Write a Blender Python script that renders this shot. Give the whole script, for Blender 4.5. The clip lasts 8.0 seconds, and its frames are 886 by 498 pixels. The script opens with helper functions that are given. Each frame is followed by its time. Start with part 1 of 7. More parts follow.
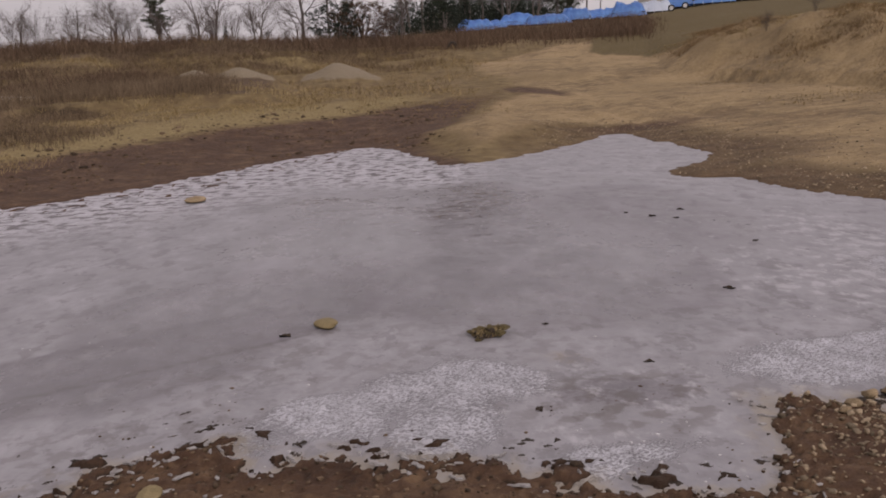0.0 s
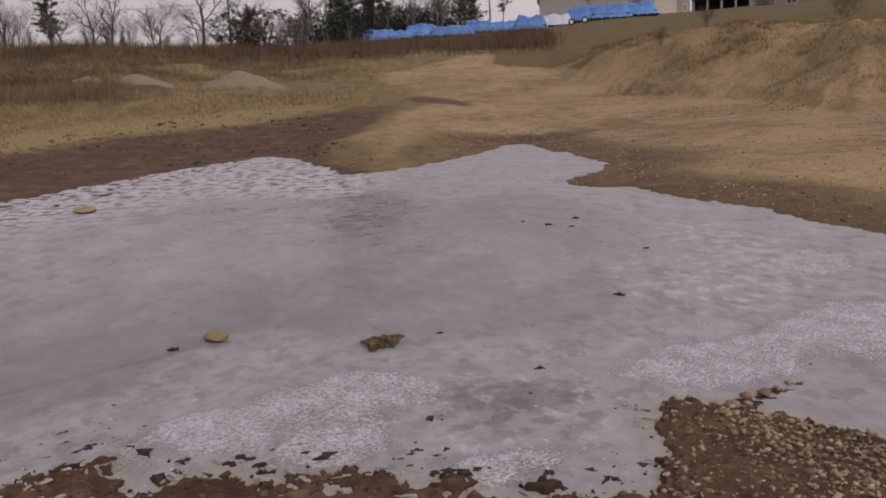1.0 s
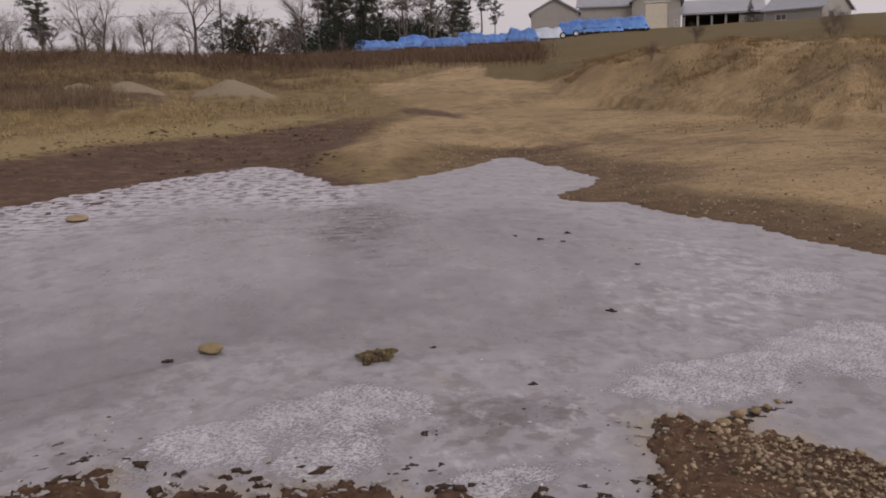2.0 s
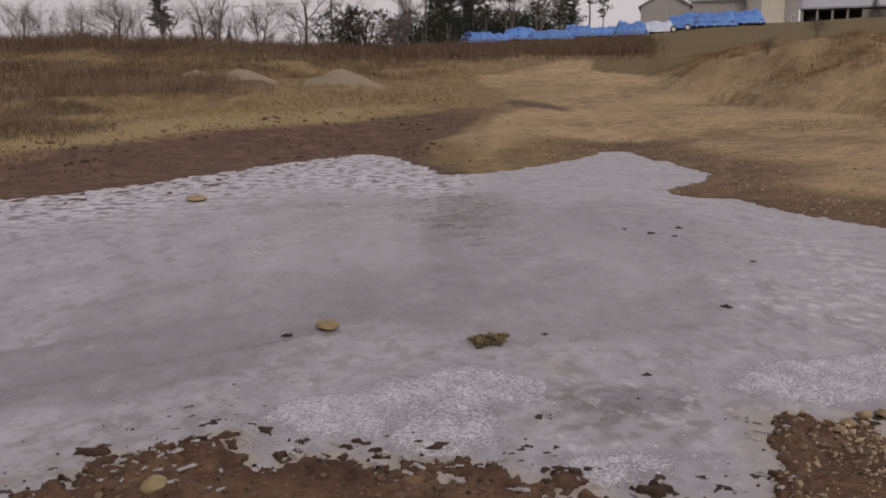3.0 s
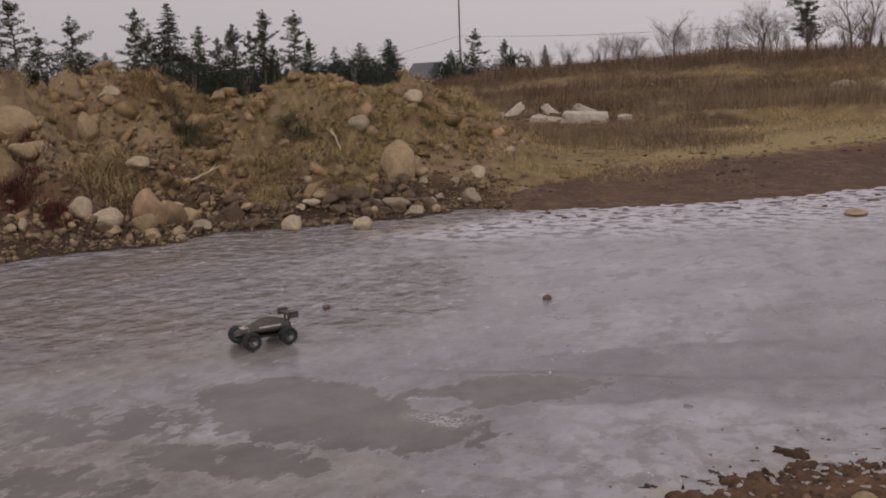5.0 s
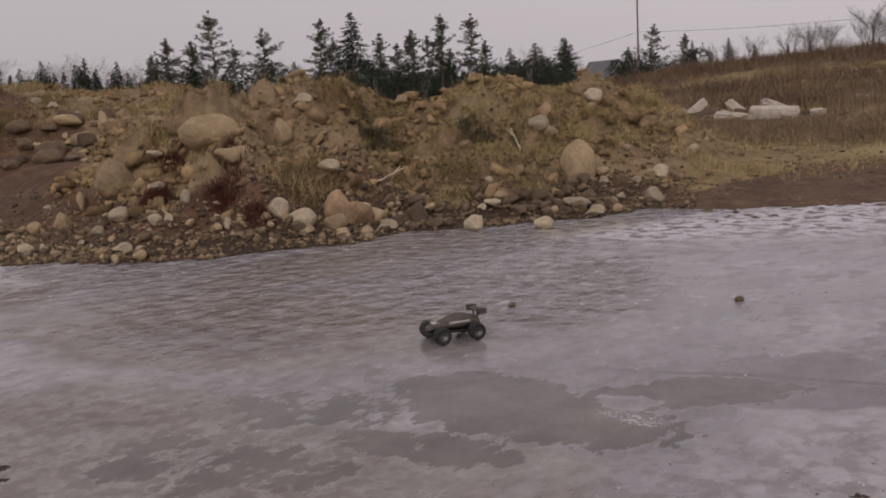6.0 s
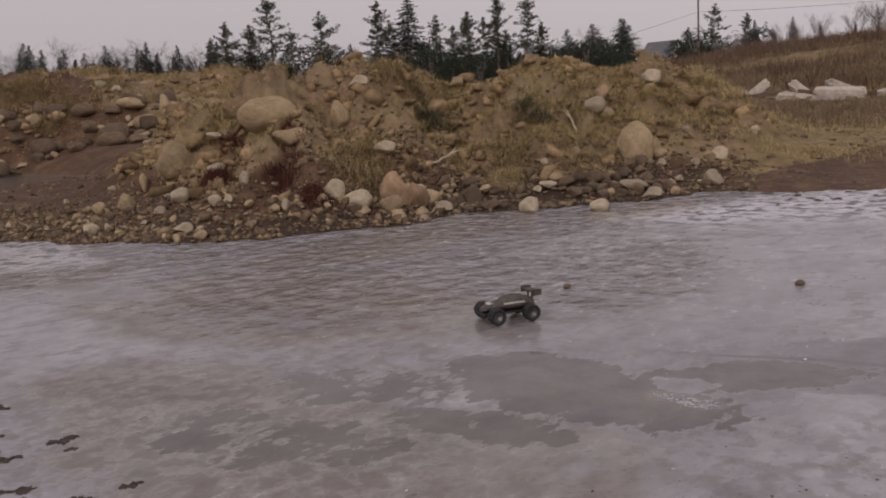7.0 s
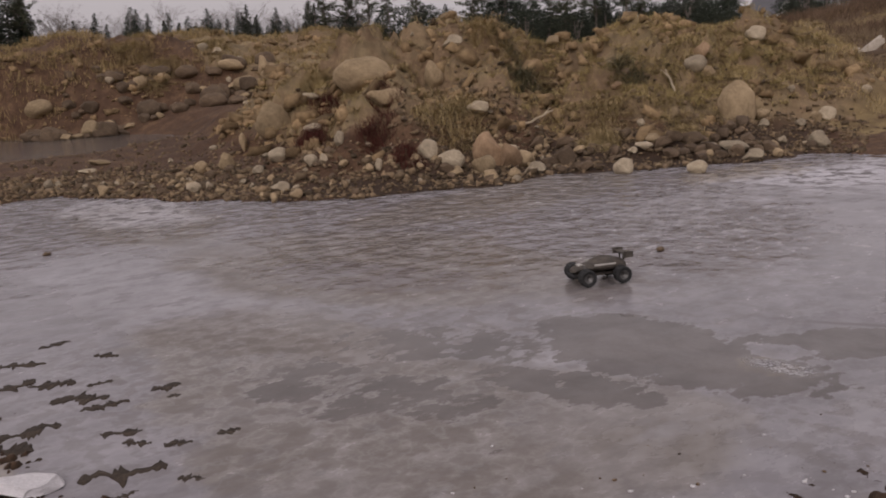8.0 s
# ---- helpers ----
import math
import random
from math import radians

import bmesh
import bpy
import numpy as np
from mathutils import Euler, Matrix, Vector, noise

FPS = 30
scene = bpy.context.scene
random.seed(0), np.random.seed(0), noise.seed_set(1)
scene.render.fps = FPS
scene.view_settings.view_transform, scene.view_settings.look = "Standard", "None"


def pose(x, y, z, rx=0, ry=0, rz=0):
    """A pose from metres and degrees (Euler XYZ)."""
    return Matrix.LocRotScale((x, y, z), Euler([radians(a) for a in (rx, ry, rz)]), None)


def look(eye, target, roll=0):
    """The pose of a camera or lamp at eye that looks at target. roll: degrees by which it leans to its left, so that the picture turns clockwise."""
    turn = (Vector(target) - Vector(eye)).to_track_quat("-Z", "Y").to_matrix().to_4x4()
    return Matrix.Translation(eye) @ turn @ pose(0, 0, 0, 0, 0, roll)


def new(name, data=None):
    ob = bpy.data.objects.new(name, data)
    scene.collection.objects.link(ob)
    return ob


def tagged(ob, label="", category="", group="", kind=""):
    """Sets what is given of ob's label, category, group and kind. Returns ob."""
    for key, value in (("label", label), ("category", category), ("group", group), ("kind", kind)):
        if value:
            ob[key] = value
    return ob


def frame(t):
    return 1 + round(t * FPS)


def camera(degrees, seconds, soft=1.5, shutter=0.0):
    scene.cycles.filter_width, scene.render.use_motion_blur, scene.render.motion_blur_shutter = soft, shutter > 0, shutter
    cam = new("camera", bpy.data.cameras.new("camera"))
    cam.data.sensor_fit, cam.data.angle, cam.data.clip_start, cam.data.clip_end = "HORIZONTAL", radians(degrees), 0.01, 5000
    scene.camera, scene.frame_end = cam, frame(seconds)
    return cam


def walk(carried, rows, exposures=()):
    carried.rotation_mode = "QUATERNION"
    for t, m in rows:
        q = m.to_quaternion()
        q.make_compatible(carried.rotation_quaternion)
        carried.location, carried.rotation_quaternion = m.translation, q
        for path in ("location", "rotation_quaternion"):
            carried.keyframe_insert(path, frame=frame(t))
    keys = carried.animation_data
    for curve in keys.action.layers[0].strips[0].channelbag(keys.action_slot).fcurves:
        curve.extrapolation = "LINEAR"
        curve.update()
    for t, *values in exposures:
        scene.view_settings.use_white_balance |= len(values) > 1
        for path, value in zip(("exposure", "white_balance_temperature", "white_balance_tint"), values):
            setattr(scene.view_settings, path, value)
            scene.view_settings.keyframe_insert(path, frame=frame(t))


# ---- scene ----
cam = camera(52.8, 8.0, soft=1.85)

# Eye, target and roll of the hand-held camera.
PATH = [
    (0, (-0.296, -0.191, 1.607), (0.101, 9.610, -0.341), -2.99),
    (0.5, (-0.236, -0.162, 1.593), (0.847, 9.596, -0.304), -2.68),
    (1, (-0.210, -0.178, 1.597), (1.227, 9.537, -0.291), -2.25),
    (1.2, (-0.191, -0.171, 1.597), (1.357, 9.530, -0.273), -2.0),
    (2.3, (-0.290, -0.235, 1.644), (1.206, 9.495, -0.112), -1.01),
    (2.5, (-0.315, -0.246, 1.633), (0.991, 9.505, -0.156), -0.76),
    (3, (-0.371, -0.259, 1.602), (0.109, 9.560, -0.235), -0.46),
    (3.5, (-0.439, -0.285, 1.588), (-1.312, 9.506, -0.248), -0.83),
    (4, (-0.507, -0.323, 1.572), (-3.104, 9.170, -0.199), -1.46),
    (4.5, (-0.664, -0.400, 1.590), (-5.097, 8.412, -0.054), -1.78),
    (5, (-0.752, -0.444, 1.586), (-6.553, 7.552, 0.028), -1.92),
    (5.2, (-0.798, -0.476, 1.594), (-7.041, 7.187, 0.078), -2.31),
    (6.3, (-0.773, -0.589, 1.582), (-8.196, 5.943, 0.083), -3.34),
    (6.5, (-0.778, -0.598, 1.580), (-8.277, 5.838, 0.049), -3.35),
    (7, (-0.761, -0.590, 1.575), (-8.405, 5.652, -0.046), -3.41),
    (7.5, (-0.746, -0.593, 1.571), (-8.596, 5.342, -0.203), -3.57),
    (8, (-0.738, -0.588, 1.564), (-8.953, 4.758, -0.415), -3.74),
]
walk(cam, [(t, look(eye, target, roll)) for t, eye, target, roll in PATH], exposures=[(0.0, 0.03, 6650, 22), (4.5, 0.06, 6650, 20), (8.0, 0.1, 6650, 21)])

# ---- light: overcast late-autumn sky ----
SUN_ELEV, SUN_TURN = radians(38), radians(150)
world = bpy.data.worlds.new("overcast")
scene.world = world
world.use_nodes = True
wn, wl = world.node_tree.nodes, world.node_tree.links
sky = wn.new("ShaderNodeTexSky")
sky.sky_type, sky.sun_disc = "NISHITA", False
sky.sun_elevation, sky.sun_rotation = SUN_ELEV, SUN_TURN
sky.air_density, sky.dust_density, sky.ozone_density = 1.0, 6.0, 1.0
hsv = wn.new("ShaderNodeHueSaturation")
hsv.inputs["Saturation"].default_value = 0.12
flat = wn.new("ShaderNodeMix")
flat.data_type = "RGBA"
flat.inputs["Factor"].default_value = 0.78
flat.inputs["B"].default_value = (6.1, 5.95, 5.95, 1)
wl.new(sky.outputs[0], hsv.inputs["Color"])
wl.new(hsv.outputs[0], flat.inputs["A"])
# the cloud is a little thinner towards the east
side = wn.new("ShaderNodeSeparateXYZ")
wl.new(wn.new("ShaderNodeTexCoord").outputs["Generated"], side.inputs[0])
thin = wn.new("ShaderNodeMapRange")
thin.inputs["From Min"].default_value, thin.inputs["From Max"].default_value = -0.9, 0.6
thin.inputs["To Min"].default_value, thin.inputs["To Max"].default_value = 0.82, 1.12
wl.new(side.outputs["X"], thin.inputs["Value"])
dim = wn.new("ShaderNodeVectorMath")
dim.operation = "SCALE"
wl.new(flat.outputs["Result"], dim.inputs[0])
wl.new(thin.outputs["Result"], dim.inputs["Scale"])
wl.new(dim.outputs["Vector"], wn["Background"].inputs["Color"])
wn["Background"].inputs["Strength"].default_value = 0.1
sun_data = bpy.data.lights.new("sun", "SUN")
sun_data.energy, sun_data.angle, sun_data.color = 0.6, radians(25), (1.0, 0.96, 0.9)
sun = new("sun", sun_data)
sun.matrix_world = look((0, 0, 30), Vector((0, 0, 30)) - Vector((math.sin(SUN_TURN) * math.cos(SUN_ELEV), math.cos(SUN_TURN) * math.cos(SUN_ELEV), math.sin(SUN_ELEV))))

# ---- lie of the land ----
RNG = np.random.default_rng(7)
EYE_X, EYE_Y = -0.78, -0.6


def vnoise(x, y, seed=0):
    """Smooth noise, 0 to 1, of arrays."""
    xi, yi = np.floor(x), np.floor(y)
    u, v = x - xi, y - yi
    u, v = u * u * (3 - 2 * u), v * v * (3 - 2 * v)

    def cell(i, j):
        s = np.sin(i * 127.1 + j * 311.7 + seed * 74.7) * 43758.5453
        return s - np.floor(s)

    low = cell(xi, yi) * (1 - u) + cell(xi + 1, yi) * u
    high = cell(xi, yi + 1) * (1 - u) + cell(xi + 1, yi + 1) * u
    return low * (1 - v) + high * v


def fbm(x, y, octaves=4, seed=0):
    out, amp, total = 0, 1.0, 0
    for n in range(octaves):
        out, total = out + amp * vnoise(x * 2**n + 17.3 * n, y * 2**n - 9.1 * n, seed + n), total + amp
        amp *= 0.5
    return out / total


def ramp(v, a, b):
    u = np.clip((v - a) / (b - a), 0, 1)
    return u * u * (3 - 2 * u)


# The frozen pond's outline, stretch by stretch, in metres.
SHORE_RIGHT = [(1.1, 2.7), (1.18, 3.0), (1.27, 3.25), (1.33, 3.5), (1.47, 3.76), (1.62, 3.65), (1.76, 3.6), (1.86, 3.52), (1.93, 3.42), (2.04, 3.22), (2.2, 3.05), (2.8, 2.5), (4.6, 3.8), (5.2, 6.0), (4.95, 7.6), (4.67, 9.8), (4.1, 11.5), (3.55, 11.95)]
SHORE_FAR = [(3.6, 12.75), (4.3, 13.65), (5.0, 14.75), (4.95, 16.7), (4.75, 20.1), (4.3, 20.1), (3.1, 17.8), (2.1, 16.6), (1.1, 15.5), (0.4, 15.5), (-0.3, 18.6), (-0.9, 20.4), (-1.9, 19.4), (-2.9, 17.6), (-4.5, 14.6), (-5.8, 12.9), (-7.4, 11.5)]
SHORE_LEFT = [(-8.75, 11.1), (-8.85, 9.8), (-9.7, 8.35), (-10.5, 7.6), (-10.15, 6.5), (-10.6, 5.2), (-11.4, 4.1), (-13.1, 3.15), (-15.5, 1.9), (-15.3, 0.4), (-12.5, -2.4), (-9.0, -2.6)]
SHORE_NEAR = [(-6.6, -0.5), (-5.2, -0.45), (-4.2, -0.25), (-3.3, 0.4), (-2.55, 1.4), (-2.15, 2.3), (-1.8, 3.2), (-1.2, 3.72), (-1.0, 3.35), (-0.7, 3.52), (-0.35, 3.35), (0.0, 3.2), (0.5, 2.85)]
SHORE = np.array(SHORE_RIGHT + SHORE_FAR + SHORE_LEFT + SHORE_NEAR)


def shore_distance(x, y):
    """Metres from the pond's edge: above 0 on land, below 0 on the ice."""
    best, inside = np.full(x.shape, 1e9), np.zeros(x.shape, bool)
    for (ax, ay), (bx, by) in zip(SHORE, np.roll(SHORE, -1, 0)):
        ex, ey = bx - ax, by - ay
        u = np.clip(((x - ax) * ex + (y - ay) * ey) / (ex * ex + ey * ey), 0, 1)
        best = np.minimum(best, (x - ax - u * ex) ** 2 + (y - ay - u * ey) ** 2)
        inside ^= ((ay > y) != (by > y)) & (x < (y - ay) / (by - ay + 1e-12) * ex + ax)
    return np.where(inside, -1, 1) * np.sqrt(best)


# Height of the open land by compass direction (rows, degrees) and distance (columns, metres).
BROAD_D = [0, 15, 25, 35, 45, 60, 100, 200, 1500]
BROAD = {
    -180: [0, 0, 0.2, 0.4, 1.0, 2.0, 3.0, 4, 6], -100: [0, 0, 0.1, 0.3, 1.0, 2.0, 3.0, 4, 6], -60: [0, 0, 0.3, 0.6, 0.9, 1.5, 2.6, 3, 5],
    -40: [0, 0, 0.35, 0.7, 1.0, 1.6, 3.3, 4, 6], -26: [0, 0, 0.45, 0.8, 1.5, 3.5, 4.4, 5, 7],
    -12: [0, 0, 0.5, 0.95, 1.4, 3.7, 4.8, 5, 7], 2: [0, 0, 0.25, 0.75, 1.25, 2.9, 5.6, 6, 8],
    13: [0, 0, 0.2, 0.6, 1.5, 2.9, 6.2, 7, 9], 22: [0, 0.05, 0.25, 0.6, 1.5, 3.4, 7.2, 9, 10],
    36: [0, 0.05, 0.3, 0.9, 2.0, 4.4, 7.6, 9, 10], 180: [0, 0, 0.2, 0.4, 1.0, 2.0, 3.0, 4, 6],
}
BANK_AZ = [-130, -80, -72, -67, -61, -55, -51.5, -49.5, -47, -42, -37, -33.5, -30.5, -28]
BANK_H = [0, 0.0, 0.1, 0.85, 1.7, 2.0, 1.75, 1.5, 1.5, 1.6, 1.5, 0.9, 0.25, 0]


def polar(x, y):
    return np.hypot(x - EYE_X, y - EYE_Y), np.degrees(np.arctan2(x - EYE_X, y - EYE_Y))


def broad(d, az):
    keys = sorted(BROAD)
    rows = np.array([np.interp(d, BROAD_D, BROAD[k]) for k in keys])
    pos = np.interp(az, keys, range(len(keys)))
    low = np.clip(pos.astype(int), 0, len(keys) - 2)
    u = pos - low
    u = u * u * (3 - 2 * u)
    flat_rows, idx = rows.reshape(len(keys), -1), np.arange(d.size)
    return (flat_rows[low.ravel(), idx] * (1 - u.ravel()) + flat_rows[low.ravel() + 1, idx] * u.ravel()).reshape(d.shape)


# Gravel heaps on the far side: direction, distance, height, radius.
HEAPS = [(-2.9, 45, 0.85, 2.0), (-9.0, 45, 0.95, 1.7), (-11.6, 46, 0.6, 1.2)]


def land(x, y):
    """Height of the ground, distance from the shore, and how much bank, hill and heap there is."""
    x, y = np.asarray(x, float), np.asarray(y, float)
    d, az = polar(x, y)
    sd = shore_distance(x, y)
    near = 1 - ramp(d, 4.5, 8)
    wob = (fbm(x * 1.3, y * 1.3, 4, 3) - 0.5) * (0.5 - 0.25 * near) + (fbm(x * 6, y * 6, 4, 8) - 0.5) * (0.3 + 0.12 * near)
    calm = np.exp(-(((x - 1.9) / 0.75) ** 4 + ((y - 3.5) / 0.75) ** 4))
    s = sd + wob * (1 - 0.45 * calm)
    z = np.where(s > 0, 0.012 + 0.05 * np.minimum(s, 4), np.maximum(-0.3, 0.22 * s - 0.012))
    z = z + near * (0.045 * (1 - 0.75 * calm) * (fbm(x * 8, y * 8, 4, 9) - 0.5) + 0.06 * (fbm(x * 30, y * 30, 2, 10) - 0.5)) * ramp(s, -0.35, -0.05) * (1 - 0.55 * ramp(s, 0.05, 0.3))
    # mud breaking through thin ice along the far shore and beside the near one
    shelf = ramp(s, -3.0, -0.2) * (1 - ramp(s, -0.02, 0.15)) * ramp(az, -37, -30) * (1 - ramp(az, -3, 1)) * ramp(d, 8, 10)
    z = np.maximum(z, np.where(shelf > 0, -0.035 + 0.05 * np.sqrt(shelf) * ramp(fbm(x * 8.5 + 1.6 * y, y * 7.0 - 1.2 * x, 4, 71), 0.57, 0.69), -9))
    shelf = ramp(s, -0.6, -0.05) * (1 - ramp(s, -0.02, 0.15)) * near * (1 - calm)
    z = np.maximum(z, np.where(shelf > 0, -0.05 + 0.075 * shelf * ramp(0.6 * fbm(x * 9, y * 9, 3, 72) + 0.4 * fbm(x * 28, y * 28, 2, 73), 0.5, 0.68), -9))
    on = ramp(s, 0, 7)
    z = z + broad(d, az) * on
    # rubble bank behind the left shore
    bank = np.interp(az, BANK_AZ, BANK_H) * ramp(s, -0.1, 6.0) * (1 - 0.75 * ramp(s, 7.5, 14))
    lump = fbm(x * 0.55, y * 0.55, 3, 21) - 0.5 + 0.35 * (fbm(x * 2.1, y * 2.1, 3, 22) - 0.5)
    ridge = 1 - 2 * np.abs(fbm(x * 0.75, y * 0.75, 3, 23) - 0.5) * 2
    z = z + bank * (1 + 0.8 * lump) + np.minimum(bank, 1) * 0.45 * (ridge - 0.72) + np.minimum(bank, 0.6) * 0.7 * (fbm(x * 1.7, y * 1.7, 4, 24) - 0.5)
    # gully between the two humps, spurs running down the slope, and broken ledges
    body = np.minimum(bank, 1)
    gully = np.exp(-(((az + 50.6 + 0.25 * (14 - d)) / 1.5) ** 2)) * ramp(s, 1.2, 3.2) * (1 - 0.8 * ramp(s, 5.0, 7.0))
    z = z - 0.5 * body * gully
    z = z + body * (0.45 * (fbm(az * 0.42, d * 0.22, 3, 26) - 0.5) + 0.3 * (ramp(fbm(x * 0.85, y * 0.85, 3, 27), 0.47, 0.53) - 0.5) + 0.16 * (ramp(fbm(x * 2.0, y * 2.0, 3, 28), 0.46, 0.52) - 0.5))
    # high back bank behind the second pond
    back = np.interp(az, [-140, -110, -70, -63, -57], [0, 2.5, 2.4, 1.7, 0]) * ramp(d + 4 * (fbm(x * 0.3, y * 0.3, 3, 31) - 0.5), 33, 41) * (1 - 0.6 * ramp(d, 43, 60))
    z = z + back * (1 + 0.5 * lump)
    pond = ((x + 29.5) / 7.0) ** 2 + ((y - 2.6) / 5.3) ** 2
    w = 1 - ramp(pond + 0.5 * lump, 1.1, 2.0)
    z = z * (1 - w) + w * np.minimum(z, -0.3 + 0.55 * ramp(pond, 0.7, 1.5) + 0.1 * lump)
    # long mound on the right
    foot = np.interp(az, [14, 16.5, 17.4, 22.5, 27.4, 33.9, 60], [58, 41, 36.5, 32.5, 28.7, 23, 19])
    hill = np.interp(az, [16, 17.2, 19, 22, 26, 31, 36, 60, 100], [0, 0.3, 0.7, 1.3, 1.7, 1.8, 1.7, 1.5, 0]) * ramp(d - foot + 2.4 * (fbm(x * 0.4, y * 0.4, 3, 41) - 0.5) + 0.9 * (fbm(x * 1.5, y * 1.5, 3, 45) - 0.5), -0.3, 7) * (1 - 0.95 * ramp(d - foot, 10, 24))
    z = z + hill * (1 + 0.35 * lump)
    # wheel ruts up the sandy track
    off = x - np.interp(y, [20, 25, 35, 48, 56], [6.5, 6.3, 7.6, 9.9, 12.5])
    rut = (np.exp(-(((np.abs(off) - 0.85) / 0.22) ** 2)) + 0.7 * np.exp(-(((np.abs(off + 2.6) - 0.85) / 0.22) ** 2))) * ramp(y, 19, 22) * (1 - ramp(y, 54, 58))
    z = z - 0.06 * rut
    heap = np.zeros_like(z)
    for a, far, h, r in HEAPS:
        cx, cy = EYE_X + far * math.sin(radians(a)), EYE_Y + far * math.cos(radians(a))
        q = np.hypot(x - cx, y - cy) / r
        heap = np.maximum(heap, h * np.clip(1.1 - np.sqrt(q * q + 0.04), 0, 1))
    z = z + heap
    # low sandy rise at the head of the pond
    z = z + 0.3 * np.exp(-(((x - 2.2) / 2.2) ** 2 + ((y - 20.4) / 2.6) ** 2)) * ramp(s, 0, 1.5)
    # small washed-out scarp along the mound's foot
    z = z + 0.3 * ramp(d - foot + 1.6 * (fbm(x * 0.3, y * 0.3, 4, 42) - 0.5) + 0.5 * (fbm(x * 1.6, y * 1.6, 4, 43) - 0.5), 0.0, 0.4) * ramp(fbm(x * 0.5, y * 0.5, 2, 44), 0.25, 0.45) * ramp(az, 17.5, 20) * (1 - ramp(az, 60, 80)) * (1 - ramp(d - foot, 6, 14))
    # low broken ledge where the field begins
    lip = d + 2.2 * (fbm(x * 0.22, y * 0.22, 3, 63) - 0.5) + 0.8 * (fbm(x * 1.1, y * 1.1, 3, 64) - 0.5)
    z = z + 0.32 * ramp(lip, 29.3, 29.9) * ramp(az, -24, -21) * (1 - ramp(az, -8, -5)) * (1 - ramp(d, 36, 46))
    # fine relief
    rough = ramp(s, 0.0, 1.0) * (0.25 + 0.75 * ramp(bank + back + hill, 0, 0.8)) * np.minimum(1, d / 9)
    z = z + rough * (0.2 * (fbm(x * 2.6, y * 2.6, 4, 51) - 0.5) + 0.05 * (fbm(x * 9, y * 9, 2, 52) - 0.5))
    z = z + (ramp(d, 20, 60) * on * 0.5 * (fbm(x * 0.16, y * 0.16, 3, 61) - 0.5) + ramp(d, 33, 40) * (1 - ramp(d, 64, 72)) * (1 - ramp(az, 0, 6)) * 0.9 * (fbm(x * 0.33, y * 0.33, 3, 62) - 0.5))
    return z, s, d, az, bank, back, hill, heap


def ground_z(x, y):
    return float(land(np.array([x]), np.array([y]))[0][0])


# ---- materials ----
def shader(name):
    m = bpy.data.materials.new(name)
    m.use_nodes = True
    return m, m.node_tree.nodes, m.node_tree.links, m.node_tree.nodes["Principled BSDF"]


def noise_node(nodes, links, where, scale, detail=6, rough=0.6):
    n = nodes.new("ShaderNodeTexNoise")
    n.inputs["Scale"].default_value, n.inputs["Detail"].default_value, n.inputs["Roughness"].default_value = scale, detail, rough
    links.new(where, n.inputs["Vector"])
    return n.outputs["Fac"]


def ramp_node(nodes, links, fac, stops):
    n = nodes.new("ShaderNodeValToRGB")
    while len(n.color_ramp.elements) < len(stops):
        n.color_ramp.elements.new(0.5)
    for e, (pos, col) in zip(n.color_ramp.elements, stops):
        e.position, e.color = pos, (*col, 1) if len(col) == 3 else col
    links.new(fac, n.inputs["Fac"])
    return n.outputs["Color"]


def mix_node(nodes, links, fac, a, b, blend="MIX"):
    n = nodes.new("ShaderNodeMix")
    n.data_type, n.blend_type = "RGBA", blend
    for key, v in (("Factor", fac), ("A", a), ("B", b)):
        if isinstance(v, (int, float)):
            n.inputs[key].default_value = v
        elif isinstance(v, tuple):
            n.inputs[key].default_value = (*v, 1)
        else:
            links.new(v, n.inputs[key])
    return n.outputs["Result"]


def math_node(nodes, links, op, a, b=0.0, clamp=False):
    n = nodes.new("ShaderNodeMath")
    n.operation, n.use_clamp = op, clamp
    for i, v in enumerate((a, b)):
        if isinstance(v, (int, float)):
            n.inputs[i].default_value = v
        else:
            links.new(v, n.inputs[i])
    return n.outputs[0]


def bump_node(nodes, links, height, strength, distance, normal=None):
    n = nodes.new("ShaderNodeBump")
    n.inputs["Strength"].default_value, n.inputs["Distance"].default_value = strength, distance
    links.new(height, n.inputs["Height"])
    if normal:
        links.new(normal, n.inputs["Normal"])
    return n.outputs["Normal"]


def edge_mix(nodes, links, mask, ragged, width=0.35, amount=0.9):
    """A mask with a ragged edge: mask + (noise - 0.5), hardened."""
    v = math_node(nodes, links, "ADD", mask, math_node(nodes, links, "MULTIPLY", math_node(nodes, links, "SUBTRACT", ragged, 0.5), amount))
    n = nodes.new("ShaderNodeMapRange")
    n.interpolation_type = "SMOOTHSTEP"
    n.inputs["From Min"].default_value, n.inputs["From Max"].default_value = 0.5 - width, 0.5 + width
    links.new(v, n.inputs["Value"])
    return n.outputs["Result"]


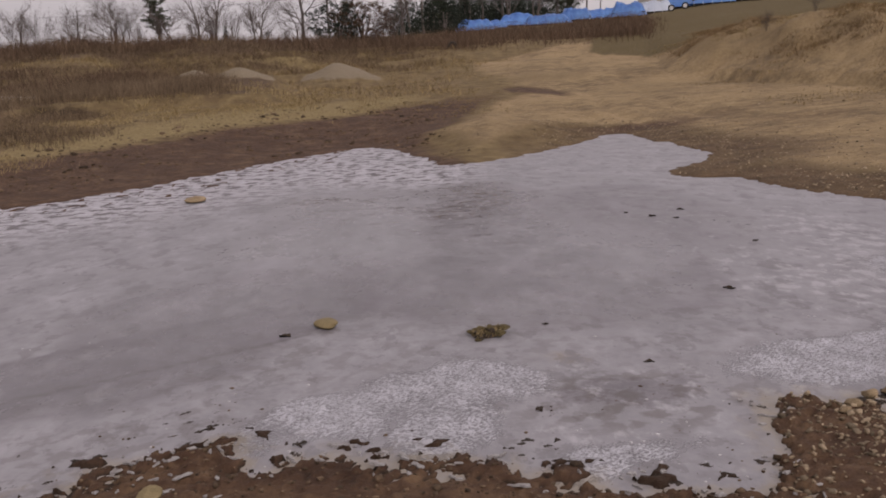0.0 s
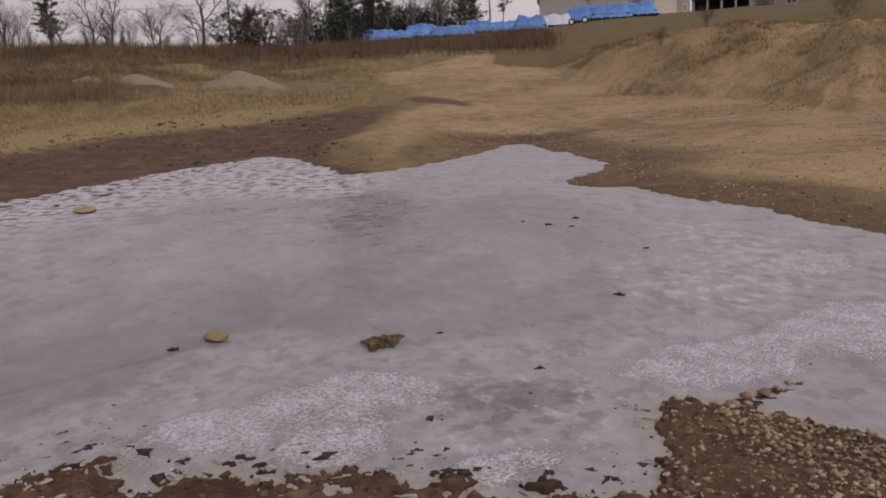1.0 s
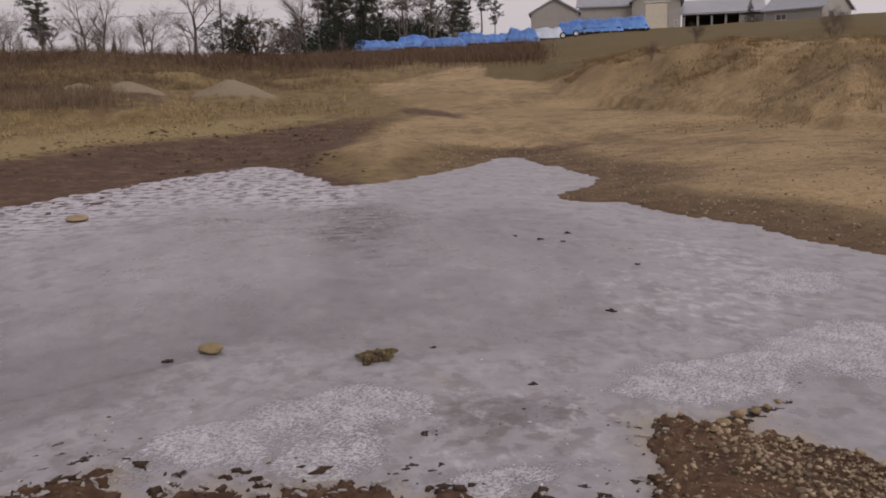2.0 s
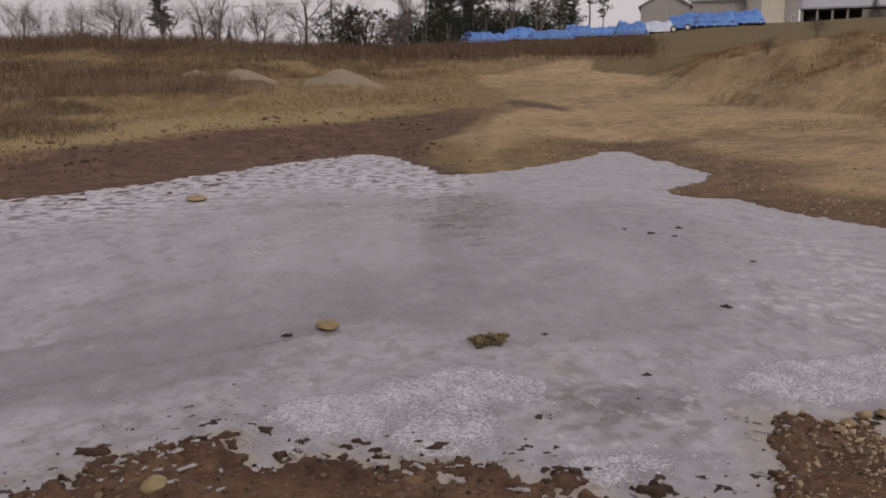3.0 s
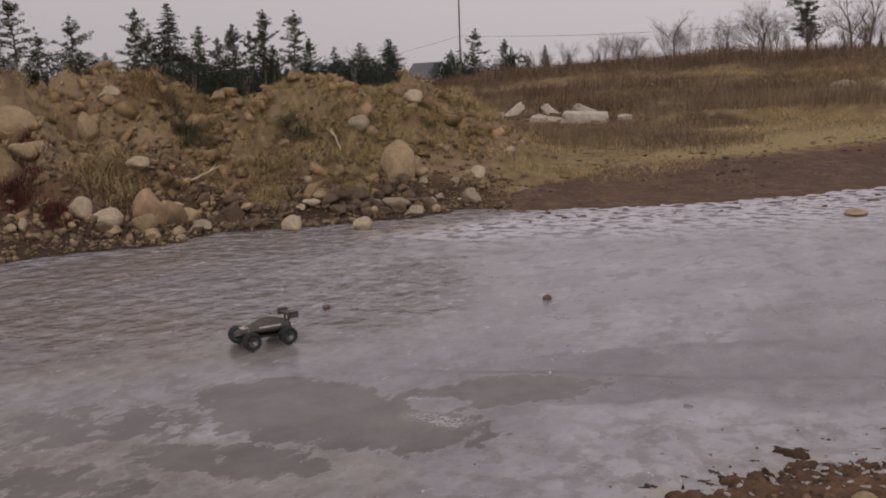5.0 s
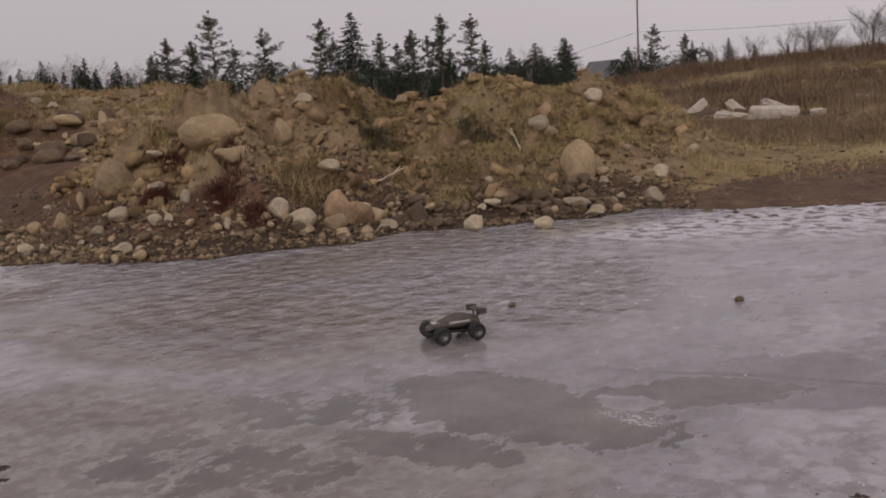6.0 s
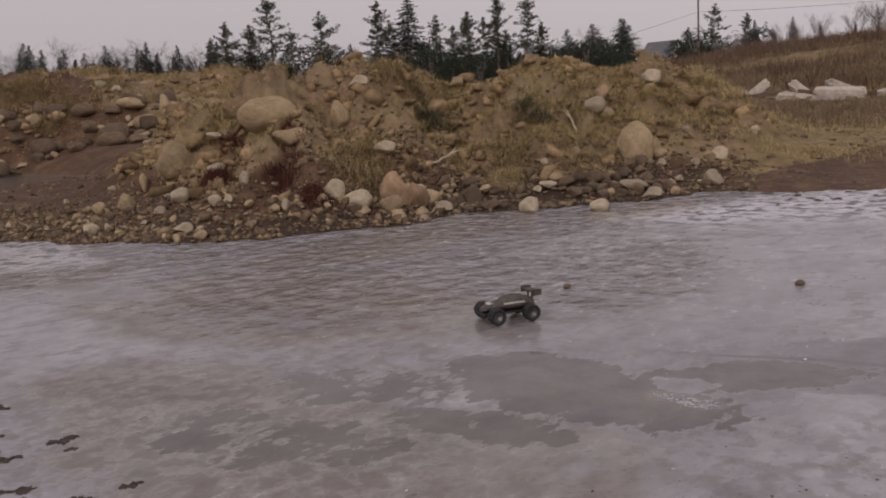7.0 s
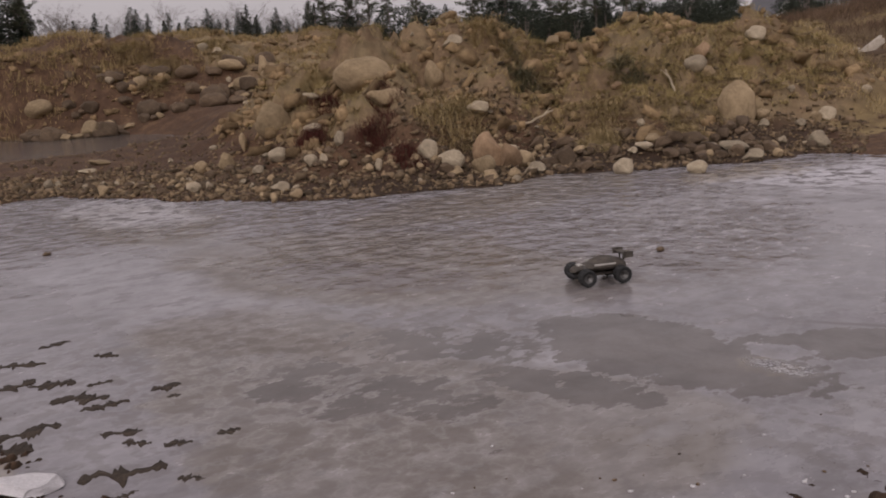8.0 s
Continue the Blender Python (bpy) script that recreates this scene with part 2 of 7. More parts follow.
def plain(name, dark, light, scale=6.0, rough=0.8, metal=0.0, bump=0.3, depth=0.01, vary=0.0, island=False, spec=0.3):
    """A surface of two tones in grain and stains; vary: spread of brightness from object to object, or island to island."""
    m, nodes, links, bsdf = shader(name)
    where = nodes.new("ShaderNodeTexCoord").outputs["Object"]
    fine, coarse = noise_node(nodes, links, where, scale, 8, 0.7), noise_node(nodes, links, where, scale * 0.17, 3)
    mixed = math_node(nodes, links, "ADD", math_node(nodes, links, "MULTIPLY", fine, 0.6), math_node(nodes, links, "MULTIPLY", coarse, 0.4))
    col = ramp_node(nodes, links, mixed, [(0.34, dark), (0.66, light)])
    if vary:
        if island:
            rand = nodes.new("ShaderNodeNewGeometry").outputs["Random Per Island"]
        else:
            rand = nodes.new("ShaderNodeObjectInfo").outputs["Random"]
        hs = nodes.new("ShaderNodeHueSaturation")
        links.new(math_node(nodes, links, "ADD", math_node(nodes, links, "MULTIPLY", rand, 2 * vary), 1 - vary), hs.inputs["Value"])
        links.new(col, hs.inputs["Color"])
        col = hs.outputs[0]
    links.new(col, bsdf.inputs["Base Color"])
    bsdf.inputs["Roughness"].default_value, bsdf.inputs["Metallic"].default_value = rough, metal
    bsdf.inputs["Specular IOR Level"].default_value = spec
    if bump:
        links.new(bump_node(nodes, links, fine, bump, depth), bsdf.inputs["Normal"])
    return m


def ground_material():
    m, nodes, links, bsdf = shader("ground_soil")
    where = nodes.new("ShaderNodeTexCoord").outputs["Object"]
    big, mid = noise_node(nodes, links, where, 0.35, 5), noise_node(nodes, links, where, 2.2, 7, 0.65)
    fine, grit = noise_node(nodes, links, where, 11, 6, 0.7), noise_node(nodes, links, where, 45, 3)
    masks = []
    for name in ("cover", "cover_more", "cover_plants"):
        att = nodes.new("ShaderNodeAttribute")
        att.attribute_name = name
        sep = nodes.new("ShaderNodeSeparateColor")
        links.new(att.outputs["Color"], sep.inputs[0])
        masks += list(sep.outputs)
    mud, sand, green, bank, heap, dark, straw, weedy, _ = masks
    col = ramp_node(nodes, links, mid, [(0.3, (0.11, 0.074, 0.041)), (0.5, (0.195, 0.14, 0.07)), (0.7, (0.29, 0.218, 0.108))])
    ragged = math_node(nodes, links, "ADD", math_node(nodes, links, "MULTIPLY", mid, 0.5), math_node(nodes, links, "MULTIPLY", big, 0.5))
    hay = ramp_node(nodes, links, fine, [(0.3, (0.16, 0.115, 0.052)), (0.5, (0.265, 0.2, 0.095)), (0.72, (0.37, 0.29, 0.15))])
    col = mix_node(nodes, links, edge_mix(nodes, links, straw, ragged, 0.25), col, hay)
    brush = ramp_node(nodes, links, fine, [(0.3, (0.07, 0.046, 0.03)), (0.7, (0.165, 0.112, 0.068))])
    col = mix_node(nodes, links, edge_mix(nodes, links, weedy, ragged, 0.22), col, brush)
    turf = ramp_node(nodes, links, fine, [(0.3, (0.1, 0.075, 0.036)), (0.7, (0.18, 0.135, 0.063))])
    col = mix_node(nodes, links, edge_mix(nodes, links, green, ragged, 0.2), col, turf)
    soil = ramp_node(nodes, links, mid, [(0.3, (0.085, 0.06, 0.037)), (0.46, (0.215, 0.16, 0.092)), (0.7, (0.4, 0.305, 0.175))])
    ruddy = ramp_node(nodes, links, fine, [(0.3, (0.12, 0.078, 0.048)), (0.7, (0.275, 0.19, 0.112))])
    soil = mix_node(nodes, links, edge_mix(nodes, links, big, mid, 0.12), soil, ruddy)
    col = mix_node(nodes, links, edge_mix(nodes, links, bank, ragged), col, soil)
    grit_sand = ramp_node(nodes, links, fine, [(0.28, (0.245, 0.168, 0.088)), (0.5, (0.385, 0.278, 0.15)), (0.75, (0.5, 0.378, 0.218))])
    grit_sand = mix_node(nodes, links, edge_mix(nodes, links, 0.46, ragged, 0.16), grit_sand, (0.14, 0.1, 0.06))
    col = mix_node(nodes, links, edge_mix(nodes, links, sand, ragged), col, grit_sand)
    stone = ramp_node(nodes, links, grit, [(0.3, (0.17, 0.135, 0.09)), (0.7, (0.33, 0.27, 0.19))])
    col = mix_node(nodes, links, edge_mix(nodes, links, heap, mid), col, stone)
    wet = ramp_node(nodes, links, math_node(nodes, links, "ADD", math_node(nodes, links, "MULTIPLY", fine, 0.45), math_node(nodes, links, "MULTIPLY", mid, 0.55)), [(0.36, (0.046, 0.024, 0.014)), (0.5, (0.092, 0.051, 0.03)), (0.64, (0.175, 0.108, 0.06))])
    wetness = edge_mix(nodes, links, mud, ragged, 0.32)
    col = mix_node(nodes, links, wetness, col, wet)
    col = mix_node(nodes, links, edge_mix(nodes, links, dark, fine), col, (0.04, 0.025, 0.016))
    links.new(col, bsdf.inputs["Base Color"])
    rough = math_node(nodes, links, "SUBTRACT", 0.95, math_node(nodes, links, "MULTIPLY", wetness, 0.2))
    links.new(rough, bsdf.inputs["Roughness"])
    bsdf.inputs["Specular IOR Level"].default_value = 0.2
    high = math_node(nodes, links, "ADD", fine, math_node(nodes, links, "MULTIPLY", grit, 0.5))
    links.new(bump_node(nodes, links, high, 0.7, 0.03), bsdf.inputs["Normal"])
    return m


def ice_material():
    m, nodes, links, bsdf = shader("pond_ice")
    where = nodes.new("ShaderNodeTexCoord").outputs["Object"]
    # grain drawn out along the pond
    mapping = nodes.new("ShaderNodeMapping")
    mapping.inputs["Rotation"].default_value = (0, 0, radians(35))
    mapping.inputs["Scale"].default_value = (1.0, 0.6, 1.0)
    links.new(where, mapping.inputs["Vector"])
    long = mapping.outputs[0]
    mid, small = noise_node(nodes, links, long, 2.2, 8, 0.66), noise_node(nodes, links, long, 7.5, 7, 0.66)
    fine = noise_node(nodes, links, where, 24, 5, 0.65)
    masks = []
    for name in ("ice_kind", "ice_more", "ice_relief", "ice_pool"):
        att = nodes.new("ShaderNodeAttribute")
        att.attribute_name = name
        sep = nodes.new("ShaderNodeSeparateColor")
        links.new(att.outputs["Color"], sep.inputs[0])
        masks += list(sep.outputs)
    frost, clear, brown, white, stain, seam, ripple, mottle, speck, pool, lane, rim = masks
    ragged = math_node(nodes, links, "ADD", math_node(nodes, links, "MULTIPLY", mid, 0.55), math_node(nodes, links, "MULTIPLY", small, 0.45))
    milk = ramp_node(nodes, links, ragged, [(0.32, (0.155, 0.144, 0.153)), (0.5, (0.226, 0.212, 0.227)), (0.68, (0.315, 0.298, 0.32))])
    pale = ramp_node(nodes, links, ragged, [(0.32, (0.235, 0.225, 0.238)), (0.52, (0.34, 0.327, 0.345)), (0.7, (0.46, 0.445, 0.472))])
    f_clear = edge_mix(nodes, links, clear, ragged, 0.13)
    f_brown = edge_mix(nodes, links, brown, ragged, 0.16)
    f_white = edge_mix(nodes, links, white, ragged, 0.3)
    col = mix_node(nodes, links, f_white, milk, pale)
    mud = ramp_node(nodes, links, small, [(0.28, (0.125, 0.105, 0.088)), (0.5, (0.19, 0.165, 0.145)), (0.7, (0.29, 0.265, 0.25))])
    col = mix_node(nodes, links, math_node(nodes, links, "MULTIPLY", f_brown, 0.85), col, mud)
    see = ramp_node(nodes, links, mid, [(0.36, (0.14, 0.126, 0.137)), (0.64, (0.24, 0.219, 0.237))])
    col = mix_node(nodes, links, math_node(nodes, links, "MULTIPLY", f_clear, 0.6), col, see)
    # far white ice: base colour lifted to replace the sky sheen cut below
    far_sheen = math_node(nodes, links, "MULTIPLY", math_node(nodes, links, "SUBTRACT", ripple, 0.25, True), f_white, True)
    col = mix_node(nodes, links, math_node(nodes, links, "MULTIPLY", far_sheen, 0.75), col, (0.62, 0.6, 0.635))
    streak = ramp_node(nodes, links, noise_node(nodes, links, where, 4.6, 3, 0.6), [(0.51, (0, 0, 0)), (0.57, (1, 1, 1))])
    col = mix_node(nodes, links, math_node(nodes, links, "MULTIPLY", streak, math_node(nodes, links, "MULTIPLY", ripple, 0.72)), col, (0.13, 0.116, 0.113))
    # overlapping plates of refrozen ice, and smooth dark lanes between them
    broken = noise_node(nodes, links, long, 4.2, 9, 0.66)
    plates = ramp_node(nodes, links, noise_node(nodes, links, long, 1.3, 10, 0.6), [(0.5, (0, 0, 0)), (0.535, (1, 1, 1))])
    col = mix_node(nodes, links, math_node(nodes, links, "MULTIPLY", plates, 0.16), col, (0.36, 0.345, 0.362))
    chips = ramp_node(nodes, links, broken, [(0.42, (1, 1, 1)), (0.45, (0, 0, 0))])
    col = mix_node(nodes, links, math_node(nodes, links, "MULTIPLY", chips, 0.36), col, (0.13, 0.118, 0.118))
    f_lane = edge_mix(nodes, links, lane, broken, 0.14, 2.0)
    dark_ice = ramp_node(nodes, links, mid, [(0.34, (0.135, 0.121, 0.131)), (0.66, (0.2, 0.182, 0.198))])
    col = mix_node(nodes, links, math_node(nodes, links, "MULTIPLY", f_lane, 0.7), col, dark_ice)
    # pale wisps trapped in the clear ice
    wisp = ramp_node(nodes, links, noise_node(nodes, links, long, 3.4, 8, 0.68), [(0.56, (0, 0, 0)), (0.7, (1, 1, 1))])
    col = mix_node(nodes, links, math_node(nodes, links, "MULTIPLY", wisp, 0.6), col, (0.33, 0.315, 0.325))
    # blotches where the ice thins over mud
    cells = noise_node(nodes, links, where, 7.5, 5, 0.55)
    spots = ramp_node(nodes, links, cells, [(0.49, (0, 0, 0)), (0.575, (1, 1, 1))])
    f_spot = math_node(nodes, links, "MULTIPLY", spots, math_node(nodes, links, "MULTIPLY", mottle, 0.55))
    col = mix_node(nodes, links, f_spot, col, (0.13, 0.108, 0.095))
    rims = ramp_node(nodes, links, cells, [(0.42, (0, 0, 0)), (0.47, (1, 1, 1)), (0.5, (0, 0, 0))])
    col = mix_node(nodes, links, math_node(nodes, links, "MULTIPLY", rims, math_node(nodes, links, "MULTIPLY", mottle, 0.24)), col, (0.36, 0.34, 0.34))
    # brown melt pool with a sharp frozen margin
    shards = math_node(nodes, links, "ADD", math_node(nodes, links, "MULTIPLY", broken, 0.62), math_node(nodes, links, "MULTIPLY", noise_node(nodes, links, long, 11, 6, 0.6), 0.38))
    f_pool = edge_mix(nodes, links, pool, shards, 0.06, 3.4)
    f_edge = math_node(nodes, links, "SUBTRACT", edge_mix(nodes, links, pool, shards, 0.22, 3.4), f_pool, True)
    col = mix_node(nodes, links, math_node(nodes, links, "MULTIPLY", f_edge, 0.4), col, (0.36, 0.34, 0.345))
    murk = ramp_node(nodes, links, mid, [(0.34, (0.085, 0.072, 0.067)), (0.66, (0.15, 0.131, 0.123))])
    col = mix_node(nodes, links, math_node(nodes, links, "MULTIPLY", f_pool, 0.93), col, murk)
    grain = nodes.new("ShaderNodeMapping")
    grain.inputs["Rotation"].default_value = (0, 0, radians(-32))
    links.new(where, grain.inputs["Vector"])
    drawn = nodes.new("ShaderNodeMapping")
    drawn.inputs["Scale"].default_value = (0.7, 1.0, 1.0)
    links.new(grain.outputs[0], drawn.inputs["Vector"])
    needle = noise_node(nodes, links, drawn.outputs[0], 78, 3, 0.6)
    # needles stand close inside a patch and thin out round it
    soft = edge_mix(nodes, links, math_node(nodes, links, "MULTIPLY", frost, 0.88), ragged, 0.42)
    close = math_node(nodes, links, "ADD", needle, math_node(nodes, links, "MULTIPLY", soft, 0.4))
    f_frost = ramp_node(nodes, links, close, [(0.78, (0, 0, 0)), (0.91, (1, 1, 1))])
    col = mix_node(nodes, links, math_node(nodes, links, "MULTIPLY", soft, 0.45), col, (0.3, 0.285, 0.3))
    cryst = ramp_node(nodes, links, small, [(0.35, (0.5, 0.49, 0.515)), (0.65, (0.7, 0.69, 0.73))])
    col = mix_node(nodes, links, math_node(nodes, links, "MULTIPLY", f_frost, 0.92), col, cryst)
    # scattered rime grains
    f_speck = edge_mix(nodes, links, math_node(nodes, links, "MULTIPLY", speck, 0.6), small, 0.06)
    col = mix_node(nodes, links, math_node(nodes, links, "MULTIPLY", f_speck, 0.5), col, (0.55, 0.53, 0.55))
    f_rim = edge_mix(nodes, links, rim, small, 0.12)
    col = mix_node(nodes, links, math_node(nodes, links, "MULTIPLY", f_rim, 0.35), col, (0.4, 0.37, 0.34))
    f_stain = edge_mix(nodes, links, stain, small, 0.2)
    col = mix_node(nodes, links, math_node(nodes, links, "MULTIPLY", f_stain, 0.6), col, (0.3, 0.24, 0.15))
    col = mix_node(nodes, links, math_node(nodes, links, "MULTIPLY", seam, 0.8), col, (0.1, 0.086, 0.083))
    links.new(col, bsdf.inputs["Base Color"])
    rough = ramp_node(nodes, links, small, [(0.3, (0.1, 0.1, 0.1)), (0.7, (0.3, 0.3, 0.3))])
    rough = mix_node(nodes, links, f_white, rough, (0.5, 0.5, 0.5))
    rough = mix_node(nodes, links, f_pool, rough, (0.09, 0.09, 0.09))
    rough = mix_node(nodes, links, f_frost, rough, (0.9, 0.9, 0.9))
    links.new(rough, bsdf.inputs["Roughness"])
    bsdf.inputs["IOR"].default_value = 1.31
    # less reflection where the lifted base colour already carries the sky's brightness
    links.new(math_node(nodes, links, "SUBTRACT", 0.5, math_node(nodes, links, "MULTIPLY", far_sheen, 0.45)), bsdf.inputs["Specular IOR Level"])
    n1 = bump_node(nodes, links, mid, 0.1, 0.02)
    wave = noise_node(nodes, links, where, 4.0, 3, 0.5)
    n2 = bump_node(nodes, links, math_node(nodes, links, "MULTIPLY", wave, ripple), 0.9, 0.16, n1)
    rise = math_node(nodes, links, "MULTIPLY", needle, f_frost)
    n3 = bump_node(nodes, links, rise, 0.8, 0.02, n2)
    links.new(bump_node(nodes, links, fine, 0.12, 0.005, n3), bsdf.inputs["Normal"])
    return m


MAT_GROUND, MAT_ICE = ground_material(), ice_material()
MAT_STONE = [
    plain("stone_dark", (0.07, 0.047, 0.03), (0.17, 0.12, 0.077), 9, 0.85, bump=0.5, depth=0.02, vary=0.25),
    plain("stone_tan", (0.2, 0.145, 0.085), (0.42, 0.315, 0.19), 9, 0.9, bump=0.5, depth=0.02, vary=0.2),
    plain("stone_pale", (0.22, 0.178, 0.122), (0.46, 0.38, 0.272), 10, 0.9, bump=0.5, depth=0.02, vary=0.22),
    plain("stone_rust", (0.2, 0.128, 0.076), (0.38, 0.26, 0.16), 7, 0.9, bump=0.5, depth=0.02, vary=0.15),
]
MAT_RUBBLE = plain("rubble_mixed", (0.062, 0.043, 0.027), (0.24, 0.17, 0.1), 14, 0.9, bump=0.4, depth=0.01, vary=0.6, island=True)
MAT_MUDDY = plain("muddy_crumbs", (0.05, 0.032, 0.02), (0.17, 0.115, 0.07), 30, 0.9, bump=0.3, depth=0.004, vary=0.6, island=True)
MAT_GRAVEL = plain("gravel_tan", (0.13, 0.095, 0.06), (0.44, 0.345, 0.23), 22, 0.9, bump=0.3, depth=0.005, vary=0.5, island=True)
MAT_CONCRETE = plain("broken_concrete", (0.27, 0.23, 0.185), (0.56, 0.5, 0.42), 6, 0.9, bump=0.4, depth=0.02, vary=0.1)
MAT_STRAW = plain("dry_grass", (0.18, 0.13, 0.062), (0.36, 0.268, 0.132), 3, 0.9, bump=0, vary=0.45, island=True, spec=0.1)
MAT_YELLOW = plain("straw_pale", (0.25, 0.185, 0.092), (0.44, 0.34, 0.18), 3, 0.9, bump=0, vary=0.35, island=True, spec=0.1)
MAT_WEED = plain("dead_weeds", (0.115, 0.082, 0.054), (0.265, 0.195, 0.125), 3, 0.9, bump=0, vary=0.5, island=True, spec=0.1)
MAT_RUSTY = plain("rusty_grass", (0.15, 0.098, 0.05), (0.31, 0.215, 0.115), 3, 0.9, bump=0, vary=0.4, island=True, spec=0.1)
MAT_BRUSH = plain("brown_brush", (0.09, 0.06, 0.043), (0.19, 0.128, 0.082), 3, 0.9, bump=0, vary=0.4, island=True, spec=0.1)
MAT_RED = plain("red_weeds", (0.05, 0.016, 0.014), (0.11, 0.04, 0.028), 4, 0.9, bump=0, vary=0.4, island=True, spec=0.1)
MAT_SHRUB = plain("grey_green_shrub", (0.08, 0.074, 0.042), (0.17, 0.152, 0.09), 4, 0.9, bump=0, vary=0.4, island=True, spec=0.1)
MAT_OLIVE = plain("olive_hay", (0.215, 0.166, 0.074), (0.45, 0.35, 0.162), 3, 0.9, bump=0, vary=0.4, island=True, spec=0.1)
# grey-green needles, base lightened to stand in for haze over the far pines
MAT_NEEDLE = plain("pine_needles", (0.045, 0.05, 0.032), (0.1, 0.105, 0.066), 3, 0.8, bump=0, vary=0.45, island=True, spec=0.15)
MAT_SPRUCE = plain("spruce_needles", (0.02, 0.027, 0.02), (0.05, 0.06, 0.042), 3, 0.8, bump=0, vary=0.4, island=True, spec=0.15)
MAT_RUSSET = plain("russet_leaves", (0.06, 0.034, 0.02), (0.13, 0.075, 0.04), 3, 0.85, bump=0, vary=0.4, island=True, spec=0.15)
MAT_BARK = plain("bark_grey", (0.09, 0.075, 0.065), (0.2, 0.17, 0.15), 7, 0.95, bump=0.4, depth=0.03)
MAT_TWIG = plain("bare_twigs", (0.085, 0.067, 0.058), (0.17, 0.137, 0.12), 4, 0.95, bump=0)
# the lighter blue is mixed in as painted highlights on the crumples
MAT_TARP = plain("blue_tarpaulin", (0.03, 0.105, 0.37), (0.13, 0.29, 0.6), 1.1, 0.42, bump=0.35, depth=0.06, vary=0.15, spec=0.5)
MAT_TARP_PALE = plain("pale_tarpaulin", (0.36, 0.42, 0.52), (0.62, 0.66, 0.72), 1.3, 0.45, bump=0.35, depth=0.06, spec=0.5)
MAT_SIDING = plain("grey_siding", (0.34, 0.32, 0.29), (0.42, 0.4, 0.37), 2, 0.7, bump=0.1, depth=0.01)
MAT_ROOF = plain("metal_roof", (0.3, 0.31, 0.34), (0.4, 0.41, 0.44), 1.2, 0.45, 0.3, bump=0.1, depth=0.01)
MAT_SHINGLE = plain("slate_roof", (0.085, 0.083, 0.09), (0.14, 0.138, 0.148), 5, 0.8, bump=0.2, depth=0.01)
MAT_CREAM = plain("cream_door", (0.6, 0.55, 0.44), (0.7, 0.65, 0.53), 2, 0.6, bump=0.05, depth=0.01)
MAT_WHITE = plain("white_paint", (0.62, 0.61, 0.59), (0.76, 0.75, 0.73), 4, 0.6, bump=0.05, depth=0.01)
MAT_TIMBER = plain("old_timber", (0.06, 0.042, 0.03), (0.16, 0.115, 0.08), 5, 0.9, bump=0.4, depth=0.02)
MAT_DARK = plain("dark_timber", (0.03, 0.025, 0.022), (0.07, 0.055, 0.045), 4, 0.8, bump=0.2, depth=0.01)
MAT_GLASS = plain("window_glass", (0.05, 0.055, 0.06), (0.08, 0.085, 0.09), 2, 0.08, bump=0, spec=0.8)
MAT_RUBBER = plain("black_rubber", (0.012, 0.012, 0.012), (0.03, 0.03, 0.03), 60, 0.75, bump=0.3, depth=0.002)
MAT_RIM = plain("grey_rim", (0.06, 0.058, 0.055), (0.16, 0.155, 0.15), 40, 0.4, 0.5, bump=0)
MAT_SHELL = plain("muddy_shell", (0.02, 0.018, 0.016), (0.13, 0.11, 0.09), 22, 0.6, bump=0.2, depth=0.004, spec=0.25)
MAT_STRIPE = plain("pale_decal", (0.35, 0.33, 0.3), (0.5, 0.48, 0.45), 30, 0.5, bump=0)
MAT_SOIL = plain("bank_soil_clods", (0.13, 0.087, 0.05), (0.34, 0.238, 0.13), 8, 0.95, bump=0.6, depth=0.03, vary=0.4, island=True, spec=0.1)
MAT_SOD = plain("sod_moss", (0.05, 0.038, 0.018), (0.21, 0.165, 0.075), 40, 0.95, bump=0.8, depth=0.01)
MAT_CLOD = plain("mud_clod", (0.03, 0.021, 0.015), (0.08, 0.058, 0.04), 25, 0.9, bump=0.5, depth=0.01)
MAT_BLACKMUD = plain("black_mud", (0.016, 0.012, 0.009), (0.075, 0.055, 0.04), 30, 0.85, bump=0.6, depth=0.008)
MAT_RIME = plain("white_ice", (0.42, 0.4, 0.41), (0.68, 0.66, 0.67), 22, 0.6, bump=0.5, depth=0.008)
MAT_OCHRE = plain("ochre_stone", (0.15, 0.115, 0.055), (0.36, 0.28, 0.15), 18, 0.85, bump=0.4, depth=0.005)
MAT_FLAKE = plain("ice_flake", (0.2, 0.18, 0.165), (0.47, 0.45, 0.44), 26, 0.5, bump=0.3, depth=0.005, vary=0.12)
MAT_WIRE = plain("wire", (0.06, 0.06, 0.065), (0.09, 0.09, 0.09), 3, 0.7, bump=0)


# ---- mesh helpers ----
def np_mesh(name, verts, faces, material, smooth=False):
    """A mesh from arrays; all faces have the same number of corners."""
    verts, faces = np.asarray(verts, np.float32), np.asarray(faces, np.int32)
    me = bpy.data.meshes.new(name)
    me.vertices.add(len(verts))
    me.vertices.foreach_set("co", verts.ravel())
    me.loops.add(faces.size)
    me.loops.foreach_set("vertex_index", faces.ravel())
    me.polygons.add(len(faces))
    me.polygons.foreach_set("loop_start", np.arange(0, faces.size, faces.shape[1], dtype=np.int32))
    me.update(calc_edges=True)
    if smooth:
        me.polygons.foreach_set("use_smooth", np.ones(len(faces), bool))
    me.materials.append(material)
    return me


def part(name, bm, material, parent, label=""):
    """Links a bmesh, or a mesh, as one mesh object under a thing or part."""
    if isinstance(bm, bmesh.types.BMesh):
        me = bpy.data.meshes.new(name)
        bm.to_mesh(me)
        bm.free()
        me.materials.append(material)
    else:
        me = bm
    ob = new(name, me)
    ob.parent = parent
    return tagged(ob, label)


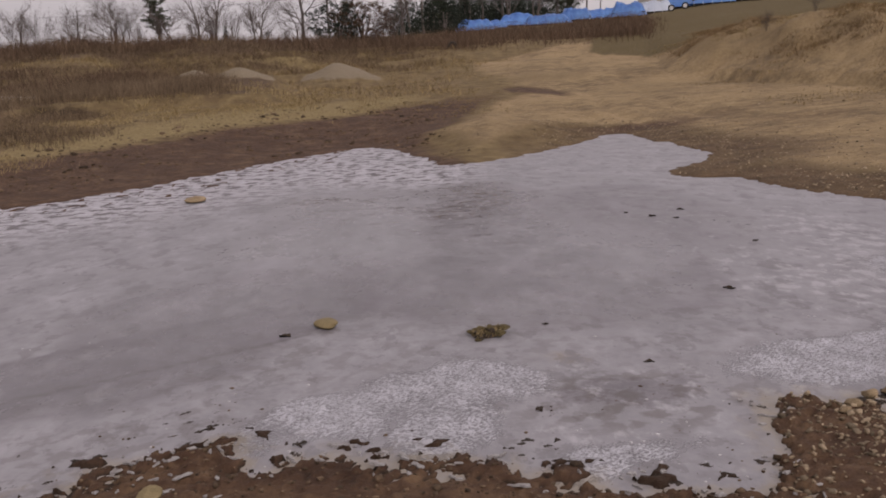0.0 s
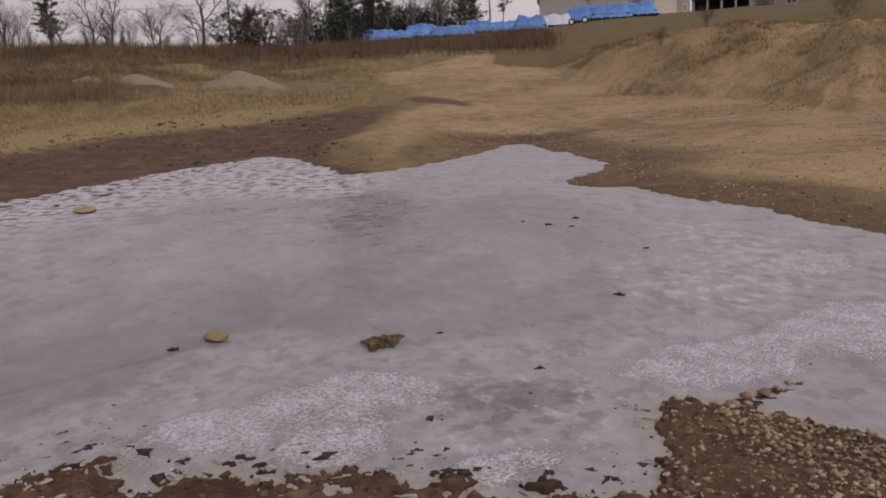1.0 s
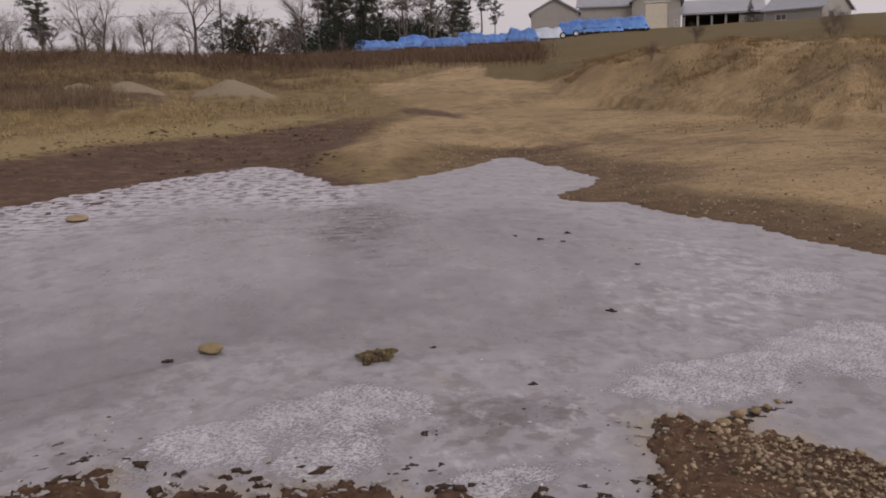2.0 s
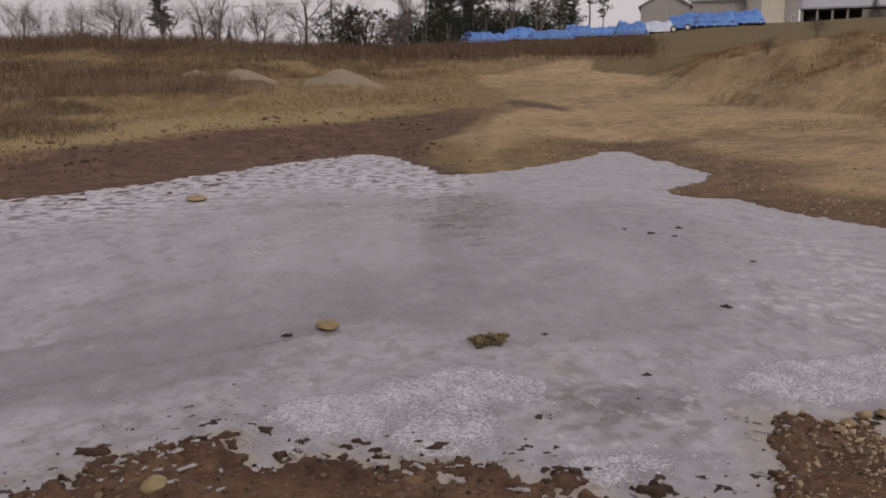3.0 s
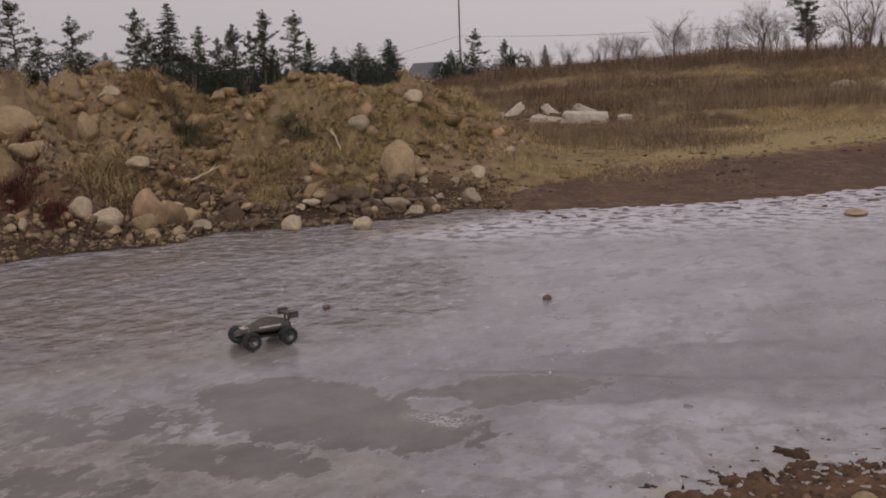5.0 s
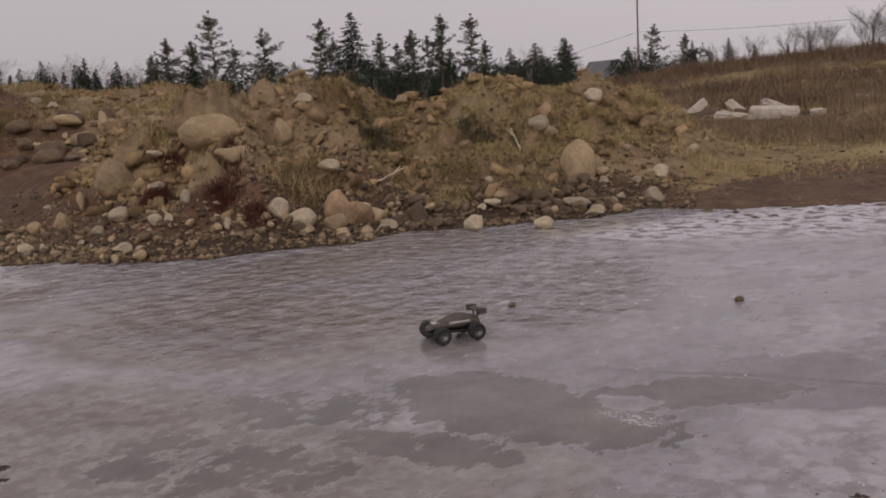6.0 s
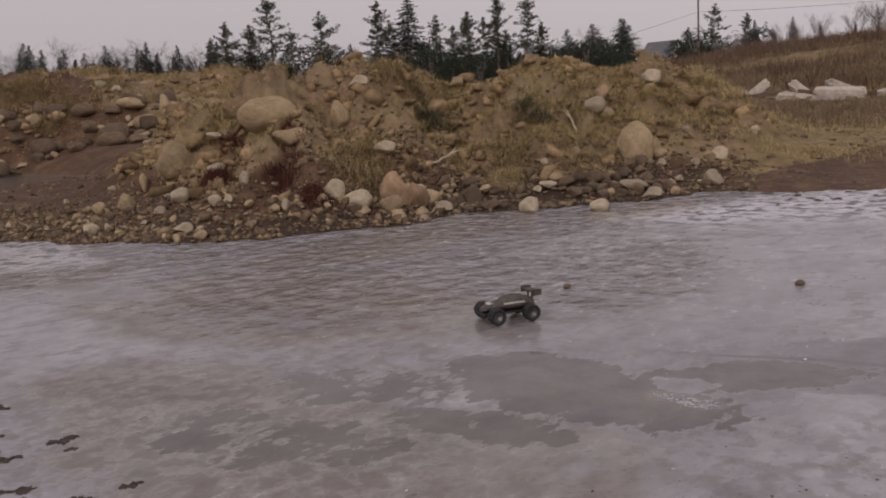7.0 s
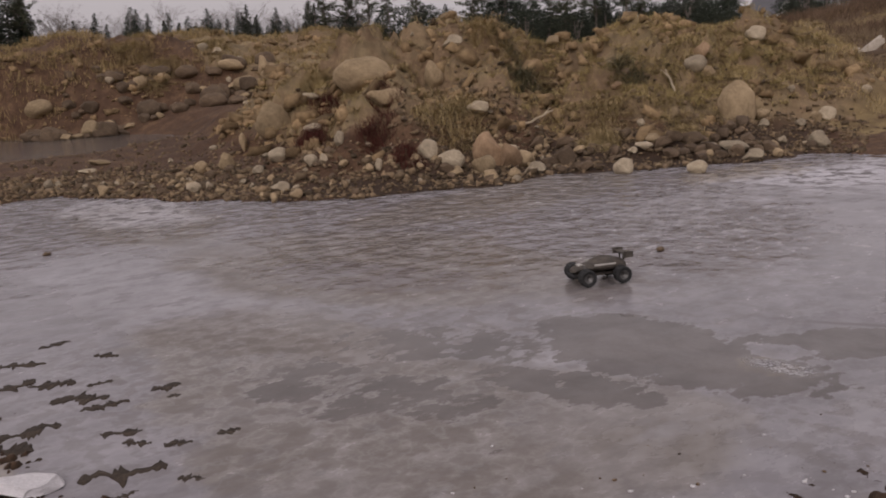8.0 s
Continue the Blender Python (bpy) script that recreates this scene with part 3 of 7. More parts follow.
def thing(name, where, turn=0.0, label="", category="", group="", kind=""):
    ob = new(name)
    ob.empty_display_size = 0.1
    ob.matrix_world = pose(*where, 0, 0, turn)
    return tagged(ob, label, category, group, kind)


def box(bm, lo, hi, bevel=0.0):
    m = Matrix.Translation([(a + b) / 2 for a, b in zip(lo, hi)]) @ Matrix.Diagonal([b - a for a, b in zip(lo, hi)] + [1])
    made = bmesh.ops.create_cube(bm, size=1, matrix=m)["verts"]
    if bevel:
        edges = {e for v in made for e in v.link_edges}
        bmesh.ops.bevel(bm, geom=list(edges), offset=bevel, segments=2, profile=0.6, affect="EDGES")
    return bm


def boxed(lo, hi, bevel=0.0):
    return box(bmesh.new(), lo, hi, bevel)


def at_polar(az, d):
    return EYE_X + d * math.sin(radians(az)), EYE_Y + d * math.cos(radians(az))


# ---- ground and ice ----
def polar_grid(azimuths, radii):
    a, r = np.meshgrid(np.radians(azimuths), radii, indexing="ij")
    x, y = EYE_X + r * np.sin(a), EYE_Y + r * np.cos(a)
    n, k = a.shape
    i = np.arange((n - 1) * k).reshape(n - 1, k)[:, :-1].ravel()
    return x.ravel(), y.ravel(), np.stack([i, i + 1, i + k + 1, i + k], 1)


def colour_layer(me, name, columns):
    data = np.ones((len(columns[0]), 4), np.float32)
    for n, c in enumerate(columns):
        data[:, n] = c
    me.color_attributes.new(name, "FLOAT_COLOR", "POINT").data.foreach_set("color", data.ravel())


def build_ground():
    az = np.r_[np.arange(-180, -96, 4.0), np.arange(-96, 52, 0.21), np.arange(52, 180.1, 4.0)]
    radii = np.r_[0.0, 0.4, 0.9, 1.4, np.geomspace(1.8, 6, 200)[:-1], np.geomspace(6, 70, 230), np.geomspace(72, 2500, 60)]
    x, y, faces = polar_grid(az, radii)
    z, s, d, a, bank, back, hill, heap = land(x, y)
    me = np_mesh("ground", np.stack([x, y, z], 1), faces, MAT_GROUND, True)
    wob = 1.6 * (fbm(x * 0.5, y * 0.5, 4, 66) - 0.5) + 0.8 * (fbm(x * 1.9, y * 1.9, 3, 67) - 0.5)
    # dark mud flat, up to the edge of the straw, and the fan of sand beside it
    mud_top = np.interp(x, [-12, -8.7, -8.4, -6.9, -4.9, -2.5, 0.6, 2.4, 3.5], [12, 12.6, 16.3, 18.6, 21.8, 24.6, 27.9, 32, 34.2])
    fan_x = np.interp(y, [15, 17.5, 20.2, 26, 31, 34.5], [0.9, 0.4, 0.35, 1.9, 3.7, 4.4])
    mud = (1 - ramp(y - mud_top + wob, -0.7, 0.7)) * (1 - ramp(x - fan_x + 0.4 * wob, -0.7, 0.7)) * (1 - ramp(bank, 0.25, 0.7)) * (1 - 0.7 * ramp(y, 25, 32))
    east = ramp(x - fan_x, 0, 1.5)
    mud = np.maximum(mud, east * (0.36 + 0.2 * ramp(a, 9, 14)) * (1 - ramp(s + 0.7 * wob, 0.5, 3.0)))
    mud = np.maximum(mud, (1 - ramp(d, 4.5, 7)) * 0.85)
    mud = np.clip(mud + 0.75 * blob(x, y, 4.7, 32.2, 0.8, 2.8, 12) + 0.4 * blob(x, y, 8.6, 19.0, 1.4, 1.0) + 0.4 * blob(x, y, 7.0, 21.5, 2.6, 0.7, 20), 0, 1)
    # sandy track, widening towards the pond
    track_x = np.interp(y, [15, 17.5, 20.2, 26, 31, 34, 40, 49, 52, 57, 62], [0.9, 0.5, 0.5, 2.1, 4.0, 4.6, 4.0, 3.4, 7.0, 12.0, 15])
    sand = ramp(x - track_x + 0.7 * wob, -0.6, 0.8) * (1 - ramp(d, 60, 68)) * ramp(s, 0.6, 2.2)
    sand = np.maximum(sand, 0.28 * ramp(a, -12, -2) * ramp(y - mud_top, 2, 6) * (1 - ramp(d, 44, 48)))
    sand = sand * (1 - 0.45 * blob(x, y, 5.4, 38, 2.6, 2.0) - 0.3 * blob(x, y, 8.0, 31, 2.2, 4.5))
    green = ramp(a + 0.4 * wob, 12.0, 12.9) * ramp(d + wob - np.interp(a, [12.8, 18.6, 24, 40], [49.5, 44, 41, 38]), -0.5, 1.5) * (1 - ramp(hill, 0.5, 1.0)) + ramp(d, 66, 74)
    green = np.clip(green, 0, 1)
    colour_layer(me, "cover", [mud, sand * (1 - green) * (1 - 0.4 * ramp(hill, 0.1, 0.5) * (1 - ramp(a, 24, 30))), green])
    # straw beside the mud, bare brown earth under the tall weeds
    straw = ramp(y - mud_top + wob, 0.0, 1.6) * (1 - ramp(y - mud_top + wob, 3.0, 6.5)) * (1 - ramp(x, -1.5, 2.5)) * (1 - ramp(bank, 0.1, 0.4)) * (1 - ramp(d, 27.5, 31) * (1 - ramp(a, -9, -6))) * (1 - ramp(d, 30, 38)) * (0.35 + 0.65 * ramp(a, -27, -18))
    straw = np.maximum(straw, 0.8 * ramp(d + 3 * wob, 50, 52) * (1 - ramp(d + 3 * wob, 55, 57)) * (1 - ramp(a, -4, 3)) * ramp(a, -20, -16))
    weedy = ramp(d + 1.5 * wob, 29.5, 31.5) * (1 - ramp(a, -9, -5)) * (1 - ramp(d, 46, 50)) + ramp(d + 3 * wob, 55, 58) * (1 - ramp(a, 1, 8)) * (1 - ramp(d, 72, 80))
    colour_layer(me, "cover_plants", [straw, np.clip(weedy, 0, 1) * (1 - ramp(bank + back, 0.1, 0.4))])
    rubble = np.clip(ramp(bank + back, 0.05, 0.5) + 0.25 * ramp(hill, 0.15, 0.6) + 0.8 * blob(x, y, -16.0, 28.0, 5.5, 3.6, -35), 0, 1)
    lip = d + 2.2 * (fbm(x * 0.22, y * 0.22, 3, 63) - 0.5) + 0.8 * (fbm(x * 1.1, y * 1.1, 3, 64) - 0.5)
    # bare soil on the field's ledge, with its shadow line painted in dark
    shaded_scar = np.exp(-(((lip - 29.5) / 0.4) ** 2)) * ramp(a, -24, -21) * (1 - ramp(a, -8, -5)) * ramp(fbm(x * 0.6, y * 0.6, 3, 65), 0.38, 0.55)
    # wet ground, plus the painted shade of the ledge
    wet = 0.8 * shaded_scar + 0.75 * ramp(s, -0.4, 0.1) * (1 - ramp(s - 0.7 * ramp(a, -52, -49), 0.5, 1.9)) * ramp(a, -75, -60) * (1 - ramp(a, -36, -30)) + 0.55 * (1 - ramp(s, -0.1, 0.05)) * (1 - ramp(d, 5, 8)) + 0.25 * ramp(back, 0.05, 0.3) * (1 - ramp(back, 0.9, 1.5)) + 0.3 * (a < -66) * (a > -110) * (s > 0) * (d < 30)
    wet = np.clip(wet + 0.8 * (1 - ramp(d, 5, 8)) * (1 - ramp(z, 0.0, 0.014)), 0, 1)
    colour_layer(me, "cover_more", [rubble, ramp(heap, 0.02, 0.15), wet])
    return tagged(new("ground", me), "muddy, sandy and weedy ground round a frozen pond", "ground", kind="structure")


def blob(x, y, cx, cy, rx, ry, turn=0.0, soft=0.5):
    """1 inside an ellipse, fading to 0 round it."""
    c, s = math.cos(radians(turn)), math.sin(radians(turn))
    u, v = ((x - cx) * c + (y - cy) * s) / rx, ((y - cy) * c - (x - cx) * s) / ry
    return 1 - ramp(np.sqrt(u * u + v * v), 1 - soft, 1 + soft)


def most(*fields):
    out = fields[0]
    for f in fields[1:]:
        out = np.maximum(out, f)
    return out


def build_ice():
    x, y, faces = polar_grid(np.arange(-98, 62, 0.25), np.geomspace(1.9, 27, 350))
    z, s, d, a, *_ = land(x, y)
    keep = (s < 0.9)[faces].any(1)
    used, back = np.unique(faces[keep], return_inverse=True)
    x, y, s, a, d = x[used], y[used], s[used], a[used], d[used]
    h = 0.006 * (fbm(x * 1.5, y * 1.5, 3, 81) - 0.5) + 0.004 * (fbm(x * 6, y * 6, 2, 82) - 0.5)
    lay_x, lay_y = x, y
    x = lay_x + 0.55 * (fbm(lay_x * 0.9, lay_y * 0.9, 4, 86) - 0.5) + 0.22 * (fbm(lay_x * 3.7, lay_y * 3.7, 3, 87) - 0.5)
    y = lay_y + 0.9 * (fbm(lay_x * 0.9, lay_y * 0.9, 4, 88) - 0.5) + 0.22 * (fbm(lay_x * 3.7, lay_y * 3.7, 3, 89) - 0.5)
    frost = most(
        blob(x, y, -0.62, 3.95, 0.36, 0.24, 10), blob(x, y, -0.05, 4.1, 0.5, 0.42, 20), blob(x, y, 1.95, 4.4, 0.75, 0.42, 15), blob(x, y, 3.0, 4.6, 0.65, 0.85, -40),
        blob(x, y, 3.7, 6.4, 0.45, 0.75, -40), blob(x, y, 0.5, 3.22, 0.3, 0.18), 0.5 * blob(x, y, 0.0, 4.5, 0.5, 0.2),
        0.45 * blob(x, y, 3.4, 8.6, 0.9, 1.5), 0.8 * blob(x, y, -0.9, 3.85, 0.35, 0.18, 20), 0.8 * blob(x, y, -3.52, 3.3, 0.2, 0.13, 25))
    h = h + 0.012 * frost * fbm(x * 14, y * 14, 2, 83)
    clear = most(
        blob(x, y, -2.1, 4.7, 1.0, 0.75, 30), blob(x, y, -1.6, 6.2, 1.2, 1.0, 40), blob(x, y, 0.6, 6.6, 1.6, 1.5), blob(x, y, 0.6, 9.6, 0.8, 3.2, -4),
        0.6 * blob(x, y, 2.2, 9.5, 1.2, 3.0))
    brown = most(
        blob(x, y, -4.1, 1.4, 1.4, 0.9, 30), 0.85 * blob(x, y, -7.2, 3.0, 2.4, 1.2, 20), 0.9 * blob(x, y, -9.3, 6.0, 0.9, 2.6, 15),
        0.35 * blob(x, y, -4.1, 3.3, 0.9, 0.8), 0.75 * blob(x, y, -5.4, 1.4, 1.6, 0.8), 0.7 * blob(x, y, -11.5, 2.2, 2.4, 0.9), 0.75 * blob(x, y, -3.75, 0.95, 1.0, 0.6, 40))
    white = most(
        ramp(s, -5.6, -2.2) * ramp(a, -34, -22), 0.42 * blob(x, y, -6.0, 7.6, 2.6, 2.6), 0.95 * blob(x, y, -8.0, 1.3, 1.8, 0.65, 15), 0.9 * blob(x, y, -6.1, 1.38, 1.2, 0.32, 12), 0.9 * blob(x, y, -9.3, 2.2, 0.9, 0.35, 15), 0.8 * blob(x, y, -4.6, 9.5, 3.5, 3.0, 40),
        0.8 * blob(x, y, 3.6, 10.0, 1.0, 3.0), blob(x, y, 3.7, 15.5, 1.4, 5.0), 0.5 * blob(x, y, -4.5, 2.25, 0.9, 0.35), 0.5 * blob(x, y, -12.5, 2.3, 2.0, 0.8), 0.4 * blob(x, y, -2.6, 2.9, 0.5, 0.35), 0.4 * blob(x, y, -3.0, 2.1, 0.7, 0.4, 40), 0.5 * blob(x, y, -2.4, 3.6, 0.5, 0.4, 40), 0.45 * blob(x, y, 1.4, 4.9, 1.6, 0.5))
    white = white * (1 - 0.7 * clear) * (0.55 + 0.9 * fbm(x * 0.8, y * 0.8, 4, 84))
    stain = most(0.42 * blob(x, y, 0.52, 4.6, 0.3, 0.12), 0.4 * blob(x, y, -3.55, 3.25, 0.28, 0.22), 0.6 * ramp(s, -0.5, 0.1) * (1 - ramp(d, 5, 7)), 0.5 * blob(x, y, -8.2, 9.0, 0.9, 1.5))
    # a long hairline seam in the clear ice
    x, y = lay_x, lay_y
    u = (x + 2.4) * 0.89 + (y - 4.5) * 0.455
    v = (y - 4.5) * 0.89 - (x + 2.4) * 0.455 + 0.12 * (fbm(u * 1.1, u * 0, 3, 85) - 0.5) - 0.03 * u * u
    seam = np.exp(-((v / 0.018) ** 2)) * (1 - ramp(np.abs(u), 1.3, 2.2))
    pool = most(blob(x, y, -3.78, 2.82, 0.8, 0.36, 15, 0.45), blob(x, y, -4.35, 3.0, 0.55, 0.3, 20, 0.5), blob(x, y, -3.35, 3.65, 0.62, 0.26, 48, 0.5), 0.75 * blob(x, y, -3.95, 2.15, 0.55, 0.22, 25, 0.5), 0.6 * blob(x, y, -4.9, 2.1, 0.7, 0.4, 30), 0.6 * blob(x, y, -4.6, 1.35, 0.9, 0.35, 25))
    pool = pool * (1 - 0.75 * blob(x, y, -3.55, 3.3, 0.2, 0.14, 20))
    lane = most(blob(x, y, -2.2, 4.95, 2.0, 0.5, 38, 0.4), blob(x, y, -3.0, 3.95, 0.75, 0.3, 35, 0.4), 0.7 * blob(x, y, -0.2, 6.6, 1.6, 0.9, 20, 0.5), 0.8 * blob(x, y, 0.75, 3.98, 0.42, 0.24, 0, 0.6), 0.55 * blob(x, y, 0.7, 9.2, 0.5, 3.0, -4, 0.6), 0.6 * blob(x, y, -6.9, 2.6, 1.2, 0.5, 25, 0.5))
    me = np_mesh("pond_ice", np.stack([x, y, h], 1), back.reshape(-1, 4), MAT_ICE, True)
    colour_layer(me, "ice_kind", [frost, clear, brown])
    me2 = np.stack([white, stain, seam], 1)
    colour_layer(me, "ice_more", [me2[:, 0], me2[:, 1], me2[:, 2]])
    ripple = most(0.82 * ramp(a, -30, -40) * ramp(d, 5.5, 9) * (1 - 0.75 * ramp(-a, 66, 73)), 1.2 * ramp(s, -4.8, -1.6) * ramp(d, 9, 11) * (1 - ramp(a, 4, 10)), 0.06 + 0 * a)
    mottle = most(0.9 * blob(x, y, -4.8, 1.7, 2.2, 1.6, 30) * (1 - 0.8 * blob(x, y, -2.95, 2.2, 0.8, 0.5, 40)), 0.6 * blob(x, y, -7.0, 4.0, 3.0, 2.5), 0.35 * blob(x, y, -0.2, 4.2, 1.5, 0.8), 0.95 * blob(x, y, 0.75, 3.9, 0.6, 0.42), 0.5 * blob(x, y, -1.2, 4.7, 0.8, 0.5), 0.6 * blob(x, y, -1.9, 3.5, 1.1, 0.6, 35), 0.75 * blob(x, y, -2.6, 2.75, 0.8, 0.4, 40), 0.45 * blob(x, y, -0.4, 5.0, 1.6, 0.7), 0.28 * (1 - ramp(d, 6, 9)))
    speck = 0.2 + 0.75 * most(0.6 * blob(x, y, 0.5, 3.9, 2.2, 1.2), 0.6 * blob(x, y, -5.5, 6.0, 2.5, 2.5), 0.8 * blob(x, y, 2.5, 7.5, 2.0, 3.0)) * (1 - 0.5 * clear)
    colour_layer(me, "ice_relief", [ripple, mottle, speck])
    colour_layer(me, "ice_pool", [pool, lane, ramp(s, -0.16, 0.02) * (1 - ramp(d, 6, 8))])
    tagged(new("pond_ice", me), "grey frosted ice sheet with white crystals and clear patches", "ice", kind="structure")
    x, y, faces = polar_grid(np.arange(-110, -55, 1.0), np.linspace(19, 40, 40))
    pond = ((x + 29.5) / 7.0) ** 2 + ((y - 2.6) / 5.3) ** 2
    faces = faces[(pond < 1.6)[faces].all(1)]
    used, back = np.unique(faces, return_inverse=True)
    me = np_mesh("second_pond_ice", np.stack([x[used], y[used], 0.01 + 0 * x[used]], 1), back.reshape(-1, 4), MAT_ICE, True)
    one = np.ones(len(used))
    colour_layer(me, "ice_kind", [0 * one, 0 * one, one])
    colour_layer(me, "ice_more", [0 * one, 0 * one, 0 * one])
    colour_layer(me, "ice_relief", [0.3 * one, 0.3 * one, 0 * one])
    colour_layer(me, "ice_pool", [1.2 * ramp(1.25 - pond[used], 0, 0.3), 0.4 * one, 0 * one])
    tagged(new("second_pond_ice", me), "smaller grey frozen pool behind the rubble spit", "ice", kind="structure")


build_ground()
build_ice()


# ---- stones ----
def stone_mesh(name, seed, material, detail=2, flat=0.75, angular=0.5):
    """A worn, faceted stone, 1 m across, resting on its underside."""
    rng = np.random.default_rng(seed)
    bm = bmesh.new()
    bmesh.ops.create_icosphere(bm, subdivisions=detail, radius=0.5)
    planes = [(Vector(rng.normal(size=3)).normalized(), rng.uniform(0.26, 0.42) if angular > 0.5 else rng.uniform(0.33, 0.46)) for _ in range(12)]
    for v in bm.verts:
        p = v.co.copy()
        for n, far in planes:
            over = p.dot(n) - far
            if over > 0:
                p -= n * over * (0.7 + 0.5 * angular)
        q = p * 2.3 + Vector((seed * 3.1, 0, 0))
        p *= 1 + 0.15 * (noise.noise(q) + 0.5 * noise.noise(q * 2.7) + 0.25 * noise.noise(q * 6.1))
        v.co = p
    lo = [min(v.co[i] for v in bm.verts) for i in range(3)]
    hi = [max(v.co[i] for v in bm.verts) for i in range(3)]
    for v in bm.verts:
        v.co = Vector(((v.co[i] - (lo[i] + hi[i]) / 2) / (hi[i] - lo[i]) if i < 2 else (v.co[i] - lo[i]) / (hi[i] - lo[i])) for i in range(3))
    me = bpy.data.meshes.new(name)
    bm.to_mesh(me)
    bm.free()
    me.polygons.foreach_set("use_smooth", np.ones(len(me.polygons), bool))
    me.materials.append(material)
    return me


STONES = [[stone_mesh("boulder", 10 * k + j, MAT_STONE[k], 3, angular=0.7 if j < 2 or k == 3 else 0.2) for j in range(4)] for k in range(4)]
for made in STONES:
    made.append(stone_mesh("boulder", 97, made[0].materials[0], 3, angular=-0.3))
TONES = ["dark grey", "tan, soil-stained", "pale buff", "rust-coloured"]


def boulder(x, y, w, h, tone, n, group="boulders on the rubble bank", name="boulder", sink=0.22):
    z = ground_z(x, y)
    ob = new(name, STONES[tone][4 if w > 0.8 else n % 4])
    turn = math.degrees(math.atan2(-(x - EYE_X), y - EYE_Y)) + (n * 47 % 40) - 20
    lean = (n * 31 % 25) - 12
    sink, deep = (0.45, 0.6) if w > 0.45 and h > 0.2 and group.startswith("boulders") else (sink, 0.85)
    ob.matrix_world = pose(x, y, max(z, 0) - sink * h, lean * 0.6, lean, turn) @ Matrix.Diagonal((w, deep * max(w, h), h * (1 + sink), 1))
    size = "large" if w > 0.5 else "weathered" if w > 0.25 else "small"
    return tagged(ob, f"{size} {TONES[tone]} field stone half sunk in the soil", "boulder", group)


BOULDERS_WEST = [(-14.5, 6.96, 1.02, 0.44, 1), (-15.32, 5.57, 0.67, 0.52, 1), (-15.23, 6.26, 0.34, 0.12, 2), (-33.42, 13.14, 0.37, 0.74, 1), (-13.7, 5.55, 0.3, 0.13, 2), (-12.76, 5.51, 0.15, 0.2, 2), (-37.06, 12.03, 0.48, 0.3, 2), (-36.18, 12.33, 0.43, 0.24, 2), (-36.06, 13.08, 0.43, 0.15, 2), (-14.38, 8.33, 0.35, 0.45, 1), (-13.3, 6.67, 0.67, 0.23, 1), (-14.67, 9.01, 0.42, 0.22, 2), (-15.81, 5.21, 0.14, 0.3, 1), (-14.77, 5.67, 0.11, 0.12, 1)]
BOULDERS_FOOT = [(-11.34, 7.17, 0.5, 0.46, 3), (-11.00, 7.41, 0.36, 0.4, 3), (-11.32, 6.55, 0.41, 0.26, 2), (-11.59, 6.31, 0.3, 0.3, 2), (-10.96, 6.81, 0.35, 0.27, 1), (-10.52, 7.42, 0.35, 0.17, 2), (-11.12, 7.64, 0.42, 0.24, 1), (-11.72, 5.57, 0.11, 0.17, 2), (-12.53, 4.91, 0.21, 0.17, 2), (-12.43, 5.08, 0.14, 0.13, 2), (-13.76, 4.96, 0.31, 0.2, 2), (-14.71, 4.45, 0.27, 0.29, 1), (-13.45, 3.45, 0.24, 0.17, 2), (-12.13, 4.23, 0.27, 0.13, 2), (-15.11, 4.17, 0.23, 0.19, 1), (-13.53, 4.5, 0.18, 0.13, 2)]
BOULDERS_MIDDLE = [(-12.21, 7.69, 0.35, 0.17, 2), (-12.57, 7.24, 0.09, 0.09, 2), (-16.79, 13.22, 0.4, 0.25, 1), (-10.52, 11.82, 0.62, 0.62, 1), (-12.45, 14.76, 0.42, 0.29, 2), (-9.38, 10.25, 0.44, 0.17, 2), (-10.18, 12.04, 0.2, 0.14, 2), (-10.36, 12.21, 0.3, 0.15, 1), (-9.65, 12.95, 0.31, 0.24, 2), (-10.18, 14.95, 0.19, 0.17, 2), (-8.8, 9.98, 0.33, 0.16, 2), (-8.69, 8.68, 0.27, 0.17, 2), (-9.51, 8.13, 0.28, 0.22, 2), (-10.17, 9.21, 0.3, 0.11, 2), (-10.2, 9.0, 0.15, 0.09, 2)]
BOULDERS_EAST = [(-11.74, 12.2, 0.4, 0.26, 2), (-11.6, 12.35, 0.26, 0.18, 1), (-10.48, 13.15, 0.14, 0.12, 2), (-9.95, 10.02, 0.37, 0.21, 0), (-10.95, 9.98, 0.13, 0.11, 2), (-12.14, 12.81, 0.31, 0.27, 3), (-10.95, 10.66, 0.21, 0.2, 1), (-9.43, 10.26, 0.16, 0.11, 0), (-12.18, 10.68, 0.23, 0.13, 3), (-9.58, 9.99, 0.2, 0.11, 2), (-9.75, 9.3, 0.24, 0.14, 0), (-10.86, 8.56, 0.22, 0.12, 1), (-10.92, 8.17, 0.13, 0.08, 0), (-10.82, 9.1, 0.2, 0.1, 1)]
BOULDERS_BACK = [(-36.09, 7.97, 0.36, 0.28, 2), (-32.96, 9.42, 0.33, 0.29, 2), (-16.72, 4.96, 0.16, 0.09, 2), (-20.26, 7.05, 0.16, 0.10, 2), (-18.20, 3.26, 0.39, 0.09, 1), (-17.05, 4.25, 0.12, 0.09, 2), (-34.28, 11.97, 0.21, 0.21, 2), (-17.60, 2.90, 0.32, 0.07, 2), (-36.28, 7.84, 0.69, 0.28, 0), (-33.93, 9.10, 0.51, 0.39, 0), (-35.50, 8.33, 0.52, 0.32, 0), (-33.47, 11.40, 0.52, 0.52, 0)]

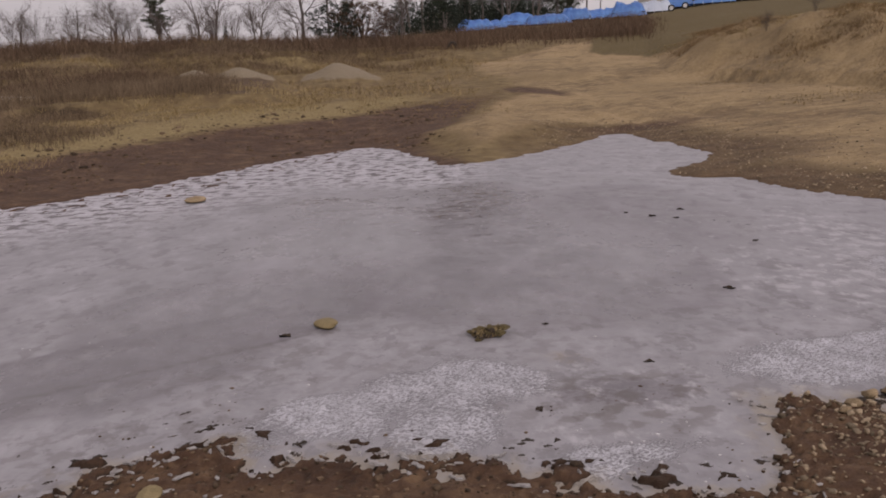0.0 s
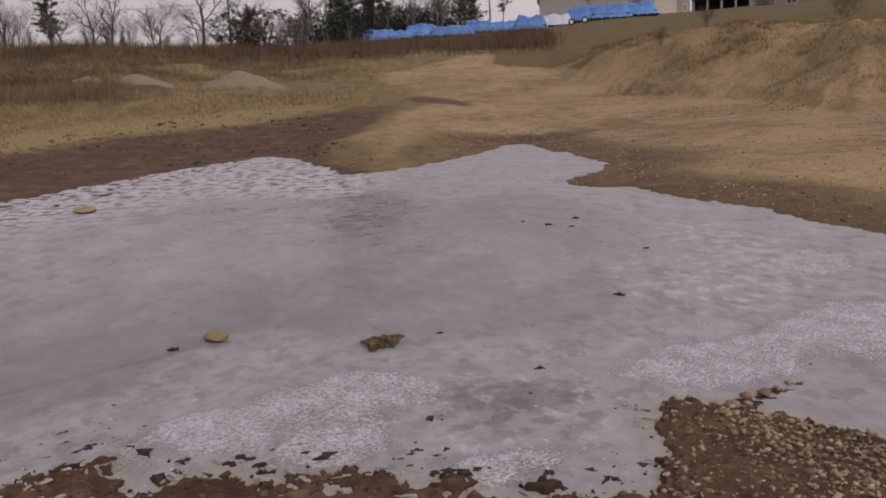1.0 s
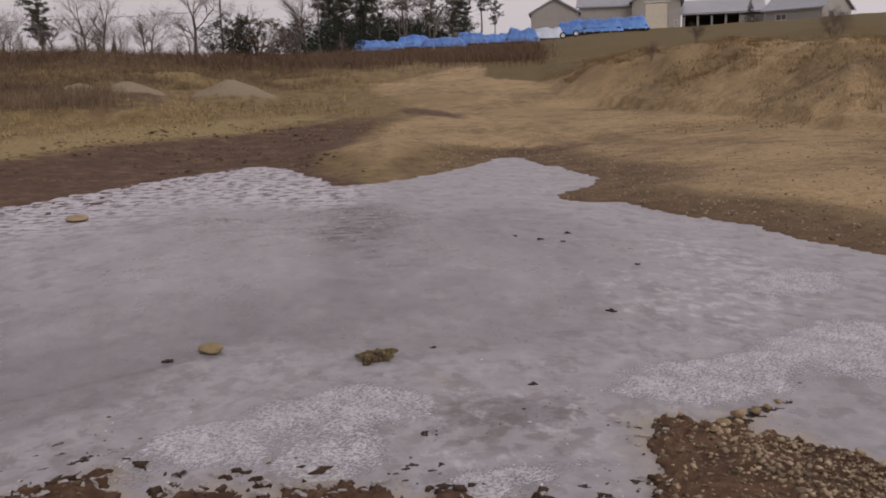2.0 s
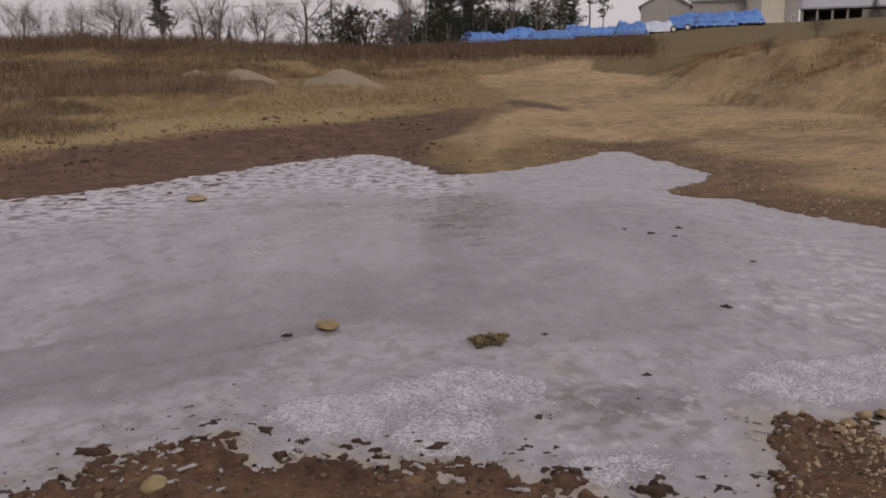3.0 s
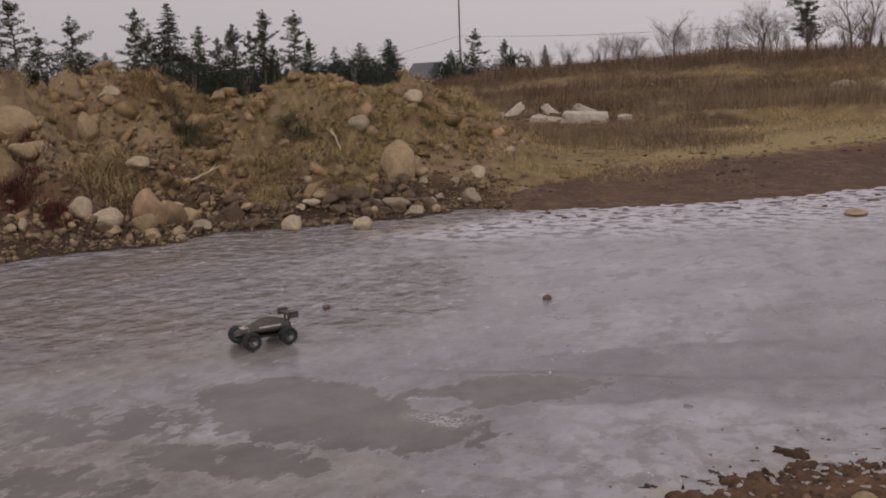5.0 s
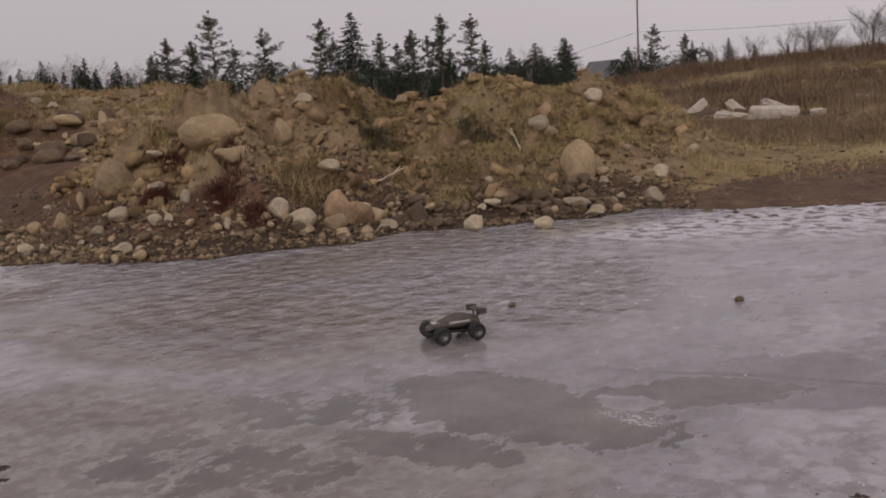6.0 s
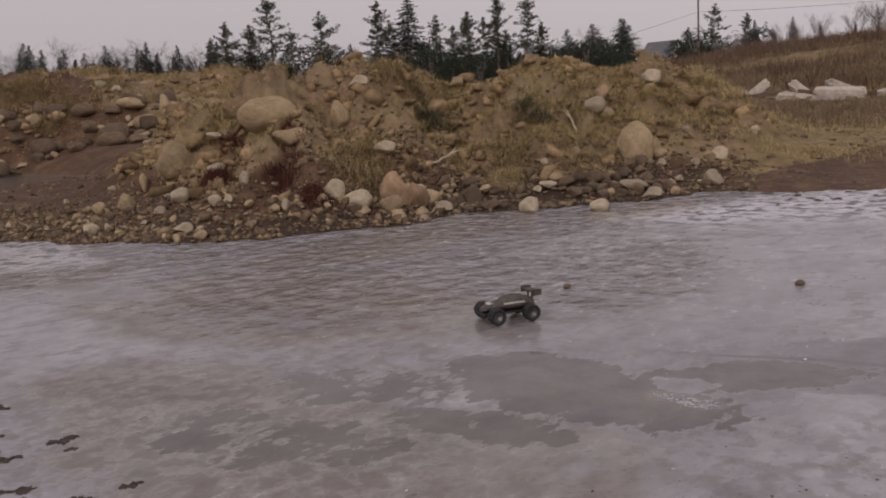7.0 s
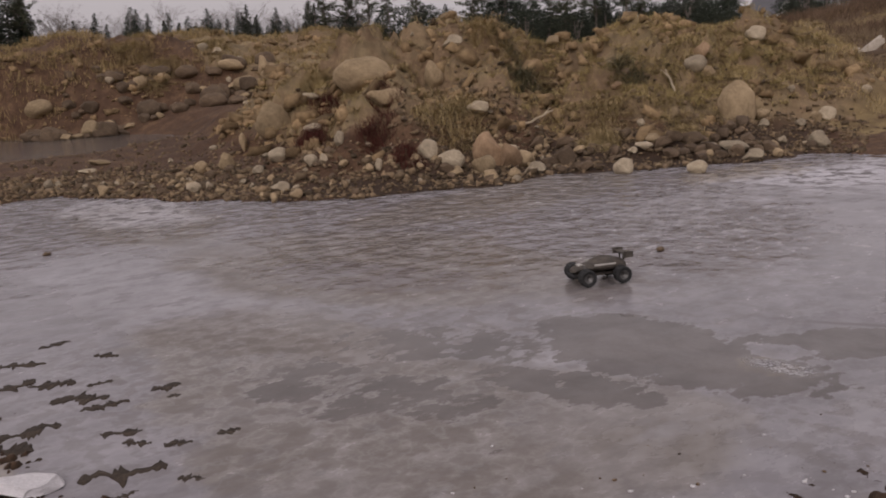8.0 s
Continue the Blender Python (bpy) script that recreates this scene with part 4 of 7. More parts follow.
for rocks in (BOULDERS_WEST, BOULDERS_FOOT, BOULDERS_MIDDLE, BOULDERS_EAST, BOULDERS_BACK):
    for n, (x, y, w, h, tone) in enumerate(rocks):
        boulder(x, y, w, h, tone, n + len(rocks))


BACK_SLABS = np.random.default_rng(77)
for n in range(110):
    az, far = BACK_SLABS.uniform(-81, -65), 33.2 + 4.2 * BACK_SLABS.uniform() ** 1.6
    w = float(np.clip(BACK_SLABS.lognormal(-0.75, 0.4), 0.2, 1.0))
    boulder(*at_polar(az, far), w, w * BACK_SLABS.uniform(0.35, 0.75), 0 if n % 5 else 1, n, "dark slabs at the foot of the back bank", "slab_rock", 0.3)


def scatter(count, box_xy, density, seed):
    """Points spread by a density field of land()'s values."""
    rng = np.random.default_rng(seed)
    x0, y0, x1, y1 = box_xy
    x, y = rng.uniform(x0, x1, count), rng.uniform(y0, y1, count)
    vals = land(x, y)
    keep = rng.uniform(size=count) < density(x, y, *vals)
    return x[keep], y[keep], vals[0][keep], rng


def loose_rocks():
    """Fist- to head-sized stones along the foot of the bank, each a thing of its own."""
    x, y, z, rng = scatter(9000, (-17, 2, -7, 14), lambda x, y, z, s, d, a, bank, *r: (0.9 - 0.5 * ramp(a, -53, -48)) * (s > 0.02) * (1 - ramp(s, 0.5, 2.6)) * (a < -33) + 0.05 * (bank > 0.2), 5)
    for n in range(min(280, len(x))):
        w = float(np.clip(rng.lognormal(-2.35 if x[n] < -11 else -2.0, 0.45), 0.05, 0.34))
        tone = int(rng.choice([0, 1, 2, 1, 1, 0] if x[n] < -11 else [0, 0, 1, 2]))
        h = w * float(rng.uniform(0.45, 0.8))
        ob = new("rock", STONES[tone][n % 4])
        ob.matrix_world = pose(x[n], y[n], max(z[n], 0) - 0.2 * h, rng.uniform(-15, 15), rng.uniform(-15, 15), rng.uniform(0, 360)) @ Matrix.Diagonal((w, w * rng.uniform(0.6, 1), h * 1.2, 1))
        tagged(ob, f"loose {TONES[tone]} stone at the foot of the bank", "rock", "loose rocks along the shore")



def foot_rocks():
    """Dark wet broken rocks heaped along the foot of the second hump."""
    x, y, z, rng = scatter(2600, (-12, 7, -7, 14), lambda x, y, z, s, d, a, *r: ramp(s, 0.05, 0.25) * (1 - ramp(s, 0.9, 1.8)) * ramp(a, -51.5, -50) * (1 - ramp(a, -38, -35)), 6)
    for n in range(min(80, len(x))):
        w = float(np.clip(rng.lognormal(-1.9, 0.4), 0.08, 0.34))
        h = w * float(rng.uniform(0.4, 0.75))
        ob = new("rock", STONES[0][n % 2])
        ob.matrix_world = pose(x[n], y[n], max(z[n], 0) - 0.2 * h, rng.uniform(-25, 25), rng.uniform(-25, 25), rng.uniform(0, 360)) @ Matrix.Diagonal((w, w * rng.uniform(0.6, 1), h * 1.2, 1))
        tagged(ob, "dark wet angular rock at the foot of the bank", "rock", "dark rocks at the bank's foot")


loose_rocks()
foot_rocks()


def pebble_stuff(name, label, x, y, z, size, material, seed, broken=False):
    """Many small stones in one mesh: worn lumps of 20 faces, or broken, sharp-edged ones of 12."""
    rng = np.random.default_rng(seed)
    bm = bmesh.new()
    if broken:
        bmesh.ops.create_cube(bm, size=0.86)
        bmesh.ops.triangulate(bm, faces=bm.faces[:])
    else:
        bmesh.ops.create_icosphere(bm, subdivisions=1, radius=0.5)
    base = np.array([v.co[:] for v in bm.verts])
    tri = np.array([[v.index for v in f.verts] for f in bm.faces])
    bm.free()
    n = len(x)
    if broken:
        v = base[None] * rng.uniform(0.35, 1.15, (n, len(base), 3))
    else:
        v = base[None] * (1 + rng.uniform(-0.42, 0.3, (n, len(base), 1)))
        v = np.sign(v) * np.abs(v) ** 0.75 * 0.85
    v = v * (np.stack([size, size * rng.uniform(0.55, 1, n), size * rng.uniform(0.35, 0.7, n)], 1))[:, None]
    lean = rng.normal(0, 0.5 if broken else 0.15, n)
    c, s = np.cos(lean)[:, None], np.sin(lean)[:, None]
    v = np.stack([v[..., 0] * c - v[..., 2] * s, v[..., 1], v[..., 0] * s + v[..., 2] * c], -1)
    t = rng.uniform(0, 6.28, n)
    c, s = np.cos(t)[:, None], np.sin(t)[:, None]
    v = np.stack([v[..., 0] * c - v[..., 1] * s, v[..., 0] * s + v[..., 1] * c, v[..., 2]], -1)
    v = v + np.stack([x, y, z + 0.08 * size], 1)[:, None]
    f = tri[None] + (np.arange(n) * len(base))[:, None, None]
    return tagged(new(name, np_mesh(name, v.reshape(-1, 3), f.reshape(-1, 3), material, False)), label, "gravel", kind="stuff")


def patchy(x, y, scale, lo, hi, seed):
    return ramp(fbm(x * scale, y * scale, 3, seed), lo, hi)


def build_gravel():
    x, y, z, rng = scatter(52000, (-18, 1, -6, 15), lambda x, y, z, s, d, a, bank, *r: (s > 0) * (a < -31) * ((0.85 - 0.25 * ramp(a, -53, -47)) * (1 - ramp(s, 1.4, 3)) + 0.4 * ramp(bank, 0.1, 0.5) * patchy(x, y, 0.7, 0.4, 0.6, 107)), 11)
    pebble_stuff("bank_rubble", "small broken stones littering the bank's foot", x, y, z, np.clip(rng.lognormal(-3.0, 0.55, len(x)), 0.02, 0.22), MAT_RUBBLE, 12, True)
    x, y, z, rng = scatter(40000, (-26, -3, -14, 9), lambda x, y, z, s, d, a, bank, *r: 0.13 * (s > 0) * (z > 0) * (z < 0.5), 13)
    pebble_stuff("spit_rubble", "stones scattered over the low spit", x, y, z, np.clip(rng.lognormal(-3.05, 0.5, len(x)), 0.025, 0.17), MAT_RUBBLE, 14, True)
    x, y, z, rng = scatter(40000, (0.9, 0.8, 3.4, 4.2), lambda x, y, z, s, d, a, *r: (0.6 - 0.57 * blob(x, y, 2.15, 3.82, 0.36, 0.26, 40)) * ramp(s, -0.02, 0.04) * (0.25 + 0.75 * ramp(x, 1.45, 1.75)), 15)
    pebble_stuff("near_gravel", "coarse tan gravel on the near spit", x, y, z, np.clip(rng.lognormal(-4.15, 0.5, len(x)), 0.006, 0.05), MAT_GRAVEL, 16, True)
    x, y, z, rng = scatter(14000, (-3, 1.5, 1.2, 4), lambda x, y, z, s, d, a, *r: 0.5 * ramp(s, -0.1, 0.05), 17)
    pebble_stuff("near_grit", "grit and small stones in the shore mud", x, y, z, np.clip(rng.lognormal(-4.4, 0.5, len(x)), 0.006, 0.05), MAT_MUDDY, 18)
    x, y, z, rng = scatter(60000, (2.5, 5, 15, 26), lambda x, y, z, s, d, a, *r: 0.5 * ramp(s, 0, 0.3) * (1 - 0.85 * ramp(s, 0.8, 3)), 19)
    pebble_stuff("shore_gravel", "gravel strewn along the sandy shore", x, y, z, np.clip(rng.lognormal(-3.85, 0.5, len(x)), 0.01, 0.07), MAT_GRAVEL, 20, True)
    x, y, z, rng = scatter(26000, (-20, 3, -7, 18), lambda x, y, z, s, d, a, bank, *r: 0.6 * ramp(bank, 0.15, 0.5) * ramp(s, 0.6, 1.6) * ramp(fbm(x * 0.8, y * 0.8, 3, 25), 0.42, 0.6), 21)
    pebble_stuff("bank_clods", "clods of soil and roots on the bank", x, y, z - 0.02, np.clip(rng.lognormal(-2.0, 0.55, len(x)), 0.05, 0.5), MAT_SOIL, 22, True)
    x, y, z, rng = scatter(16000, (-40, -2, -16, 20), lambda x, y, z, s, d, a, bank, back, *r: 0.6 * ramp(back, 0.1, 0.4) * (0.25 + 0.75 * patchy(x, y, 0.5, 0.45, 0.6, 105)), 23)
    pebble_stuff("back_rubble", "dark broken stone on the back bank", x, y, z, np.clip(rng.lognormal(-1.9, 0.55, len(x)), 0.06, 0.6), MAT_SOIL, 24, True)

    x, y, z, rng = scatter(9000, (-24, 23, -8, 33), lambda x, y, z, s, d, a, bank, *r: 0.5 * blob(x, y, -16.2, 28.2, 5.6, 2.6, -35) * patchy(x, y, 0.9, 0.42, 0.58, 108), 25)
    pebble_stuff("dump_rubble", "broken rubble and clods tipped round the concrete slabs", x, y, z, np.clip(rng.lognormal(-2.1, 0.55, len(x)), 0.05, 0.5), MAT_RUBBLE, 26, True)

    x, y, z, rng = scatter(4500, (-3.4, 1.0, 2.6, 5.6), lambda x, y, z, s, d, a, *r: 0.35 * ramp(s, -1.3, -0.05) ** 2 * (s < 0.02), 27)
    pebble_stuff("ice_crumbs", "crumbs of mud and leaf blown over the ice", x, y, 0 * z, np.clip(rng.lognormal(-4.9, 0.55, len(x)), 0.004, 0.035), MAT_MUDDY, 28)
    x, y, z, rng = scatter(9000, (-3.6, 1.0, 3.4, 6.2), lambda x, y, z, s, d, a, *r: (0.5 * ramp(s, -0.7, -0.05) + 0.1 * ramp(fbm(x * 1.4, y * 1.4, 3, 109), 0.52, 0.66)) * (s < 0.03) * patchy(x, y, 2.2, 0.42, 0.6, 110), 29)
    pebble_stuff("rime_grains", "white grains and slivers of rime on the ice", x, y, 0 * z - 0.002, np.clip(rng.lognormal(-4.6, 0.45, len(x)), 0.005, 0.03), MAT_RIME, 30)

    x, y, z, rng = scatter(30000, (-14, 8, 6, 30), lambda x, y, z, s, d, a, bank, *r: 0.9 * ramp(s, 0.0, 0.5) * (1 - ramp(s, 5, 9)) * (1 - ramp(a, 2, 7)) * patchy(x, y, 0.8, 0.42, 0.6, 111), 33)
    pebble_stuff("mud_clods", "clods and crumbs over the mud flat", x, y, z - 0.01, np.clip(rng.lognormal(-3.2, 0.55, len(x)), 0.015, 0.18), MAT_MUDDY, 34)


build_gravel()


# ---- grass and weeds ----
def blades(x, y, z, height, lean, width, rng, per=6, spread=0.12):
    """Thin bent blades round each point: arrays of corners and triangles."""
    n = len(x) * per
    bx, by = np.repeat(x, per) + rng.normal(0, 1, n) * spread, np.repeat(y, per) + rng.normal(0, 1, n) * spread
    h, turn = np.repeat(height, per) * rng.uniform(0.45, 1.1, n), rng.uniform(0, 6.28, n)
    out = h * rng.uniform(0.1, 1.0, n) * lean
    dx, dy = np.cos(turn), np.sin(turn)
    side = rng.uniform(0, 6.28, n)
    wx, wy = np.cos(side) * width, np.sin(side) * width
    bz = np.repeat(z, per)
    v = np.stack([
        np.stack([bx - wx, by - wy, bz - 0.03], 1), np.stack([bx + wx, by + wy, bz - 0.03], 1),
        np.stack([bx + dx * out * 0.4 - wx * 0.6, by + dy * out * 0.4 - wy * 0.6, bz + h * 0.62], 1), np.stack([bx + dx * out * 0.4 + wx * 0.6, by + dy * out * 0.4 + wy * 0.6, bz + h * 0.62], 1),
        np.stack([bx + dx * out, by + dy * out, bz + h * 0.95], 1)], 1)
    f = np.array([[0, 1, 3], [0, 3, 2], [2, 3, 4]])[None] + (np.arange(n) * 5)[:, None, None]
    return v.reshape(-1, 3), f.reshape(-1, 3)


def grass_stuff(name, label, count, area, density, height, lean, width, material, seed, per=6, spread=0.12):
    x, y, z, rng = scatter(count, area, density, seed)
    v, f = blades(x, y, z, height * rng.uniform(0.5, 1.2, len(x)), lean, width, rng, per, spread)
    return tagged(new(name, np_mesh(name, v, f, material)), label, "grass", kind="stuff")


def arched(x, y, z, length, rng, per, spread=0.05):
    """Long blades that arch outwards from each point and hang down."""
    n = len(x) * per
    turn = rng.uniform(0, 6.28, n)
    long = np.repeat(length, per) * rng.uniform(0.5, 1.15, n)
    bx, by, bz = (np.repeat(c, per) for c in (x, y, z))
    bx, by = bx + rng.normal(0, spread, n), by + rng.normal(0, spread, n)
    out, lift = rng.uniform(0.25, 0.95, n), rng.uniform(0.5, 1.3, n)
    rows, wide = [], 0.0025 + 0.0025 * rng.uniform(size=n)
    for t in (0.0, 0.4, 0.75, 1.0):
        px, py = bx + np.cos(turn) * long * out * t, by + np.sin(turn) * long * out * t
        pz = bz - 0.03 + long * (lift * t - (0.3 + lift * 0.6) * t * t)
        w = wide * (1.1 - t)
        rows += [np.stack([px - np.sin(turn) * w, py + np.cos(turn) * w, pz], 1), np.stack([px + np.sin(turn) * w, py - np.cos(turn) * w, pz], 1)]
    v = np.stack(rows, 1)
    f = np.array([[0, 1, 3, 2], [2, 3, 5, 4], [4, 5, 7, 6]])[None] + (np.arange(n) * 8)[:, None, None]
    return v.reshape(-1, 3), f.reshape(-1, 4)


def thatch(name, label, count, area, density, length, material, seed, per=60):
    """Tussocks of drooping grass spread over the ground."""
    x, y, z, rng = scatter(count, area, density, seed)
    v, f = arched(x, y, z, length * rng.uniform(0.55, 1.25, len(x)), rng, per)
    return tagged(new(name, np_mesh(name, v, f, material)), label, "grass", kind="stuff")


def build_grass():
    grass_stuff("meadow_grass", "dry yellow grass beyond the mud flat", 26000, (-22, 15, 4, 40),
                lambda x, y, z, s, d, a, bank, *r: (1 - blob(x, y, -16.2, 28.2, 5.0, 3.4, -35)) * 0.75 * ramp(s, 5.5, 8.5) * (1 - 0.7 * ramp(d, 30, 36)) * (1 - ramp(a, -6, 2)) * patchy(x, y, 0.5, 0.3, 0.6, 91), 0.13, 2.4, 0.008, MAT_YELLOW, 31, 8, 0.12)
    grass_stuff("field_weeds", "tall dead brown weeds over the field", 52000, (-48, 24, 10, 66),
                lambda x, y, z, s, d, a, bank, back, hill, heap: (1 - blob(x, y, -16.2, 28.2, 6.0, 4.4, -35, 0.3)) * ramp(d, 29, 35) * (1 - ramp(a, -1, 5 )) * ramp(a, -42, -36) * (heap < 0.02) * (1 - 0.93 * ramp(a, -12, -9) * (1 - ramp(d, 47, 50))) * patchy(x, y, 0.22, 0.44, 0.56, 92), 0.36, 1.7, 0.008, MAT_WEED, 32, 8, 0.2)
    grass_stuff("weed_stand", "upright grey-brown weed stalks at the field's edge", 15000, (-24, 22, -3, 46),
                lambda x, y, z, s, d, a, bank, back, hill, heap: ramp(d, 29.5, 31) * (1 - ramp(d, 40, 43)) * ramp(a, -24, -21.5) * (1 - ramp(a, -11, -9)) * (heap < 0.02) * (0.5 + 0.5 * patchy(x, y, 0.3, 0.4, 0.55, 116)), 0.55, 0.6, 0.007, MAT_WEED, 49, 9, 0.22)
    grass_stuff("dump_weeds", "grey-brown weeds in front of the broken slabs", 9000, (-22, 18, -7, 30),
                lambda x, y, z, s, d, a, bank, back, *r: ramp(d, 20.5, 23) * (1 - ramp(d, 29, 32)) * ramp(a, -34, -31.5) * (1 - ramp(a, -19, -15)) * (1 - ramp(bank, 0.5, 0.9)) * patchy(x, y, 0.5, 0.4, 0.55, 117), 0.24, 1.2, 0.006, MAT_WEED, 50, 9, 0.16)
    grass_stuff("field_straw", "pale straw among the field weeds", 30000, (-48, 24, 12, 66),
                lambda x, y, z, s, d, a, bank, back, hill, heap: (1 - blob(x, y, -16.2, 28.2, 5.0, 3.4, -35)) * ramp(d, 27, 33) * (1 - ramp(a, 0, 7)) * ramp(a, -42, -36) * (heap < 0.02) * (1 - 0.8 * ramp(a, -12, -9) * (1 - ramp(d, 47, 50))) * patchy(x, y, 0.3, 0.42, 0.66, 93), 0.3, 1.8, 0.012, MAT_STRAW, 33, 6, 0.2)
    grass_stuff("field_thicket", "dark twiggy thickets in the field", 9000, (-48, 26, 8, 66),
                lambda x, y, z, s, d, a, bank, back, hill, heap: (1 - blob(x, y, -16.2, 28.2, 5.0, 3.4, -35)) * ramp(d, 33, 38) * (1 - ramp(a, -2, 4)) * ramp(a, -42, -36) * (heap < 0.02) * (1 - ramp(a, -13, -10) * (1 - ramp(d, 47, 50))) * patchy(x, y, 0.17, 0.52, 0.64, 102), 0.9, 1.1, 0.014, MAT_BRUSH, 42, 10, 0.3)
    grass_stuff("track_grass", "thin dry grass beside the sandy track", 22000, (-4, 20, 26, 58),
                lambda x, y, z, s, d, a, bank, back, hill, *r: 0.5 * ramp(s, 3, 6) * ramp(np.abs(x - np.interp(y, [20, 25, 35, 48, 56], [6.0, 5.6, 6.8, 9.4, 12.2])), 2.8, 4.5) * patchy(x, y, 0.4, 0.45, 0.62, 103), 0.06, 2.6, 0.01, MAT_STRAW, 43, 7, 0.16)
    grass_stuff("crest_brush", "dense brown brush along the field's crest", 30000, (-62, 40, 24, 92),
                lambda x, y, z, s, d, a, *r: ramp(d, 55, 60) * (1 - ramp(d - 10 * ramp(a, 0, 5), 70, 78)) * (1 - ramp(a, 14, 17)) * ramp(a, -46, -40) * np.maximum(1 - ramp(a, -24, -12), 0.2 + 0.8 * patchy(x, y, 0.12, 0.42, 0.55, 106)), 0.95, 0.9, 0.012, MAT_BRUSH, 34, 12, 0.5)
    grass_stuff("bank_grass", "matted dry grass on the rubble bank", 14000, (-20, 3, -7, 19),
                lambda x, y, z, s, d, a, bank, *r: 0.85 * ramp(bank, 0.3, 0.8) * ramp(s, 1.0, 2.4) * patchy(x, y, 1.0, 0.48, 0.57, 94), 0.12, 2.6, 0.003, MAT_OLIVE, 35, 14, 0.08)
    grass_stuff("bank_hay", "olive-tan matted grass over the second hump", 20000, (-17, 8, -7, 19),
                lambda x, y, z, s, d, a, bank, *r: 0.9 * ramp(bank, 0.35, 0.8) * ramp(s, 1.4, 2.6) * patchy(x, y, 1.1, 0.4, 0.52, 101) * ramp(a, -54, -47), 0.1, 3.2, 0.003, MAT_OLIVE, 41, 14, 0.09)
    thatch("bank_thatch", "long dry grass hanging over the rubble bank", 4200, (-20, 3, -7, 19),
           lambda x, y, z, s, d, a, bank, *r: ramp(bank, 0.3, 0.7) * ramp(s, 1.2, 2.6) * patchy(x, y, 0.75, 0.5, 0.58, 112) * (0.5 + 0.5 * ramp(a, -56, -48)), 0.34, MAT_YELLOW, 45)
    thatch("bank_sedge", "olive grass hanging in mats over the humps", 5200, (-20, 3, -7, 19),
           lambda x, y, z, s, d, a, bank, *r: ramp(bank, 0.35, 0.8) * ramp(s, 1.6, 3.0) * patchy(x, y, 0.9, 0.44, 0.54, 113) * (0.25 + 0.75 * ramp(a, -54, -47)), 0.26, MAT_OLIVE, 46)
    thatch("bank_roots", "dark dead roots and stems tangled in the bank", 2600, (-20, 3, -7, 19),
           lambda x, y, z, s, d, a, bank, *r: 0.7 * ramp(bank, 0.15, 0.5) * ramp(s, 0.8, 1.6) * patchy(x, y, 1.1, 0.5, 0.58, 114), 0.24, MAT_BRUSH, 47, 16)
    thatch("back_thatch", "dry grass in drooping tufts on the back bank", 1500, (-46, -3, -18, 24),
           lambda x, y, z, s, d, a, bank, back, *r: ramp(back, 0.4, 1.0) * patchy(x, y, 0.45, 0.48, 0.56, 115), 0.6, MAT_YELLOW, 48)
    grass_stuff("shore_grass", "thin yellow grass at the meeting of bank and mud", 9000, (-15, 11, -4, 20),
                lambda x, y, z, s, d, a, bank, *r: 0.7 * ramp(s, 2.2, 4.2) * (1 - ramp(bank, 0.9, 1.3)) * patchy(x, y, 0.7, 0.4, 0.6, 95) * (1 - ramp(a, -24, -18)), 0.11, 2.2, 0.006, MAT_YELLOW, 36, 9, 0.12)
    grass_stuff("back_bank_grass", "dry grass on the back bank", 20000, (-46, -3, -18, 24),
                lambda x, y, z, s, d, a, bank, back, *r: 0.9 * ramp(back, 0.5, 1.3) * patchy(x, y, 0.5, 0.44, 0.56, 96), 0.3, 1.0, 0.012, MAT_STRAW, 37, 7, 0.2)
    grass_stuff("mound_grass", "sparse dry grass on the sandy mound", 36000, (6, 16, 36, 56),
                lambda x, y, z, s, d, a, bank, back, hill, *r: 0.6 * ramp(hill, 0.3, 1.0) * patchy(x, y, 0.45, 0.42, 0.58, 97), 0.09, 2.5, 0.006, MAT_YELLOW, 38, 14, 0.14)
    grass_stuff("mound_weeds", "brown weeds on the mound's flank", 22000, (8, 18, 30, 52),
                lambda x, y, z, s, d, a, bank, back, hill, *r: 0.85 * ramp(hill, 0.2, 0.7) * (1 - 0.7 * ramp(a, 26, 32)) * patchy(x, y, 0.5, 0.42, 0.54, 98), 0.2, 2.4, 0.006, MAT_RUSTY, 39, 16, 0.18)
    grass_stuff("mud_litter", "scraps of dead grass on the mud flat", 6000, (-14, 9, 8, 30),
                lambda x, y, z, s, d, a, bank, *r: 0.5 * ramp(s, 0.3, 1.2) * (1 - ramp(s, 6, 9)) * (1 - ramp(a, 4, 8)) * patchy(x, y, 0.9, 0.52, 0.66, 99), 0.08, 1.8, 0.006, MAT_WEED, 40, 5, 0.12)


build_grass()


def tuft(x, y, height, radius, material, label, category, group, seed, count=240, lean=1.2, name="grass_tuft", dome=0):
    rng = np.random.default_rng(seed)
    r = radius * np.sqrt(rng.uniform(size=count))
    t = rng.uniform(0, 6.28, count)
    cx, cy = r * np.cos(t), r * np.sin(t)
    base = land(x + cx, y + cy)[0] - ground_z(x, y)
    if dome:
        v, f = blades(cx, cy, base, height * (0.15 + np.sqrt(1 - (r / radius) ** 2) * rng.uniform(0.6, 1.1, count)), lean, 0.0032, rng, 7, 0.05)
    else:
        v, f = arched(cx, cy, base, height * 1.5 * (1.1 - 0.6 * r / radius), rng, 9, 0.03)
    ob = new(name, np_mesh(name, v, f, material))
    ob.location = (x, y, ground_z(x, y))
    return tagged(ob, label, category, group)


